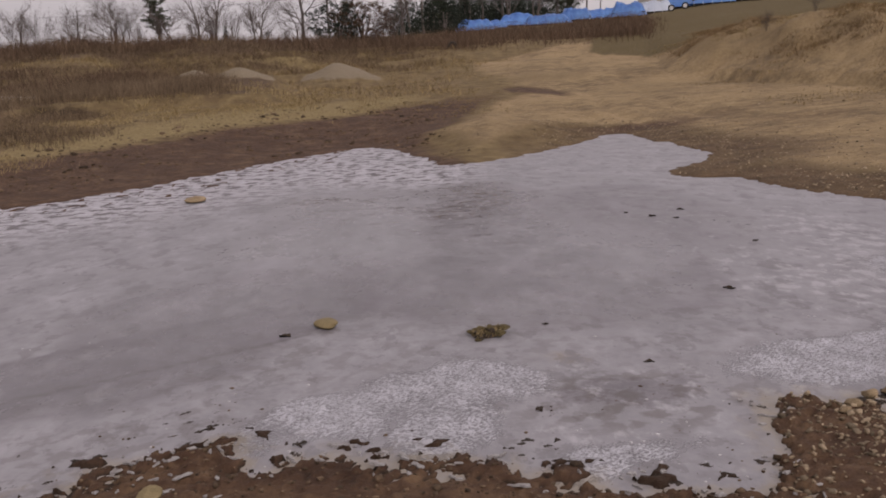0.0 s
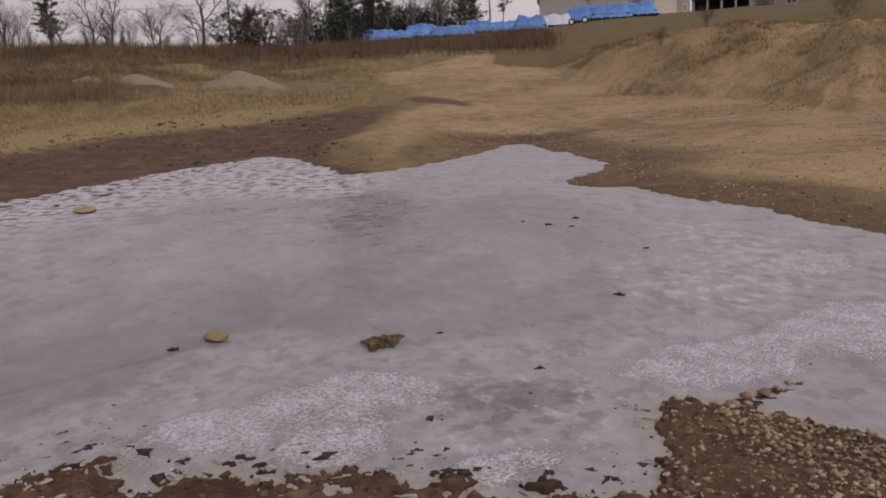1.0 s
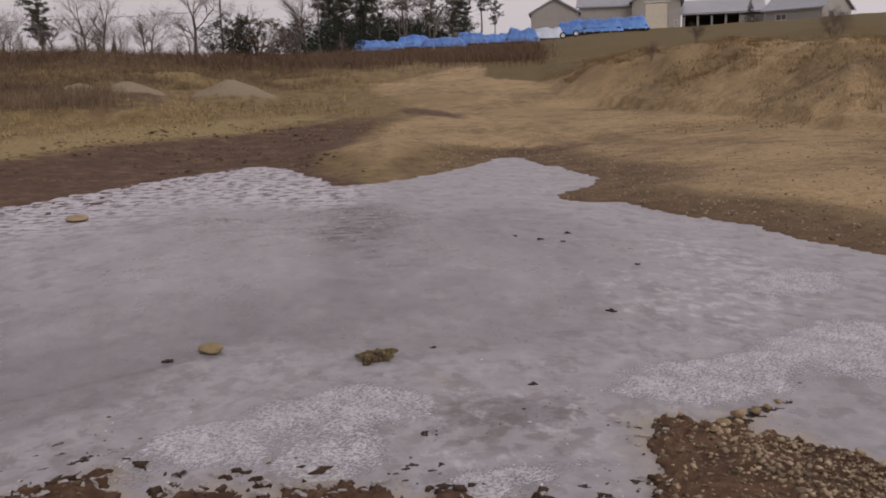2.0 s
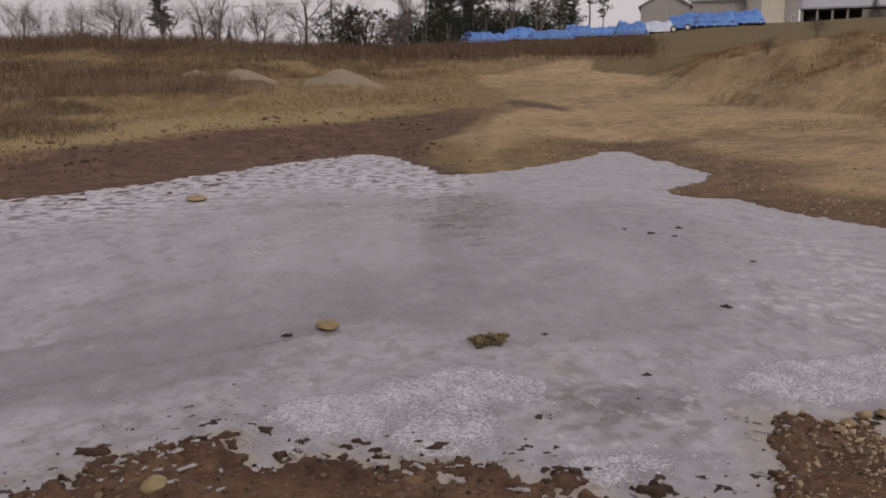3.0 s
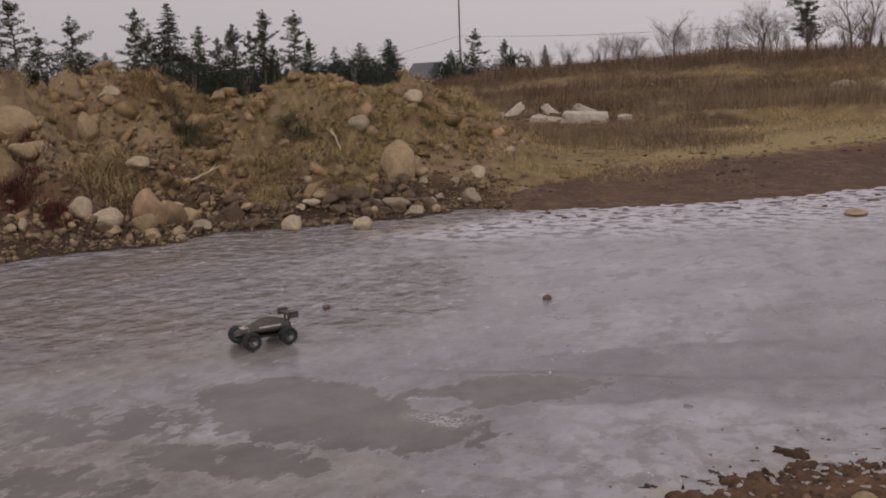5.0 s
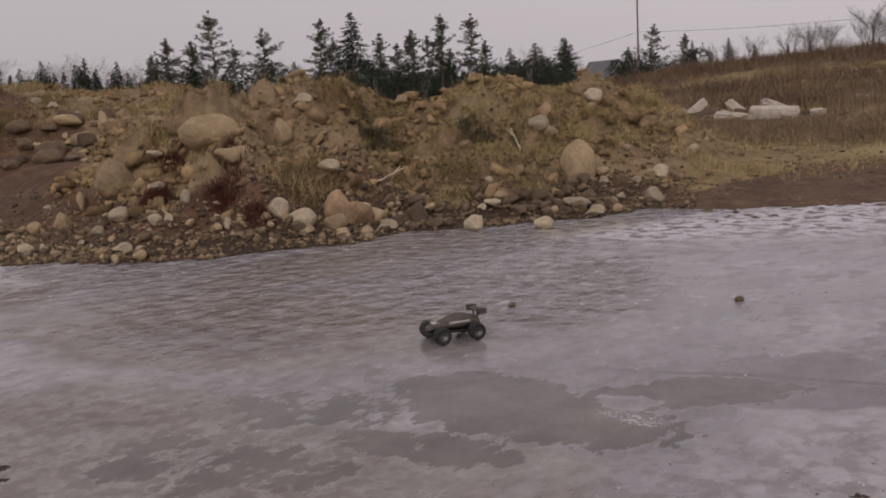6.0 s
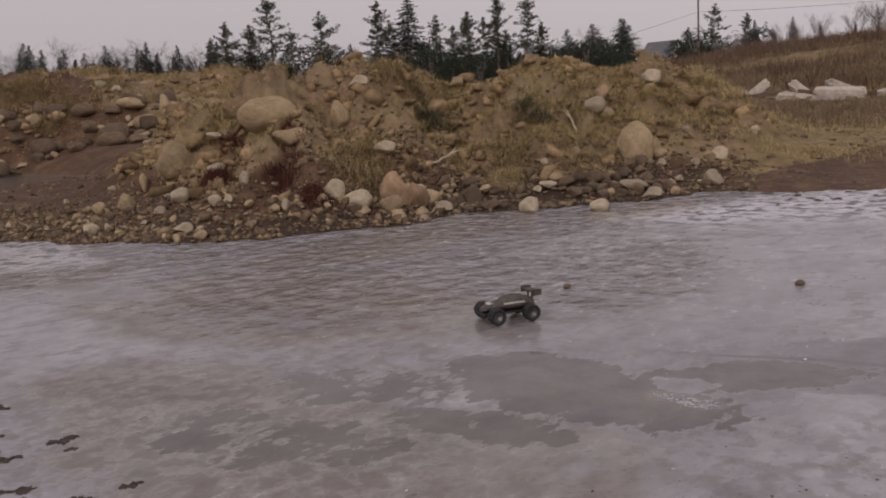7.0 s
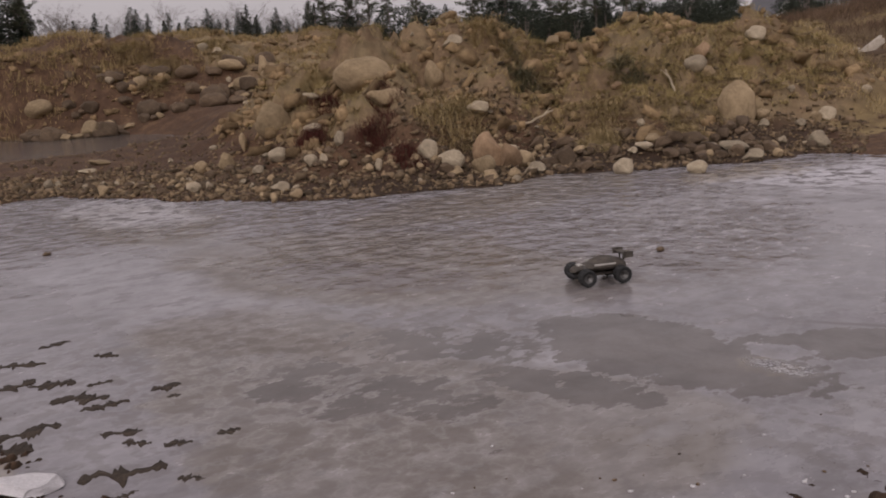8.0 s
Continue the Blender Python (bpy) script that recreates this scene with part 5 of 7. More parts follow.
TUFT_SPOTS = [(-14.78, 9.96, 0.5, 0.42), (-15.98, 6.72, 0.55, 0.42), (-12.28, 7.25, 0.5, 0.6), (-12.6, 7.6, 0.42, 0.4), (-11.0, 9.13, 0.4, 0.4), (-11.54, 9.81, 0.4, 0.45), (-10.23, 10.15, 0.3, 0.35), (-10.9, 10.6, 0.3, 0.45), (-12.2, 12.6, 0.3, 0.5), (-13.6, 7.6, 0.3, 0.4), (-15.0, 10.2, 0.35, 0.4), (-16.2, 6.8, 0.4, 0.35), (-38.1, 9.5, 0.9, 0.8), (-36.53, 10.18, 0.7, 0.8), (-35.79, 9.49, 0.6, 0.7), (-37.3, 12.6, 0.6, 0.7), (-13.2, 10.9, 0.35, 0.3), (-12.9, 11.6, 0.35, 0.35)]
for n, (x, y, h, r) in enumerate(TUFT_SPOTS):
    tuft(x, y, h, r, MAT_YELLOW, "bushy tuft of pale dry grass on the bank", "grass", "grass tufts on the bank", 200 + n)
for n, (x, y, h, r) in enumerate([(-12.5, 6.01, 0.34, 0.3), (-14.91, 6.36, 0.3, 0.26), (-13.28, 6.65, 0.24, 0.34), (-13.52, 5.43, 0.3, 0.26), (-11.61, 5.99, 0.2, 0.24)]):
    tuft(x, y, h, r, MAT_RED, "low clump of dark red dead weeds", "weed", "red weeds on the bank", 230 + n, 120, 1.3, "weed_clump", 1)


# ---- trees ----
def tube(p0, p1, r0, r1, sides=5):
    p0, p1 = np.asarray(p0, float), np.asarray(p1, float)
    w = p1 - p0
    w = w / (np.linalg.norm(w) + 1e-9)
    u = np.cross(w, (0.31, 0.9, 0.2))
    u = u / (np.linalg.norm(u) + 1e-9)
    v = np.cross(w, u)
    t = np.arange(sides) * 2 * math.pi / sides
    ring = np.cos(t)[:, None] * u + np.sin(t)[:, None] * v
    i = np.arange(sides)
    return np.r_[p0 + ring * r0, p1 + ring * r1], np.stack([i, (i + 1) % sides, (i + 1) % sides + sides, i + sides], 1)


def tubes(segments, sides):
    """Many tapered tubes at once, from rows of x0 y0 z0 x1 y1 z1 r0 r1."""
    g = np.asarray(segments, float)
    p0, p1 = g[:, :3], g[:, 3:6]
    w = (p1 - p0) / (np.linalg.norm(p1 - p0, axis=1)[:, None] + 1e-9)
    u = np.cross(w, (0.31, 0.9, 0.2))
    u = u / (np.linalg.norm(u, axis=1)[:, None] + 1e-9)
    v = np.cross(w, u)
    t = np.arange(sides) * 2 * math.pi / sides
    ring = np.cos(t)[None, :, None] * u[:, None] + np.sin(t)[None, :, None] * v[:, None]
    verts = np.concatenate([p0[:, None] + ring * g[:, 6, None, None], p1[:, None] + ring * g[:, 7, None, None]], 1)
    i = np.arange(sides)
    face = np.stack([i, (i + 1) % sides, (i + 1) % sides + sides, i + sides], 1)
    return verts.reshape(-1, 3), (face[None] + (np.arange(len(g)) * 2 * sides)[:, None, None]).reshape(-1, 4)


def joined(pieces):
    verts, faces, at = [], [], 0
    for v, f in pieces:
        verts.append(v)
        faces.append(f + at)
        at += len(v)
    return np.concatenate(verts), np.concatenate(faces)


def needles(centres, size, rng, per=9, flat=0.5, long=1.0, wide=0.15):
    """Sprays of small pointed blades round each centre."""
    c = np.repeat(np.asarray(centres), per, 0)
    n = len(c)
    off = rng.normal(0, 1, (n, 3)) * (1, 1, flat)
    off = off / np.linalg.norm(off, axis=1)[:, None] * rng.uniform(0.2, 1, (n, 1))
    s = np.repeat(np.broadcast_to(size, len(centres)), per)[:, None]
    side = rng.normal(0, 1, (n, 3))
    side = side / np.linalg.norm(side, axis=1)[:, None] * s * wide
    p = c + off * s * 0.5
    v = np.stack([p - side, p + side, p + off * s * long + side * 0.6, p + off * s * long * 1.2 - side * 0.2], 1)
    return v.reshape(-1, 3), np.arange(n * 4).reshape(-1, 4)


def pine_parts(seed, bare=0.35, reach_most=0.2, full=1.0):
    """A tall open pine, 1 m high: bent trunk, rising limbs, and separate clumps of needles with gaps between."""
    rng = np.random.default_rng(seed)
    wood, tips, sizes = [], [], []
    bend = rng.normal(0, 0.008, (9, 2)).cumsum(0)
    spine = [np.array([*(bend[i] if i else (0, 0)), i / 8]) for i in range(9)]
    for i in range(8):
        wood.append(tube(spine[i], spine[i + 1], 0.015 * (1 - i / 9), 0.015 * (1 - (i + 1) / 9), 6))
    for level in np.arange(bare * 0.55, bare, 0.05):
        t = rng.uniform(0, 6.28)
        k = min(int(level * 8), 7)
        wood.append(tube(spine[k] + (0, 0, level - k / 8), spine[k] + (0.07 * math.cos(t), 0.07 * math.sin(t), level - k / 8), 0.003, 0.001, 3))
    level = bare
    while level < 0.975:
        k = min(int(level * 8), 7)
        base = spine[k] + (spine[k + 1] - spine[k]) * (level * 8 - k)
        u = (level - bare) / (1 - bare)
        shape = min(1.0, 0.55 + 1.6 * u) if u < 0.3 else (1 - ((u - 0.3) / 0.72) ** 1.5)
        lean = rng.uniform(0, 6.28)
        for _ in range(rng.integers(4, 8)):
            t = rng.uniform(0, 6.28)
            r = reach_most * max(shape, 0.12) * rng.uniform(0.35, 1.1) * (1 + 0.35 * math.cos(t - lean))
            up = rng.uniform(-0.05, 0.3) + 0.45 * u
            end = base + np.array([math.cos(t) * r, math.sin(t) * r, r * up])
            wood.append(tube(base, end, 0.0042, 0.0014, 3))
            for q in np.arange(0.35 if u < 0.75 else 0.15, 1.06, max(0.1, 0.022 / max(r, 0.02))):
                if rng.uniform() > 0.85 * full:
                    continue
                tips.append(base + (end - base) * q + rng.normal(0, 0.012, 3) * (1, 1, 0.6) + (0, 0, 0.006))
                sizes.append(rng.uniform(0.02, 0.036))
        level += rng.uniform(0.025, 0.055)
    for _ in range(4):
        tips.append(spine[8] + rng.normal(0, 0.008, 3))
        sizes.append(0.018)
    return joined(wood), needles(tips, np.array(sizes), rng, 40, 0.6, 0.7, 0.1)


def spruce_parts(seed, width=0.2):
    """A dense narrow conifer, 1 m high."""
    rng = np.random.default_rng(seed)
    wood, tips, sizes = [tube((0, 0, 0), (0, 0, 0.97), 0.02, 0.003, 6)], [], []
    for level in np.arange(0.06, 0.99, 0.028):
        reach = width * (1 - level) ** 0.8 * rng.uniform(0.75, 1.2) + 0.012
        for t in rng.uniform(0, 6.28, 8):
            r = reach * rng.uniform(0.6, 1.1)
            end = np.array([math.cos(t) * r, math.sin(t) * r, level - 0.25 * r + rng.normal(0, 0.006)])
            if rng.uniform() < 0.4:
                wood.append(tube((0, 0, level), end, 0.004, 0.0015, 3))
            for q in (0.4, 0.7, 1.0):
                tips.append(np.array([0, 0, level]) * (1 - q) + end * q)
                sizes.append(rng.uniform(0.022, 0.04) * (0.4 + 0.6 * min(1.0, 2.2 * (1 - level))))
    return joined(wood), needles(tips, np.array(sizes), rng, 10, 0.5)


def bare_parts(seed, spread=0.5, multi=1):
    """A leafless tree, 1 m high: stem, limbs and fine twigs."""
    rng = np.random.default_rng(seed)
    limbs, twigs = [], []

    def grow(p, way, length, radius, depth):
        kinks = 3
        for k in range(kinks):
            way = way + rng.normal(0, 0.11, 3) + (0, 0, 0.05)
            way = way / np.linalg.norm(way)
            q = p + way * length / kinks
            r = radius * (1 - 0.35 * (k + 1) / kinks)
            (limbs if depth < 1 else twigs).append((*p, *q, radius * (1 - 0.35 * k / kinks), r))
            if depth < 5:
                for _ in range((2 if depth in (1, 4) and k else 1) if depth else (2 if k else 1)):
                    side = way + rng.normal(0, spread, 3) * (1, 1, 0.6)
                    grow(q, side / np.linalg.norm(side), length * rng.uniform(0.5, 0.74), max(r * 0.6, 0.0006), depth + 1)
            p = q

    for _ in range(multi):
        lean = np.array([rng.normal(0, 0.2 * (multi > 1)), rng.normal(0, 0.2 * (multi > 1)), 1.0])
        grow(np.array([rng.normal(0, 0.02), rng.normal(0, 0.02), 0]), lean / np.linalg.norm(lean), 0.5, 0.018 / multi**0.5, 0)
    (lv, lf), (tv, tf) = tubes(limbs, 5), tubes(twigs, 3)
    top = max(lv[:, 2].max(), tv[:, 2].max())
    return (lv / top, lf), (tv / top, tf)


def bush_parts(seed):
    """A dense broad evergreen bush, 1 m high, with an uneven outline."""
    rng = np.random.default_rng(seed)
    wood = [tube((0, 0, 0), (rng.normal(0, 0.1), rng.normal(0, 0.1), 0.7), 0.03, 0.01, 5) for _ in range(3)]
    p = rng.normal(0, 1, (420, 3))
    p = p / np.linalg.norm(p, axis=1)[:, None] * rng.uniform(0.55, 1.0, (420, 1)) ** 0.6
    p = p * (0.55, 0.55, 0.5) + (0, 0, 0.5)
    p = p[p[:, 2] > 0.02]
    lump = np.array([1 + 0.35 * noise.noise(Vector(q * 2.5) + Vector((seed, 0, 0))) for q in p])
    return joined(wood), needles(p * lump[:, None], rng.uniform(0.035, 0.06, len(p)), rng, 16, 0.8)


KINDS = {
    "pine": ([pine_parts(300 + n, *b) for n, b in enumerate(((0.28, 0.2, 0.95), (0.4, 0.17, 0.9), (0.34, 0.22, 0.8), (0.2, 0.19, 1.0), (0.46, 0.16, 0.85), (0.15, 0.22, 1.15)))], MAT_BARK, MAT_NEEDLE, "tall open pine with dark layered boughs", "pine_tree"),
    "spruce": ([spruce_parts(320 + n, w) for n, w in enumerate((0.28, 0.36, 0.24))], MAT_BARK, MAT_SPRUCE, "dense dark green spruce", "spruce_tree"),
    "bare": ([bare_parts(340 + n, s, m) for n, (s, m) in enumerate(((0.5, 1), (0.6, 1), (0.4, 1), (0.55, 2)))], MAT_BARK, MAT_TWIG, "leafless grey-brown broadleaf tree", "bare_tree"),
    "sapling": ([bare_parts(360 + n, 0.28, 3) for n in range(4)], MAT_TWIG, MAT_TWIG, "leafless brown sapling clump", "sapling"),
    "bush": ([bush_parts(380 + n) for n in range(2)], MAT_BARK, MAT_SPRUCE, "broad dark evergreen bush", "bush"),
    "russet": ([bush_parts(390)], MAT_BARK, MAT_RUSSET, "rounded bush with russet dead leaves", "bush"),
}
MESHES = {
    k: [(np_mesh("trunk", *wood, mw), np_mesh("crown", *crown, mc)) for wood, crown in shapes] for k, (shapes, mw, mc, _, _) in KINDS.items()
}
TREE_COUNT = {}


def tree(kind, az, top, d, wide=1.0):
    """A tree in a direction, at a distance, whose top stands at an elevation (degrees)."""
    x, y = at_polar(az, d)
    z = ground_z(x, y) - 0.08
    h = 1.6 + d * math.tan(radians(top)) - z
    n = TREE_COUNT[kind] = TREE_COUNT.get(kind, -1) + 1
    trunk, crown = MESHES[kind][n % len(MESHES[kind])]
    ob = thing(KINDS[kind][4], (x, y, z), n * 77 % 360, KINDS[kind][3], "bush" if kind in ("bush", "russet") else "tree", KINDS[kind][4].replace("_", " ") + "s of the far treeline")
    for name, me in (("trunk", trunk), ("crown", crown)):
        new(name, me).parent = ob
    ob.scale = (h * wide, h * wide, h)


PINES = [(-63.2, 5.5, 95), (-60.6, 7.0, 90), (-57.5, 5.9, 92), (-54.3, 6.3, 96), (-50.4, 5.3, 98), (-48.5, 5.4, 92), (-46.6, 6.2, 95), (-44.9, 6.2, 90), (-33.5, 4.8, 88), (-13.7, 7.4, 78), (2.1, 8.4, 96), (3.2, 8.9, 100), (5.0, 8.6, 104), (7.5, 8.6, 108), (9.0, 7.2, 106), (10.4, 7.6, 108), (12.1, 7.2, 106)]
PINES += [(-61.8, 5.3, 99), (-64.2, 4.6, 101), (-59.2, 5.0, 100), (-53.2, 5.2, 102), (-49.4, 4.6, 103), (-47.4, 5.0, 104), (-43.8, 4.5, 100), (2.7, 7.8, 104), (4.2, 8.2, 106), (5.7, 7.0, 106), (11.2, 6.4, 110), (13.0, 5.4, 108), (-31.7, 4.1, 94), (-80.7, 6.4, 88)]
SPRUCES = [(-73.8, 4.3, 86), (-72.9, 3.8, 88), (-72.0, 3.7, 88), (-74.7, 4.7, 84), (-69.2, 3.8, 84), (-68.3, 4.1, 90), (-67.5, 3.8, 86), (-66.5, 3.8, 82), (-57.2, 3.9, 86), (-55.8, 3.9, 90), (-46.0, 4.2, 86), (-38.8, 4.3, 160), (-35.0, 3.6, 156), (-31.2, 3.7, 92), (-29.1, 3.7, 84), (-27.6, 3.1, 88), (-25.8, 3.1, 80), (-2.6, 4.8, 80), (3.6, 5.6, 100), (2.4, 5.0, 98), (4.7, 5.4, 102), (28.15, 4.7, 97), (-9.9, 3.5, 80)]
for az, top, d in PINES:
    tree("pine", az, top, d, 1.0)
tree("spruce", -52.1, 6.7, 90, 1.35)
tree("bush", -51.0, 3.9, 92, 1.1)
for az, top, d in SPRUCES:
    tree("spruce", az, top, d)
for az, top, d in [(-11.3, 6.8, 76), (-5.2, 7.9, 78), (0.8, 6.4, 80), (-15.6, 5.2, 80), (-8.1, 4.8, 82), (-70.4, 4.7, 96), (-69.6, 4.6, 98), (-65.9, 4.3, 96), (-23.6, 4.3, 84), (9.2, 7.2, 102), (-8.0, 4.9, 80), (-16.2, 5.6, 78), (-41.2, 4.2, 98), (-18.3, 5.0, 76), (1.4, 7.5, 88), (7.4, 7.2, 98), (-10.6, 6.6, 82)]:
    tree("bare", az, top, d, 1.15)
for n in range(24):
    tree("sapling", -32 + n * 1.4 + (n * 37 % 10) * 0.08, 3.3 + (n * 53 % 17) * 0.11, 66 + (n * 29 % 13))
for az, top, d, w in [(-70.5, 3.6, 92, 1), (-42.6, 3.1, 94, 1.2), (-41.0, 3.3, 92, 1.3), (-39.6, 3.4, 152, 1.2), (-47.8, 3.0, 84, 1.2), (-50.9, 3.2, 84, 1.2), (-34.6, 3.4, 92, 1.2), (-31.0, 3.2, 94, 1.1), (-3.1, 4.6, 74, 1.2), (3.4, 4.2, 88, 1.4), (0.9, 3.6, 84, 1.3)]:
    tree("bush", az, top, d, w)
tree("spruce", -38.9, 4.4, 162, 2.0)
tree("spruce", -40.7, 4.2, 165, 1.7)
tree("russet", -1.6, 4.5, 75, 1.5)
for n in range(16):
    tree("bush" if n % 3 else "spruce", -64 + n * 1.45, 2.9 + (n * 41 % 11) * 0.11, 99 + n % 5, 1.3)
for n in range(9):
    tree("bare", -24.5 + n * 2.7 + (n * 31 % 7) * 0.1, 4.4 + (n * 47 % 13) * 0.15, 74 + (n * 17 % 11), 1.1)
for n in range(30):
    tree("spruce", -78.5 + n * 0.5 + (n * 29 % 7) * 0.09, 3.0 + (n * 47 % 13) * 0.13, 84 + (n * 23 % 12), 1.05)
for n in range(7):
    tree("bare", -78 + n * 2.6, 4.4 + (n * 47 % 5) * 0.2, 96 + n % 4, 1.2)


for az, top, d in [(-83.6, 6.6, 90), (-82.4, 6.4, 86), (-81.3, 6.2, 92), (-80.6, 5.6, 88), (-85.0, 6.0, 90)]:
    tree("spruce", az, top, d, 1.4)
for az, top, d in [(-79.4, 4.9, 96), (-78.3, 5.3, 98), (-77.4, 4.6, 97)]:
    tree("bare", az, top, d, 1.3)


def far_woods():
    """The closed woodland behind the single trees: countless small crowns and twigs."""
    rng = np.random.default_rng(400)
    pieces, spots = [], []
    for _ in range(420):
        az = rng.uniform(-84, 10) if rng.uniform() < 0.75 else rng.uniform(-84, -40)
        if -31 < az < 1:
            continue
        d = rng.uniform(112, 150)
        if -39.4 < az < -35.2:
            d = rng.uniform(165, 180)
        x, y = at_polar(az, d)
        h = rng.uniform(2.0, 4.2) * (1.3 if az > -3 else 0.8 if az > -32 else 1.0)
        shape = KINDS["bush"][0][rng.integers(2)]
        v, f = shape[1]
        keep = f[rng.uniform(size=len(f)) < 0.5]
        used, back = np.unique(keep, return_inverse=True)
        pieces.append((v[used] * h * (1.6, 1.6, 1.0) + (x, y, 0.0), back.reshape(-1, 4)))
        spots.append((x, y, len(pieces[-1][0])))
    v, f = joined(pieces)
    sx, sy, count = np.array(spots).T
    v[:, 2] += np.repeat(land(sx, sy)[0], count.astype(int))
    tagged(new("far_woods", np_mesh("far_woods", v, f, MAT_SPRUCE)), "distant mixed woodland closing the view", "trees", kind="stuff")


far_woods()


def bare_shrub(x, y, h, label, material, seed, name="shrub"):
    limbs, twigs = bare_parts(seed, 0.7, 5)
    ob = thing(name, (x, y, ground_z(x, y) - 0.02), seed * 37 % 360, label, "shrub")
    ob.scale = (h * 0.9, h * 0.9, h)
    part("stem", np_mesh("stem", *limbs, material), None, ob)
    part("twig_spray", np_mesh("twig_spray", *twigs, material), None, ob)


bare_shrub(15.9, 25.1, 1.4, "leafless brown shrub on the sandy mound", MAT_TWIG, 410)
bare_shrub(13.7, 33.8, 0.9, "small bare shrub on the mound's flank", MAT_TWIG, 411)
bare_shrub(15.2, 33.0, 1.0, "small bare shrub on the mound's flank", MAT_TWIG, 412)
for x, y, h, r, sd in [(-13.63, 9.78, 0.55, 0.36, 420), (-12.35, 11.15, 0.45, 0.4, 421), (-14.67, 10.31, 0.4, 0.3, 422)]:
    tuft(x, y, h, r, MAT_SHRUB, "grey-green straggling shrub on the bank", "shrub", "shrubs on the bank", sd, 200, 0.8, "shrub")


# ---- broken concrete beside the field ----
def slab(x, y, size, turn, tilt, roll, seed, label, lift=0.0, name="concrete_slab"):
    rng = np.random.default_rng(seed)
    bm = boxed((-0.5, -0.5, 0), (0.5, 0.5, 1))
    bmesh.ops.subdivide_edges(bm, edges=bm.edges[:], cuts=5, use_grid_fill=True)
    for v in bm.verts:
        q = v.co * 3 + Vector((seed, 0, 0))
        end = abs(v.co.x) > 0.4
        v.co += Vector((noise.noise(q) * (0.16 if end else 0.03), noise.noise(q + Vector((9, 0, 0))) * 0.07, noise.noise(q + Vector((0, 9, 0))) * 0.07))
    bmesh.ops.scale(bm, vec=size, verts=bm.verts)
    bmesh.ops.bevel(bm, geom=[e for e in bm.edges if e.calc_face_angle(0) > 0.9], offset=min(size) * 0.08, segments=1, affect="EDGES")
    me = bpy.data.meshes.new(name)
    bm.to_mesh(me)
    bm.free()
    me.materials.append(MAT_CONCRETE)
    ob = new(name, me)
    ob.matrix_world = pose(x, y, ground_z(x, y) + 0.02 + lift, roll, tilt, turn)
    return tagged(ob, label, "concrete slab", "broken concrete in the weeds")


slab(-18.9, 29.3, (1.3, 0.5, 0.3), 30, -38, 5, 1, "pale broken concrete slab tilted on end")
slab(-17.6, 30.3, (1.15, 0.45, 0.3), 20, 40, -5, 2, "pale broken concrete slab tilted on end")
slab(-14.4, 26.6, (1.35, 0.55, 0.42), 28, 3, 8, 3, "long white concrete block lying in the weeds")
slab(-15.9, 29.9, (1.2, 0.45, 0.26), 42, 24, -6, 4, "long pale concrete slab resting on rubble", 0.1)
slab(-16.6, 27.4, (0.5, 0.4, 0.22), 10, 6, 10, 5, "small concrete chunk in the weeds")
slab(-18.5, 27.7, (0.5, 0.35, 0.3), 50, -8, 4, 6, "small concrete chunk in the weeds")
slab(-20.2, 27.3, (1.3, 0.3, 0.16), 30, 2, 3, 7, "grey concrete kerb piece lying flat")
slab(-12.8, 30.4, (1.0, 0.25, 0.16), 10, 4, 2, 8, "grey concrete kerb piece lying in dead grass")
slab(-13.9, 28.6, (0.5, 0.35, 0.2), 70, -6, 8, 9, "small concrete chunk in the weeds")
slab(-17.0, 28.6, (0.8, 0.3, 0.2), 60, 12, 0, 10, "dark-stained concrete piece under the slabs")


def beam(x, y, length, turn, tilt, label):
    bm = boxed((-length / 2, -0.09, 0), (length / 2, 0.09, 0.14), 0.02)
    bmesh.ops.subdivide_edges(bm, edges=[e for e in bm.edges if e.calc_length() > 0.5], cuts=6)
    for v in bm.verts:
        v.co += Vector((0, noise.noise(v.co * 3) * 0.03, noise.noise(v.co * 3 + Vector((5, 0, 0))) * 0.03))
    me = bpy.data.meshes.new("timber_beam")
    bm.to_mesh(me)
    bm.free()
    me.materials.append(MAT_TIMBER)
    ob = new("timber_beam", me)
    ob.matrix_world = pose(x, y, ground_z(x, y) + 0.1, 0, tilt, turn)
    tagged(ob, label, "timber", "old timbers among the slabs")


beam(-19.6, 28.6, 1.7, 20, 14, "dark rotten timber beam lying on rubble")
beam(-17.9, 28.0, 2.0, 35, -5, "dark rotten timber beam lying between slabs")
beam(-16.4, 29.2, 1.4, 10, 8, "dark rotten timber beam lying between slabs")


def dead_branch(x, y, length, turn, tilt):
    """A weathered, barkless stick with one fork."""
    rng = np.random.default_rng(415)
    p = np.array([[length * k / 6, 0.012 * k + 0.01 * rng.normal(), 0.01 * rng.normal()] for k in range(7)])
    pieces = [tube(p[k], p[k + 1], 0.024 - 0.002 * k, 0.022 - 0.002 * k, 7) for k in range(6)]
    pieces.append(tube(p[4], p[4] + (0.18, 0.14, 0.05), 0.018, 0.008, 6))
    ob = new("dead_branch", np_mesh("dead_branch", *joined(pieces), MAT_STONE[2], True))
    ob.matrix_world = pose(x, y, ground_z(x, y) + 0.02, 0, tilt, turn)
    tagged(ob, "pale barkless dead branch lying on the bank", "branch")


dead_branch(-11.7, 11.6, 0.7, 140, -35)
dead_branch(-12.0, 8.35, 0.6, 60, -22)


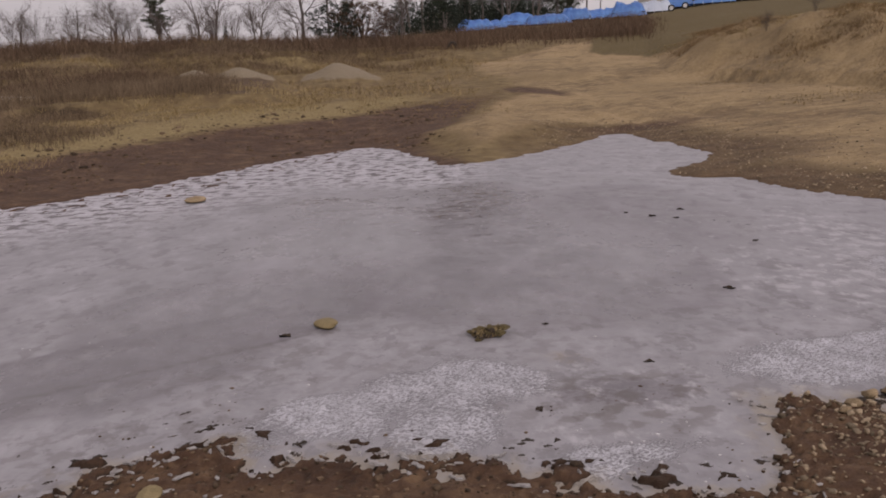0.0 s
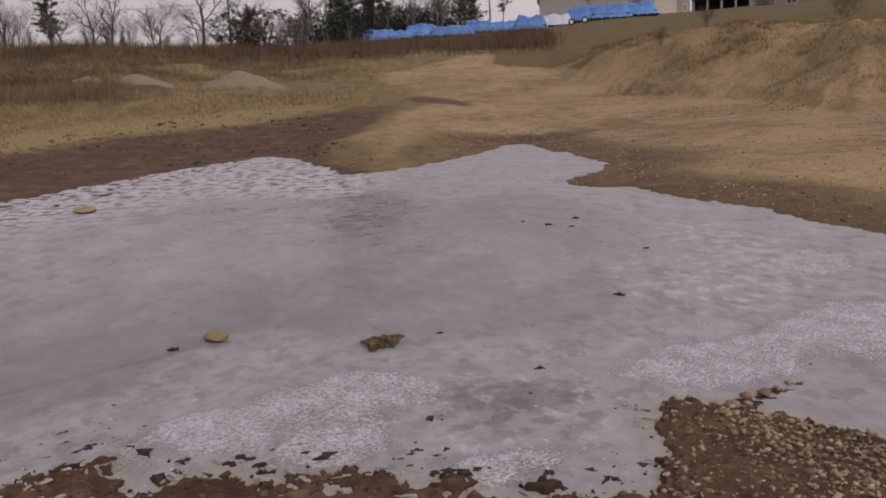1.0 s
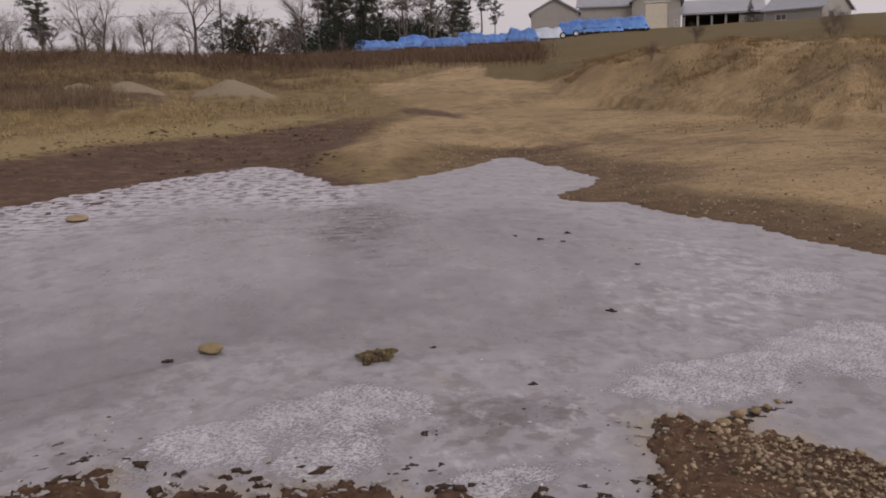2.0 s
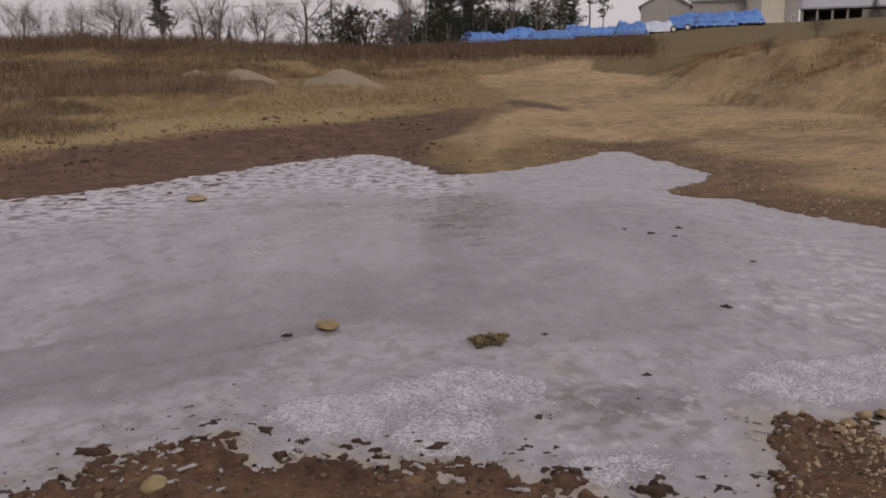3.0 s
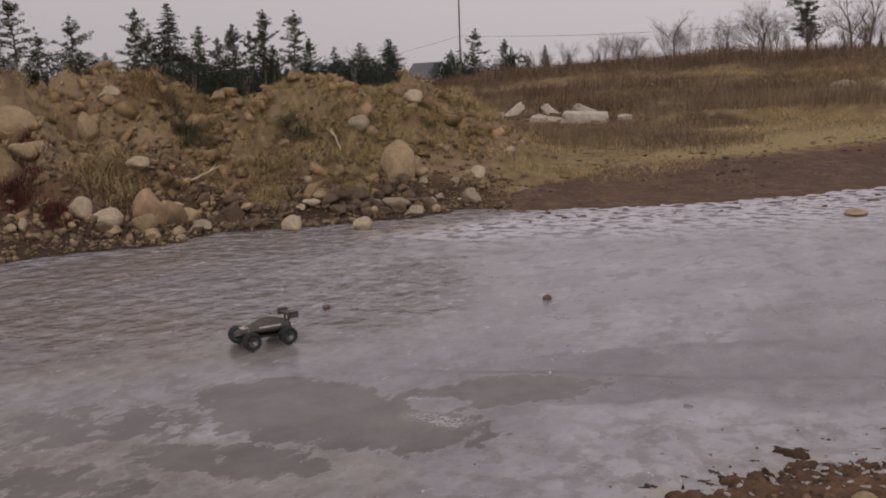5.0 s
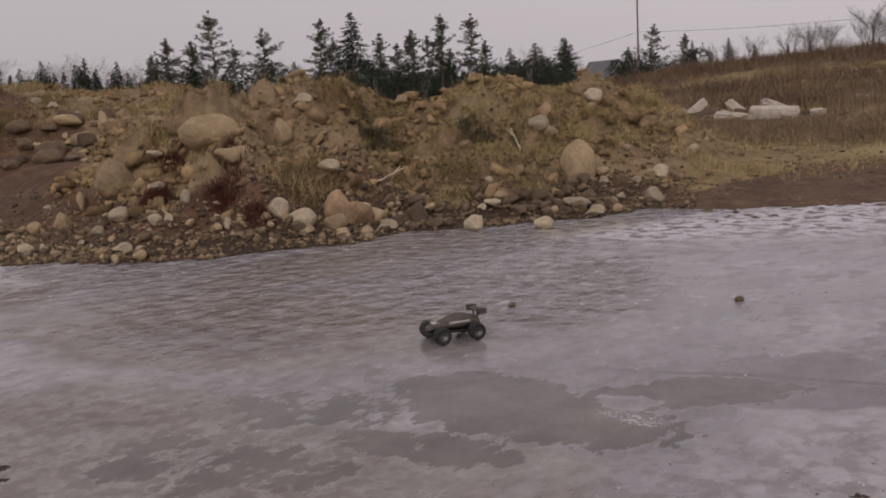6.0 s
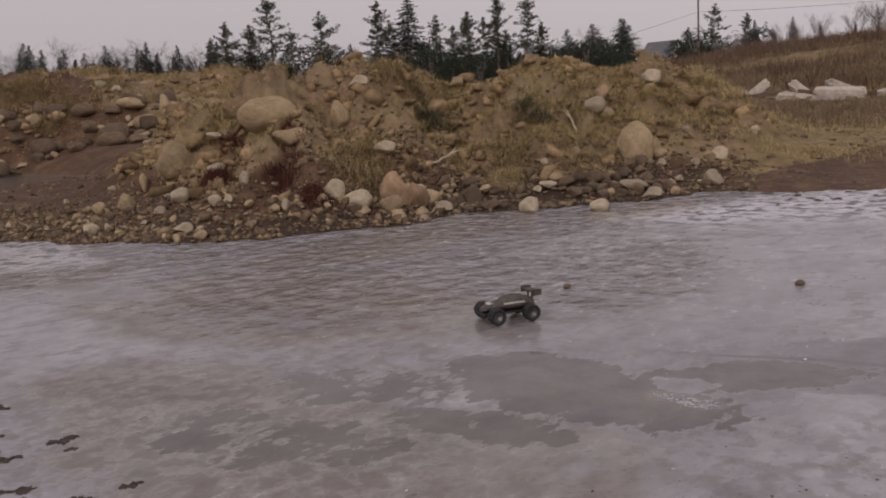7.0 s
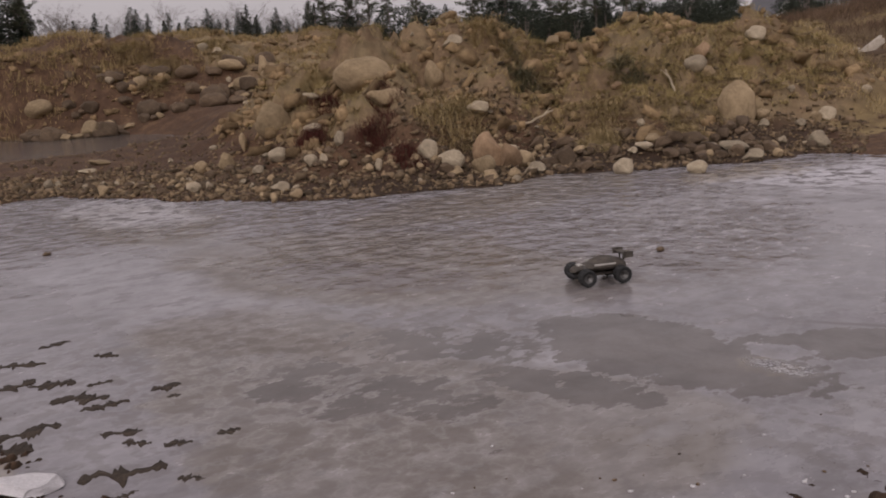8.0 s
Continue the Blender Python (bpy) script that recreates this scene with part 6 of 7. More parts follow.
# ---- heaps' companions: an old tyre in the field ----
def lathe(profile, sides=24):
    """A ring turned round the y axis from (radius, y) points."""
    bm = bmesh.new()
    rings = [[bm.verts.new((r * math.cos(t), y, r * math.sin(t))) for t in np.arange(sides) * 2 * math.pi / sides] for r, y in profile]
    for a, b in zip(rings, rings[1:] + rings[:1]):
        for i in range(sides):
            bm.faces.new((a[i], a[(i + 1) % sides], b[(i + 1) % sides], b[i]))
    bmesh.ops.recalc_face_normals(bm, faces=bm.faces[:])
    return bm


def old_tyre(x, y):
    ob = thing("old_tyre", (x, y, ground_z(x, y) - 0.2), 20, "dark worn tyre standing in dead weeds", "tyre")
    bm = lathe([(0.2, -0.09), (0.3, -0.11), (0.35, -0.07), (0.355, 0.07), (0.3, 0.11), (0.2, 0.09), (0.24, 0.0)])
    bmesh.ops.translate(bm, vec=(0, 0, 0.33), verts=bm.verts)
    part("tread", bm, MAT_DARK, ob)


old_tyre(3.3, 57.5)


# ---- tarpaulin-covered stacks on the rise ----
def tarp_stack(az0, az1, d, high, seed, material=None):
    a = (az0 + az1) / 2
    x, y = at_polar(a, d)
    wide = d * radians(az1 - az0) * 1.5
    ob = thing("covered_stack", (x, y, ground_z(x, y) - 0.25), -a, "stack under a crumpled blue tarpaulin" if material is None else "stack under a faded pale tarpaulin", "tarpaulin", "tarpaulin-covered stacks on the rise")
    nu, nv = 40, 26
    u, v = np.meshgrid(np.linspace(-1, 1, nu), np.linspace(-1, 1, nv), indexing="ij")
    rise = np.clip((1 - np.abs(u) ** 4) * 1.25, 0, 1) * np.clip((1 - np.abs(v) ** 2.2) * 1.3, 0, 1)
    ridge = 0.78 + 0.14 * (1 - np.abs(v)) + 0.42 * (fbm(u * 2.6 + seed, v * 0.9, 3, seed) - 0.5)
    fold = 0.5 * np.abs(fbm(u * 4 + seed, v * 5, 3, seed + 5) - 0.5) + 0.16 * (fbm(u * 8 + seed, v * 9, 2, seed + 6) - 0.5)
    z = high * rise * (ridge + fold) + 0.25
    px = u * wide / 2 * (1.02 - 0.06 * rise) + 0.12 * (fbm(u * 5, v * 5, 2, seed + 7) - 0.5)
    py = v * 1.5 * (1.02 - 0.1 * rise)
    skirt = np.stack([px, py, z], -1)
    i = np.arange((nu - 1) * nv).reshape(nu - 1, nv)[:, :-1].ravel()
    faces = np.stack([i, i + nv, i + nv + 1, i + 1], 1)
    part("tarpaulin", np_mesh("tarpaulin", skirt.reshape(-1, 3), faces, material or MAT_TARP, True), None, ob)
    part("crate", boxed((-wide * 0.44, -1.3, 0), (wide * 0.44, 1.3, high * 0.5), 0.05), MAT_DARK, ob, "dark crate under the cover")
    for k in range(5):
        s = -0.8 + 0.4 * k
        bm = bmesh.new()
        bm2 = [(s * wide / 2, -1.52, 0.25 + high * 0.1), (s * wide / 2, -1.54, 0.2)]
        box(bm, (bm2[0][0] - 0.02, -1.57, 0.1), (bm2[0][0] + 0.02, -1.52, 0.35))
        part("tie_rope", bm, MAT_WHITE, ob)
    return ob


STACKS = [(4.5, 6.15, 1.15), (6.25, 7.1, 0.8), (7.15, 8.75, 1.2), (8.8, 10.8, 0.9), (10.85, 12.2, 1.1), (12.25, 13.9, 0.95), (13.95, 15.4, 1.25), (15.45, 16.95, 1.05), (17.0, 18.65, 1.35), (18.7, 20.4, 1.3), (20.45, 22.0, 1.2)]
for n, (a, b, high) in enumerate(STACKS):
    tarp_stack(a, b, 92 + (n % 3) * 1.4, high, 500 + 11 * n, MAT_TARP_PALE if n == 7 else None)


def trailer_wheel(az, d):
    x, y = at_polar(az, d)
    ob = thing("trailer_wheel", (x, y, ground_z(x, y) + 0.0), -az, "small trailer wheel with a white hub under a tarpaulin", "wheel", "trailer wheels on the rise")
    bm = lathe([(0.17, -0.1), (0.27, -0.11), (0.32, -0.07), (0.32, 0.07), (0.27, 0.11), (0.17, 0.1)])
    bmesh.ops.translate(bm, vec=(0, 0, 0.32), verts=bm.verts)
    part("tyre", bm, MAT_RUBBER, ob)
    bm = lathe([(0.02, -0.09), (0.19, -0.115), (0.19, 0.05), (0.02, 0.05)])
    bmesh.ops.translate(bm, vec=(0, 0, 0.32), verts=bm.verts)
    part("hub", bm, MAT_WHITE, ob, "white hub")


trailer_wheel(17.2, 89.5)
trailer_wheel(18.0, 89.8)


# ---- buildings ----
def gable_roof(width, depth, eave, ridge, over=0.4, thick=0.18, along="x"):
    """Two sloped sheets; the ridge runs along x or y. The plan is width by depth from the origin."""
    bm = bmesh.new()
    w, dp = (width, depth) if along == "x" else (depth, width)
    low = eave - (ridge - eave) * over / (dp / 2)
    lo, hi = -over, dp + over
    pts = [(lo, low), (dp / 2, ridge), (hi, low)]
    for (y0, z0), (y1, z1) in zip(pts, pts[1:]):
        vs = []
        for x in (-over, w + over):
            for yy, zz in ((y0, z0), (y1, z1), (y1, z1 + thick), (y0, z0 + thick)):
                vs.append(bm.verts.new((x, yy, zz) if along == "x" else (yy, x, zz)))
        for q in ((0, 1, 2, 3), (7, 6, 5, 4), (0, 4, 5, 1), (1, 5, 6, 2), (2, 6, 7, 3), (3, 7, 4, 0)):
            bm.faces.new([vs[i] for i in q])
    bmesh.ops.recalc_face_normals(bm, faces=bm.faces[:])
    return bm


def gable_end(width, depth, eave, ridge, along, near, thick=0.2):
    bm = bmesh.new()
    w = depth if along == "x" else width
    at = 0 if near else ((width if along == "x" else depth) - thick)
    a = [(0, eave), (w, eave), (w / 2, ridge)]
    v = [[bm.verts.new((k, p, z) if along == "x" else (p, k, z)) for p, z in a] for k in (at, at + thick)]
    bm.faces.new(v[0])
    bm.faces.new(v[1][::-1])
    for i in range(3):
        bm.faces.new((v[0][i], v[1][i], v[1][(i + 1) % 3], v[0][(i + 1) % 3]))
    bmesh.ops.recalc_face_normals(bm, faces=bm.faces[:])
    return bm


def walls(ob, width, depth, eave, material, front_gaps=()):
    """Four walls; front_gaps: (x0, x1, z0, z1) openings in the front, which faces -y."""
    t = 0.2
    part("wall", boxed((0, depth - t, 0), (width, depth, eave)), material, ob)
    part("wall", boxed((0, t, 0), (t, depth - t, eave)), material, ob)
    part("wall", boxed((width - t, t, 0), (width, depth - t, eave)), material, ob)
    bm, x = bmesh.new(), 0.0
    for x0, x1, z0, z1 in sorted(front_gaps):
        box(bm, (x, 0, 0), (x0, t, eave))
        if z0 > 0:
            box(bm, (x0, 0, 0), (x1, t, z0))
        box(bm, (x0, 0, z1), (x1, t, eave))
        x = x1
    box(bm, (x, 0, 0), (width, t, eave))
    front = part("wall", bm, material, ob)
    for k in range(int(width / 0.45)):
        px = 0.2 + 0.45 * k
        if not any(a - 0.1 < px < b + 0.1 for a, b, *_ in front_gaps):
            part("batten", boxed((px - 0.02, -0.03, 0), (px + 0.02, 0.0, eave)), material, ob)
    return front


def window_in(ob, x0, x1, z0, z1):
    win = part("window", boxed((x0, 0.1, z0), (x1, 0.14, z1)), MAT_GLASS, ob, "dark window pane")
    bm = bmesh.new()
    for lo, hi in (((x0, -0.03, z0), (x0 + 0.08, 0.1, z1)), ((x1 - 0.08, -0.03, z0), (x1, 0.1, z1)), ((x0, -0.03, z1 - 0.08), (x1, 0.1, z1)), ((x0, -0.03, z0), (x1, 0.1, z0 + 0.08)), (((x0 + x1) / 2 - 0.03, 0.0, z0), ((x0 + x1) / 2 + 0.03, 0.1, z1))):
        box(bm, lo, hi)
    part("frame", bm, MAT_WHITE, win, "white frame")


def farmstead():
    base = 7.0
    # gabled wing
    x, y = at_polar(15.2, 109)
    ob = thing("barn_wing", (x, y, base), -17, "grey-sided gabled barn wing with a metal roof", "building")
    walls(ob, 5.5, 9, 3.0, MAT_SIDING)
    part("gable", gable_end(5.5, 9, 3.0, 4.55, "y", True), MAT_SIDING, ob)
    part("roof", gable_roof(5.5, 9, 3.0, 4.55, 0.3, 0.16, along="y"), MAT_ROOF, ob)
    # long barn between the wing and the tall-doored end
    x, y = at_polar(18.1, 111)
    ob = thing("long_barn", (x, y, base), -20, "long grey barn under a pale metal roof", "building")
    walls(ob, 6.3, 9, 3.7, MAT_SIDING)
    part("roof", gable_roof(6.3, 9, 3.7, 6.4, 0.3, 0.16), MAT_ROOF, ob)
    for k in range(9):
        part("roof_seam", boxed((0.35 + 0.7 * k, 0.0, 3.9), (0.39 + 0.7 * k, 0.1, 3.98)), MAT_ROOF, ob)
    # end barn with the tall door
    x, y = at_polar(21.3, 110)
    ob = thing("barn", (x, y, base), -22.7, "grey-sided gabled barn with a tall cream door", "building")
    gaps = [(1.54, 4.05, 0.0, 3.75), (4.75, 5.15, 0.9, 1.75)]
    walls(ob, 5.5, 10, 4.0, MAT_SIDING, gaps)
    part("gable", gable_end(5.5, 10, 4.0, 5.7, "y", True), MAT_SIDING, ob)
    part("roof", gable_roof(5.5, 10, 4.0, 5.7, 0.35, 0.16, along="y"), MAT_ROOF, ob)
    door = part("door", boxed((1.54, 0.06, 0), (4.05, 0.14, 3.75), 0.01), MAT_CREAM, ob, "tall cream sliding door")
    part("rail", boxed((1.3, -0.06, 3.77), (4.3, 0.0, 3.88)), MAT_WHITE, door)
    window_in(ob, 4.75, 5.15, 0.9, 1.75)
    # open porch
    x, y = at_polar(24.25, 111)
    ob = thing("open_shed", (x, y, base), -26, "low open-fronted shed with dark bays and posts", "building")
    part("wall", boxed((0, 4.8, 0), (9.0, 5.0, 3.2)), MAT_DARK, ob, "dark back wall")
    part("wall", boxed((0, 0.3, 0), (0.2, 4.8, 2.3)), MAT_SIDING, ob)
    part("wall", boxed((8.8, 0.3, 0), (9.0, 4.8, 2.3)), MAT_SIDING, ob)
    part("wall", boxed((6.5, 0.1, 0), (8.8, 0.3, 2.3)), MAT_SIDING, ob)
    bm = bmesh.new()
    vs = [bm.verts.new(p) for p in ((-0.2, -0.3, 2.25), (9.2, -0.3, 2.25), (9.2, 5.4, 4.1), (-0.2, 5.4, 4.1), (-0.2, -0.3, 2.45), (9.2, -0.3, 2.45), (9.2, 5.4, 4.3), (-0.2, 5.4, 4.3))]
    for q in ((3, 2, 1, 0), (4, 5, 6, 7), (0, 1, 5, 4), (1, 2, 6, 5), (2, 3, 7, 6), (3, 0, 4, 7)):
        bm.faces.new([vs[i] for i in q])
    part("roof", bm, MAT_ROOF, ob)
    for k in range(5):
        part("post", boxed((0.1 + 1.55 * k, 0.0, 0), (0.32 + 1.55 * k, 0.2, 2.25)), MAT_SIDING, ob)
    part("lintel", boxed((0, 0.0, 2.08), (9.0, 0.16, 2.25)), MAT_DARK, ob)
    # house with its gable end turned to the pond
    x, y = at_polar(28.9, 107)
    ob = thing("farmhouse", (x, y, base), -58, "grey farmhouse with a low metal roof", "building")
    gaps = [(1.3, 2.6, 0.9, 1.6)]
    walls(ob, 6.5, 6.6, 2.05, MAT_SIDING, gaps)
    for a in gaps:
        window_in(ob, *a)
    part("gable", gable_end(6.5, 6.6, 2.05, 4.0, "x", True), MAT_SIDING, ob)
    part("gable", gable_end(6.5, 6.6, 2.05, 4.0, "x", False), MAT_SIDING, ob)
    for py in (1.5, 4.2):
        part("window", boxed((6.5, py, 0.7), (6.54, py + 0.8, 1.6)), MAT_GLASS, ob, "dark window pane")
    part("roof", gable_roof(6.5, 6.6, 2.05, 4.0, 0.3, 0.16), MAT_ROOF, ob)
    # cottage beyond the bank
    x, y = at_polar(-37.9, 150)
    ob = thing("cottage", (x, y, ground_z(x, y) - 0.6), 2, "small grey-roofed cottage with a white gable", "building")
    walls(ob, 5.4, 5.2, 2.7, MAT_WHITE)
    part("gable", gable_end(5.4, 5.2, 2.7, 5.2, "x", True), MAT_WHITE, ob)
    part("gable", gable_end(5.4, 5.2, 2.7, 5.2, "x", False), MAT_WHITE, ob)
    part("roof", gable_roof(5.4, 5.2, 2.7, 5.2, 0.25, 0.16), MAT_SHINGLE, ob)
    part("porch", boxed((-3.0, -0.4, 0), (-0.1, 3.0, 2.0), 0.05), MAT_WHITE, ob, "low white lean-to")



farmstead()


# ---- poles and wires ----
def utility_pole(az, d, h, label):
    x, y = at_polar(az, d)
    z = ground_z(x, y) - 0.3
    ob = thing("utility_pole", (x, y, z), -az, label, "utility pole", "utility poles")
    part("shaft", np_mesh("shaft", *tube((0, 0, 0), (0.0, 0, h), 0.1, 0.075, 8), MAT_BARK), None, ob)
    part("crossarm", boxed((-1.1, -0.06, h - 0.7), (1.1, 0.06, h - 0.55)), MAT_BARK, ob)
    for s in (-0.95, -0.45, 0.45, 0.95):
        part("insulator", np_mesh("insulator", *tube((s, 0, h - 0.55), (s, 0, h - 0.36), 0.045, 0.03, 6), MAT_WHITE), None, ob)
    return Vector((x, y, z + h - 0.36))


POLES = [utility_pole(*p) for p in ((-3.7, 84, 13, "grey wooden utility pole above the field"), (-34.4, 92, 11, "grey wooden utility pole among pines"), (-50.2, 150, 9, "grey wooden utility pole far off"))]


def wire(a, b, sag):
    pts = [a.lerp(b, i / 24) - Vector((0, 0, sag * 4 * (i / 24) * (1 - i / 24))) for i in range(25)]
    v = np.array([(p.x, p.y + 0.013 * math.sin(t), p.z + 0.013 * math.cos(t)) for p in pts for t in (0, 1.57, 3.14, 4.71)])
    i = (np.arange(24)[:, None] * 4 + np.arange(4)).ravel()
    j = (np.arange(24)[:, None] * 4 + (np.arange(4) + 1) % 4).ravel()
    f = np.stack([i, j, j + 4, i + 4], 1)
    tagged(new("overhead_wire", np_mesh("overhead_wire", v, f, MAT_WIRE)), "thin dark overhead wire between poles", "wire", "overhead wires")


for a, b in zip(POLES, POLES[1:]):
    wire(Vector((a.x, a.y, 8.9 if a.y > 80 and a.x > -20 else 8.7)), Vector((b.x, b.y, 8.7 if b.x > -60 else 6.0)), 1.0)


def marker_post(az, d, h):
    x, y = at_polar(az, d)
    ob = thing("marker_post", (x, y, ground_z(x, y) - 0.2), -az, "weathered white marker post behind the bank", "post")
    part("shaft", boxed((-0.05, -0.05, 0), (0.05, 0.05, h), 0.01), MAT_WHITE, ob)
    part("cap", boxed((-0.09, -0.07, h), (0.09, 0.07, h + 0.1), 0.01), MAT_WHITE, ob)


marker_post(-44.0, 40, 2.1)


# ---- the model truck on the ice ----
def model_truck(x, y, turn):
    ob = thing("model_truck", (x, y, 0.004), turn, "muddy black radio-controlled truck with a rear wing", "toy car")
    # x runs forward
    bm = bmesh.new()
    prof = [(-0.19, 0.135, 0.095, 0.06), (-0.13, 0.155, 0.105, 0.08), (-0.06, 0.172, 0.105, 0.09), (0.0, 0.168, 0.105, 0.088), (0.06, 0.142, 0.105, 0.075), (0.15, 0.128, 0.1, 0.055), (0.2, 0.105, 0.09, 0.038)]
    rings = []
    for px, top, low, w in prof:
        rings.append([bm.verts.new(p) for p in ((px, -w, low), (px, -w * 1.02, (top + low) / 2), (px, -w * 0.62, top), (px, w * 0.62, top), (px, w * 1.02, (top + low) / 2), (px, w, low))])
    for a, b in zip(rings, rings[1:]):
        for i in range(6):
            bm.faces.new((a[i], b[i], b[(i + 1) % 6], a[(i + 1) % 6]))
    bm.faces.new(rings[0][::-1])
    bm.faces.new(rings[-1])
    bmesh.ops.recalc_face_normals(bm, faces=bm.faces[:])
    bmesh.ops.subdivide_edges(bm, edges=bm.edges[:], cuts=1, use_grid_fill=True, smooth=0.6)
    body = part("body", bm, MAT_SHELL, ob, "mud-splashed dark body shell")
    for s in (-1, 1):
        part("side_stripe", boxed((-0.1, min(s * 0.086, s * 0.094), 0.13), (0.06, max(s * 0.086, s * 0.094), 0.142), 0.002), MAT_STRIPE, body, "pale side stripe")
    part("hood_decal", boxed((0.08, -0.03, 0.127), (0.16, 0.03, 0.136), 0.002), MAT_STRIPE, body, "pale patch on the nose")
    part("chassis", boxed((-0.17, -0.05, 0.05), (0.18, 0.05, 0.07), 0.008), MAT_DARK, ob)
    part("bumper", boxed((0.185, -0.07, 0.05), (0.215, 0.07, 0.075), 0.008), MAT_RUBBER, ob)
    wing = part("wing", boxed((-0.225, -0.085, 0.185), (-0.165, 0.085, 0.195), 0.004), MAT_SHELL, ob, "raised black rear wing")
    for s in (-1, 1):
        part("end_plate", boxed((-0.235, s * 0.088 - 0.003, 0.165), (-0.155, s * 0.088 + 0.003, 0.21), 0.002), MAT_SHELL, wing)
        part("wing_strut", boxed((-0.19, s * 0.03 - 0.004, 0.1), (-0.18, s * 0.03 + 0.004, 0.186)), MAT_DARK, ob)
    for px in (0.135, -0.13):
        for s in (-1, 1):
            bm = lathe([(0.034, -0.032), (0.052, -0.038), (0.062, -0.031), (0.062, 0.031), (0.052, 0.038), (0.034, 0.032)], 28)
            for v in bm.verts:
                r = math.hypot(v.co.x, v.co.z)
                k = round(math.atan2(v.co.z, v.co.x) / (2 * math.pi / 28))
                if r > 0.057 and k % 2:
                    v.co.x, v.co.z = v.co.x * 0.92, v.co.z * 0.92
            bmesh.ops.translate(bm, vec=(px, s * 0.13, 0.062), verts=bm.verts)
            wheel = part("wheel", bm, MAT_RUBBER, ob, "knobbly black tyre")
            bm = lathe([(0.008, 0.012), (0.03, 0.03), (0.037, 0.031), (0.037, -0.031), (0.03, -0.03), (0.008, -0.012)], 20)
            bmesh.ops.translate(bm, vec=(px, s * 0.13, 0.062), verts=bm.verts)
            part("rim", bm, MAT_RIM, wheel, "dull grey rim")
            part("axle", np_mesh("axle", *tube((px, 0, 0.075), (px, s * 0.1, 0.062), 0.008, 0.008, 6), MAT_DARK), None, ob)
            part("shock", np_mesh("shock", *tube((px - 0.015, s * 0.045, 0.13), (px, s * 0.085, 0.065), 0.009, 0.007, 6), MAT_RIM), None, ob)
    return ob


model_truck(-5.35, 3.72, 250)


# ---- small things frozen into the ice ----
def lump(name, x, y, w, dp, h, material, seed, label, category, group=""):
    me = stone_mesh(name, seed, material, 4 if material is MAT_RIME else 3, angular=0.9 if material is MAT_RIME else -0.6)
    ob = new(name, me)
    ob.matrix_world = pose(x, y, -0.12 * h, 0, 0, seed * 53 % 180) @ Matrix.Diagonal((w, dp, h, 1))
    return tagged(ob, label, category, group)


lump("stone", -0.86, 5.5, 0.18, 0.15, 0.065, MAT_OCHRE, 617, "smooth ochre stone frozen into the ice", "stone")
lump("stone", -4.29, 5.87, 0.08, 0.07, 0.05, MAT_STONE[0], 602, "small dark stone frozen into the ice", "stone")
lump("stone", -5.71, 4.75, 0.07, 0.06, 0.045, MAT_STONE[0], 603, "small dark stone frozen into the ice", "stone")
lump("mud_lump", -3.2, 12.3, 0.3, 0.34, 0.09, MAT_STONE[1], 605, "low brown lump of frozen mud", "clod")
lump("stone", -1.37, 3.13, 0.13, 0.1, 0.07, MAT_OCHRE, 606, "ochre stone at the muddy edge", "stone")
lump("stone", -10.19, 0.88, 0.1, 0.08, 0.04, MAT_STONE[0], 607, "small dark stone frozen into the ice", "stone")
lump("ice_chunk", -4.5, -0.22, 0.3, 0.2, 0.075, MAT_RIME, 609, "white lump of broken ice beside the mud", "ice")


def clump(x, y):
    """A sod of dead grass and soil."""
    ob = thing("sod", (x, y, 0.0), 20, "sod of dead grass and soil stuck on the ice", "clod")
    rng = np.random.default_rng(612)
    soil = part("soil", stone_mesh("soil", 611, MAT_CLOD, 3), None, ob)
    soil.matrix_local = Matrix.Translation((0, 0, -0.015)) @ Matrix.Diagonal((0.2, 0.13, 0.05, 1))
    for n in range(22):
        lobe = part("moss", stone_mesh("moss", 620 + n, MAT_SOD if n % 3 else MAT_CLOD, 3, angular=0.9), None, ob, "tan tuft of matted moss" if n % 3 else "dark clod of soil")
        w = rng.uniform(0.035, 0.085)
        lobe.matrix_local = pose(rng.uniform(-0.12, 0.12), rng.uniform(-0.09, 0.09), rng.uniform(-0.005, 0.03), 0, 0, rng.uniform(0, 180)) @ Matrix.Diagonal((w, w * 0.7, w * 0.5, 1))
    x, y = np.clip(rng.normal(0, 0.05, 90), -0.09, 0.09), np.clip(rng.normal(0, 0.035, 90), -0.06, 0.06)
    v, f = blades(x, y, np.full(90, 0.035), np.full(90, 0.014), 5.0, 0.003, rng, 3, 0.012)
    part("dead_grass", np_mesh("dead_grass", v, f, MAT_YELLOW), None, ob, "matted straw")


clump(0.17, 5.08)


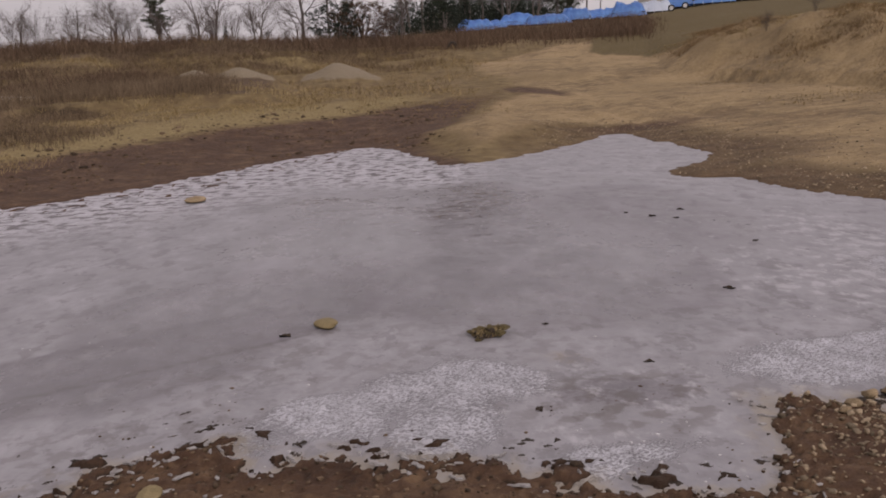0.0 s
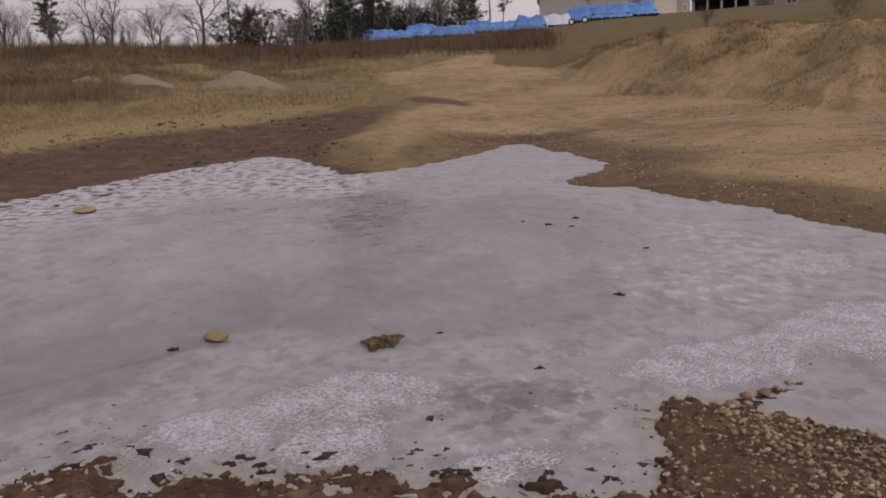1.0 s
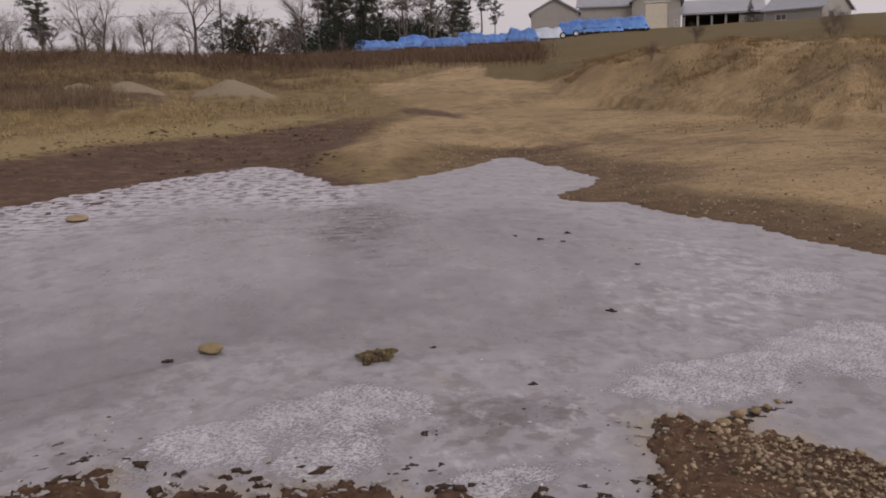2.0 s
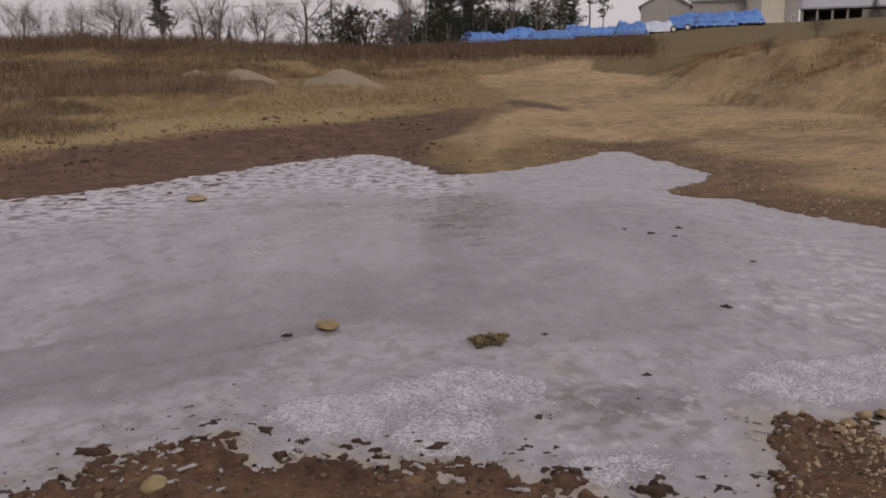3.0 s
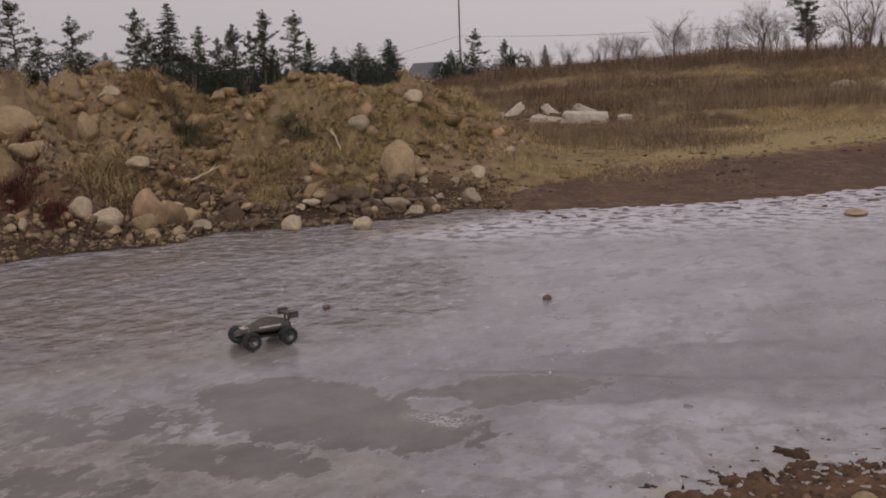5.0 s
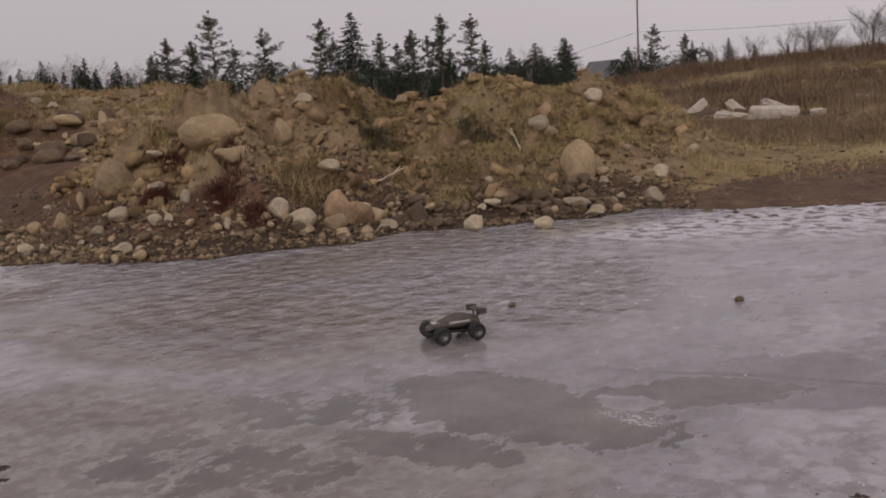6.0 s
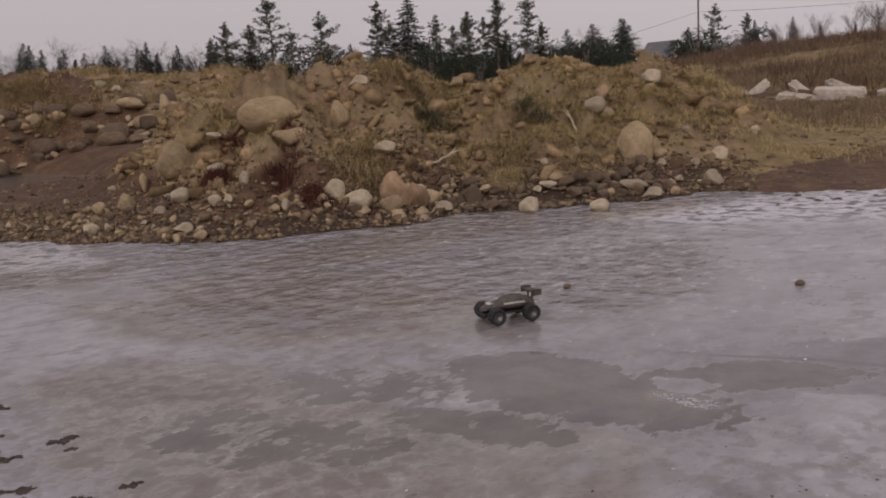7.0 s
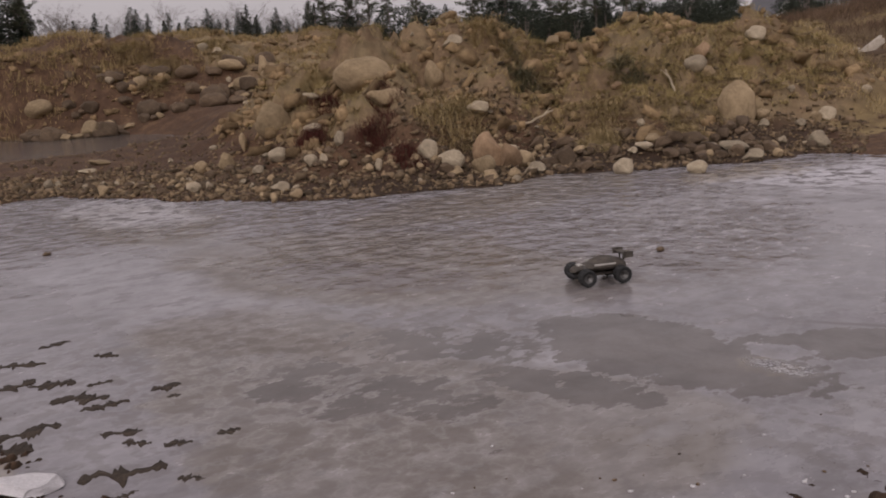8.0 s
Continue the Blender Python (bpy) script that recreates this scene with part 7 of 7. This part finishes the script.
def scrap(x, y, size, seed, label="curled dark dead leaf lying on the ice", name="dead_leaf"):
    """A curled leaf or scrap of bark."""
    rng = np.random.default_rng(seed)
    n = 9
    u, v = np.meshgrid(np.linspace(-1, 1, n), np.linspace(-1, 1, 5), indexing="ij")
    wide = (1 - u**2) ** 0.6 * 0.45 * (1 + 0.4 * (vnoise(u * 4 + seed, v * 2, 3) - 0.5))
    z = 0.05 + 0.12 * (v * wide) ** 2 * 4 + 0.1 * vnoise(u * 2 + seed, v * 2 + 5, 4)
    top = np.stack([u * 0.45, v * wide * 0.5 + 0.12 * np.sin(u * 3 + seed), z], -1).reshape(-1, 3) * size
    low = top - (0, 0, 0.06 * size)
    i = np.arange((n - 1) * 5).reshape(n - 1, 5)[:, :-1].ravel()
    f = np.stack([i, i + 5, i + 6, i + 1], 1)
    me = np_mesh(name, np.r_[top, low], np.r_[f, f[:, ::-1] + len(top)], MAT_CLOD)
    ob = new(name, me)
    ob.matrix_world = pose(x, y, max(0.0, ground_z(x, y)) - 0.05 * size, 0, 0, rng.uniform(0, 360))
    return tagged(ob, label, "leaf", "dead leaves on the ice")


LEAVES = [(0.29, 3.82, 0.09), (1.96, 5.85, 0.12), (2.78, 7.42, 0.1), (0.98, 4.4, 0.08), (-1.11, 5.34, 0.12), (0.55, 5.25, 0.06), (2.3, 9.0, 0.12), (2.5, 8.8, 0.1), (2.7, 9.3, 0.12), (2.1, 9.3, 0.1)]
for n, (x, y, size) in enumerate(LEAVES):
    scrap(x, y, size * 0.8, 700 + n)


def mud_patch(x, y, size, seed):
    """A thin, jagged streak of black mud: an uneven band along a wandering spine."""
    rng = np.random.default_rng(seed)
    n = 30
    u = np.linspace(-0.5, 0.5, n)
    spine = 0.45 * (fbm(u * 3 + seed, u * 0 + 1.3, 3, 5) - 0.5) + 0.012 * rng.normal(size=n)
    body = np.sqrt(np.maximum(0, 1 - (2 * u) ** 2)) * np.clip(3.0 * fbm(u * 7 + 2 * seed, u * 0, 3, 6) - 0.8, 0.2, 1.0)
    up, down = body * rng.uniform(0.14, 0.3, n), body * rng.uniform(0.1, 0.3, n)
    h = 0.012 + 0.012 * rng.uniform(size=n)
    rows = [np.stack([u, spine - down - 0.02, 0 * u - 0.02], 1), np.stack([u, spine - down, h], 1), np.stack([u, spine, h * 0.7], 1),
            np.stack([u, spine + up, h], 1), np.stack([u, spine + up + 0.02, 0 * u - 0.02], 1)]
    v = np.concatenate(rows) * (size, size * 1.3, min(size, 0.2))
    i = (np.arange(4)[:, None] * n + np.arange(n - 1)).ravel()
    ob = new("mud_patch", np_mesh("mud_patch", v, np.stack([i, i + 1, i + n + 1, i + n], 1), MAT_BLACKMUD))
    ob.matrix_world = pose(x, y, max(0.0, ground_z(x, y)), 0, 0, -math.degrees(math.atan2(x - EYE_X, y - EYE_Y)) + rng.uniform(-25, 25))
    return tagged(ob, "black jagged streak of mud showing through thin ice", "mud", "mud patches by the near shore")


NEAR_SCRAPS = [(-5.36, 0.61, 0.16), (-5.2, 0.6, 0.07), (-4.53, 0.65, 0.11), (-4.56, 0.42, 0.13), (-4.16, 0.35, 0.12), (-4.4, 0.14, 0.36), (-4.87, 0.25, 0.2), (-5.86, 0.13, 0.26), (-5.5, 0.2, 0.3), (-5.3, 0.28, 0.24), (-6.4, 0.05, 0.3), (-6.0, -0.05, 0.26), (-5.2, -0.1, 0.3), (-5.0, -0.25, 0.3), (-6.2, 0.5, 0.16), (-4.7, 0.28, 0.14), (-4.2, 0.1, 0.1), (-5.7, 0.35, 0.14), (-6.7, 0.3, 0.2)]
for n, (x, y, size) in enumerate(NEAR_SCRAPS):
    mud_patch(x, y, size, 740 + n)
for n, (x, y, size) in enumerate([(-1.45, 4.0, 0.14), (-1.25, 3.95, 0.2), (-1.1, 3.86, 0.16), (-0.36, 4.45, 0.12), (-0.32, 4.28, 0.14), (-0.75, 3.66, 0.16), (0.2, 3.4, 0.14), (0.33, 3.3, 0.12), (0.1, 3.5, 0.1), (-1.75, 3.55, 0.15), (-1.95, 3.3, 0.22), (-2.05, 3.0, 0.2), (-1.9, 3.0, 0.14), (-1.35, 3.75, 0.22), (-0.95, 3.62, 0.2), (-0.5, 3.55, 0.18), (1.33, 3.6, 0.12), (1.05, 2.95, 0.3), (0.75, 3.0, 0.2)]):
    for k in range(3):
        mud_patch(x + 0.5 * size * math.sin(2.4 * k + n), y + 0.6 * size * math.cos(2.1 * k + 2 * n), size * (0.42, 0.3, 0.22)[k], 770 + n + 40 * k)

for n in range(12):
    u = n / 11
    mud_patch(1.74 + 0.5 * u + 0.03 * math.sin(3.1 * n), 3.6 + 0.3 * u + 0.03 * math.cos(2.3 * n), 0.13 - 0.05 * u, 860 + n)
for n, (x, y, w) in enumerate([(1.82, 3.66, 0.09), (1.93, 3.71, 0.07), (1.7, 3.58, 0.08), (2.03, 3.77, 0.045), (2.12, 3.83, 0.04), (1.62, 3.5, 0.06)]):
    boulder(x, y, w, w * 0.6, 1, n, "stones on the near spit", "stone", 0.15)


def flakes():
    """Broken plates of thin ice along the muddy near edge, each its own thing."""
    rng = np.random.default_rng(800)
    shapes = []
    for k in range(9):
        bm = bmesh.new()
        m = int(rng.integers(11, 16))
        turn = (np.arange(m) + rng.uniform(-0.35, 0.35, m)) * 2 * math.pi / m
        out = rng.uniform(0.45, 1.15, m) * (0.75 + 0.35 * np.cos(2 * turn + k))
        ring = [(0.5 * r * math.cos(t), 0.36 * r * math.sin(t)) for r, t in zip(out, turn)]
        bot = [bm.verts.new((*p, 0)) for p in ring]
        top = [bm.verts.new((p[0] * 0.93, p[1] * 0.93, rng.uniform(0.05, 0.12))) for p in ring]
        tip = bm.verts.new((0, 0, 0.1))
        for i in range(m):
            j = (i + 1) % m
            bm.faces.new((top[i], top[j], tip))
            bm.faces.new((bot[i], bot[j], top[j], top[i]))
        me = bpy.data.meshes.new("ice_flake")
        bm.to_mesh(me)
        bm.free()
        me.materials.append(MAT_FLAKE)
        shapes.append(me)
    west = scatter(2600, (-4.2, 0.0, -1.0, 4.0), lambda x, y, z, s, d, a, *r: 0.8 * ramp(s, -0.2, 0.0) * (1 - ramp(s, 0.1, 0.35)), 801)[:3]
    east = scatter(900, (-1.0, 2.2, 1.3, 4.0), lambda x, y, z, s, d, a, *r: 0.7 * ramp(s, -0.25, 0.0) * (1 - ramp(s, 0.05, 0.3)), 802)[:3]
    for x, y, z in zip(*(np.r_[w[:210], e[:85]] for w, e in zip(west, east))):
        ob = new("ice_flake", shapes[int(rng.integers(9))])
        w = float(np.clip(rng.lognormal(-3.2, 0.5), 0.02, 0.1))
        ob.matrix_world = pose(x, y, max(z, 0.0) + 0.001, rng.uniform(-6, 6), rng.uniform(-6, 6), rng.uniform(0, 360)) @ Matrix.Diagonal((w, w * rng.uniform(0.6, 1.0), 0.09, 1))
        tagged(ob, "thin dirty-white plate of broken ice on mud", "ice flake", "broken ice plates at the near edge")


flakes()
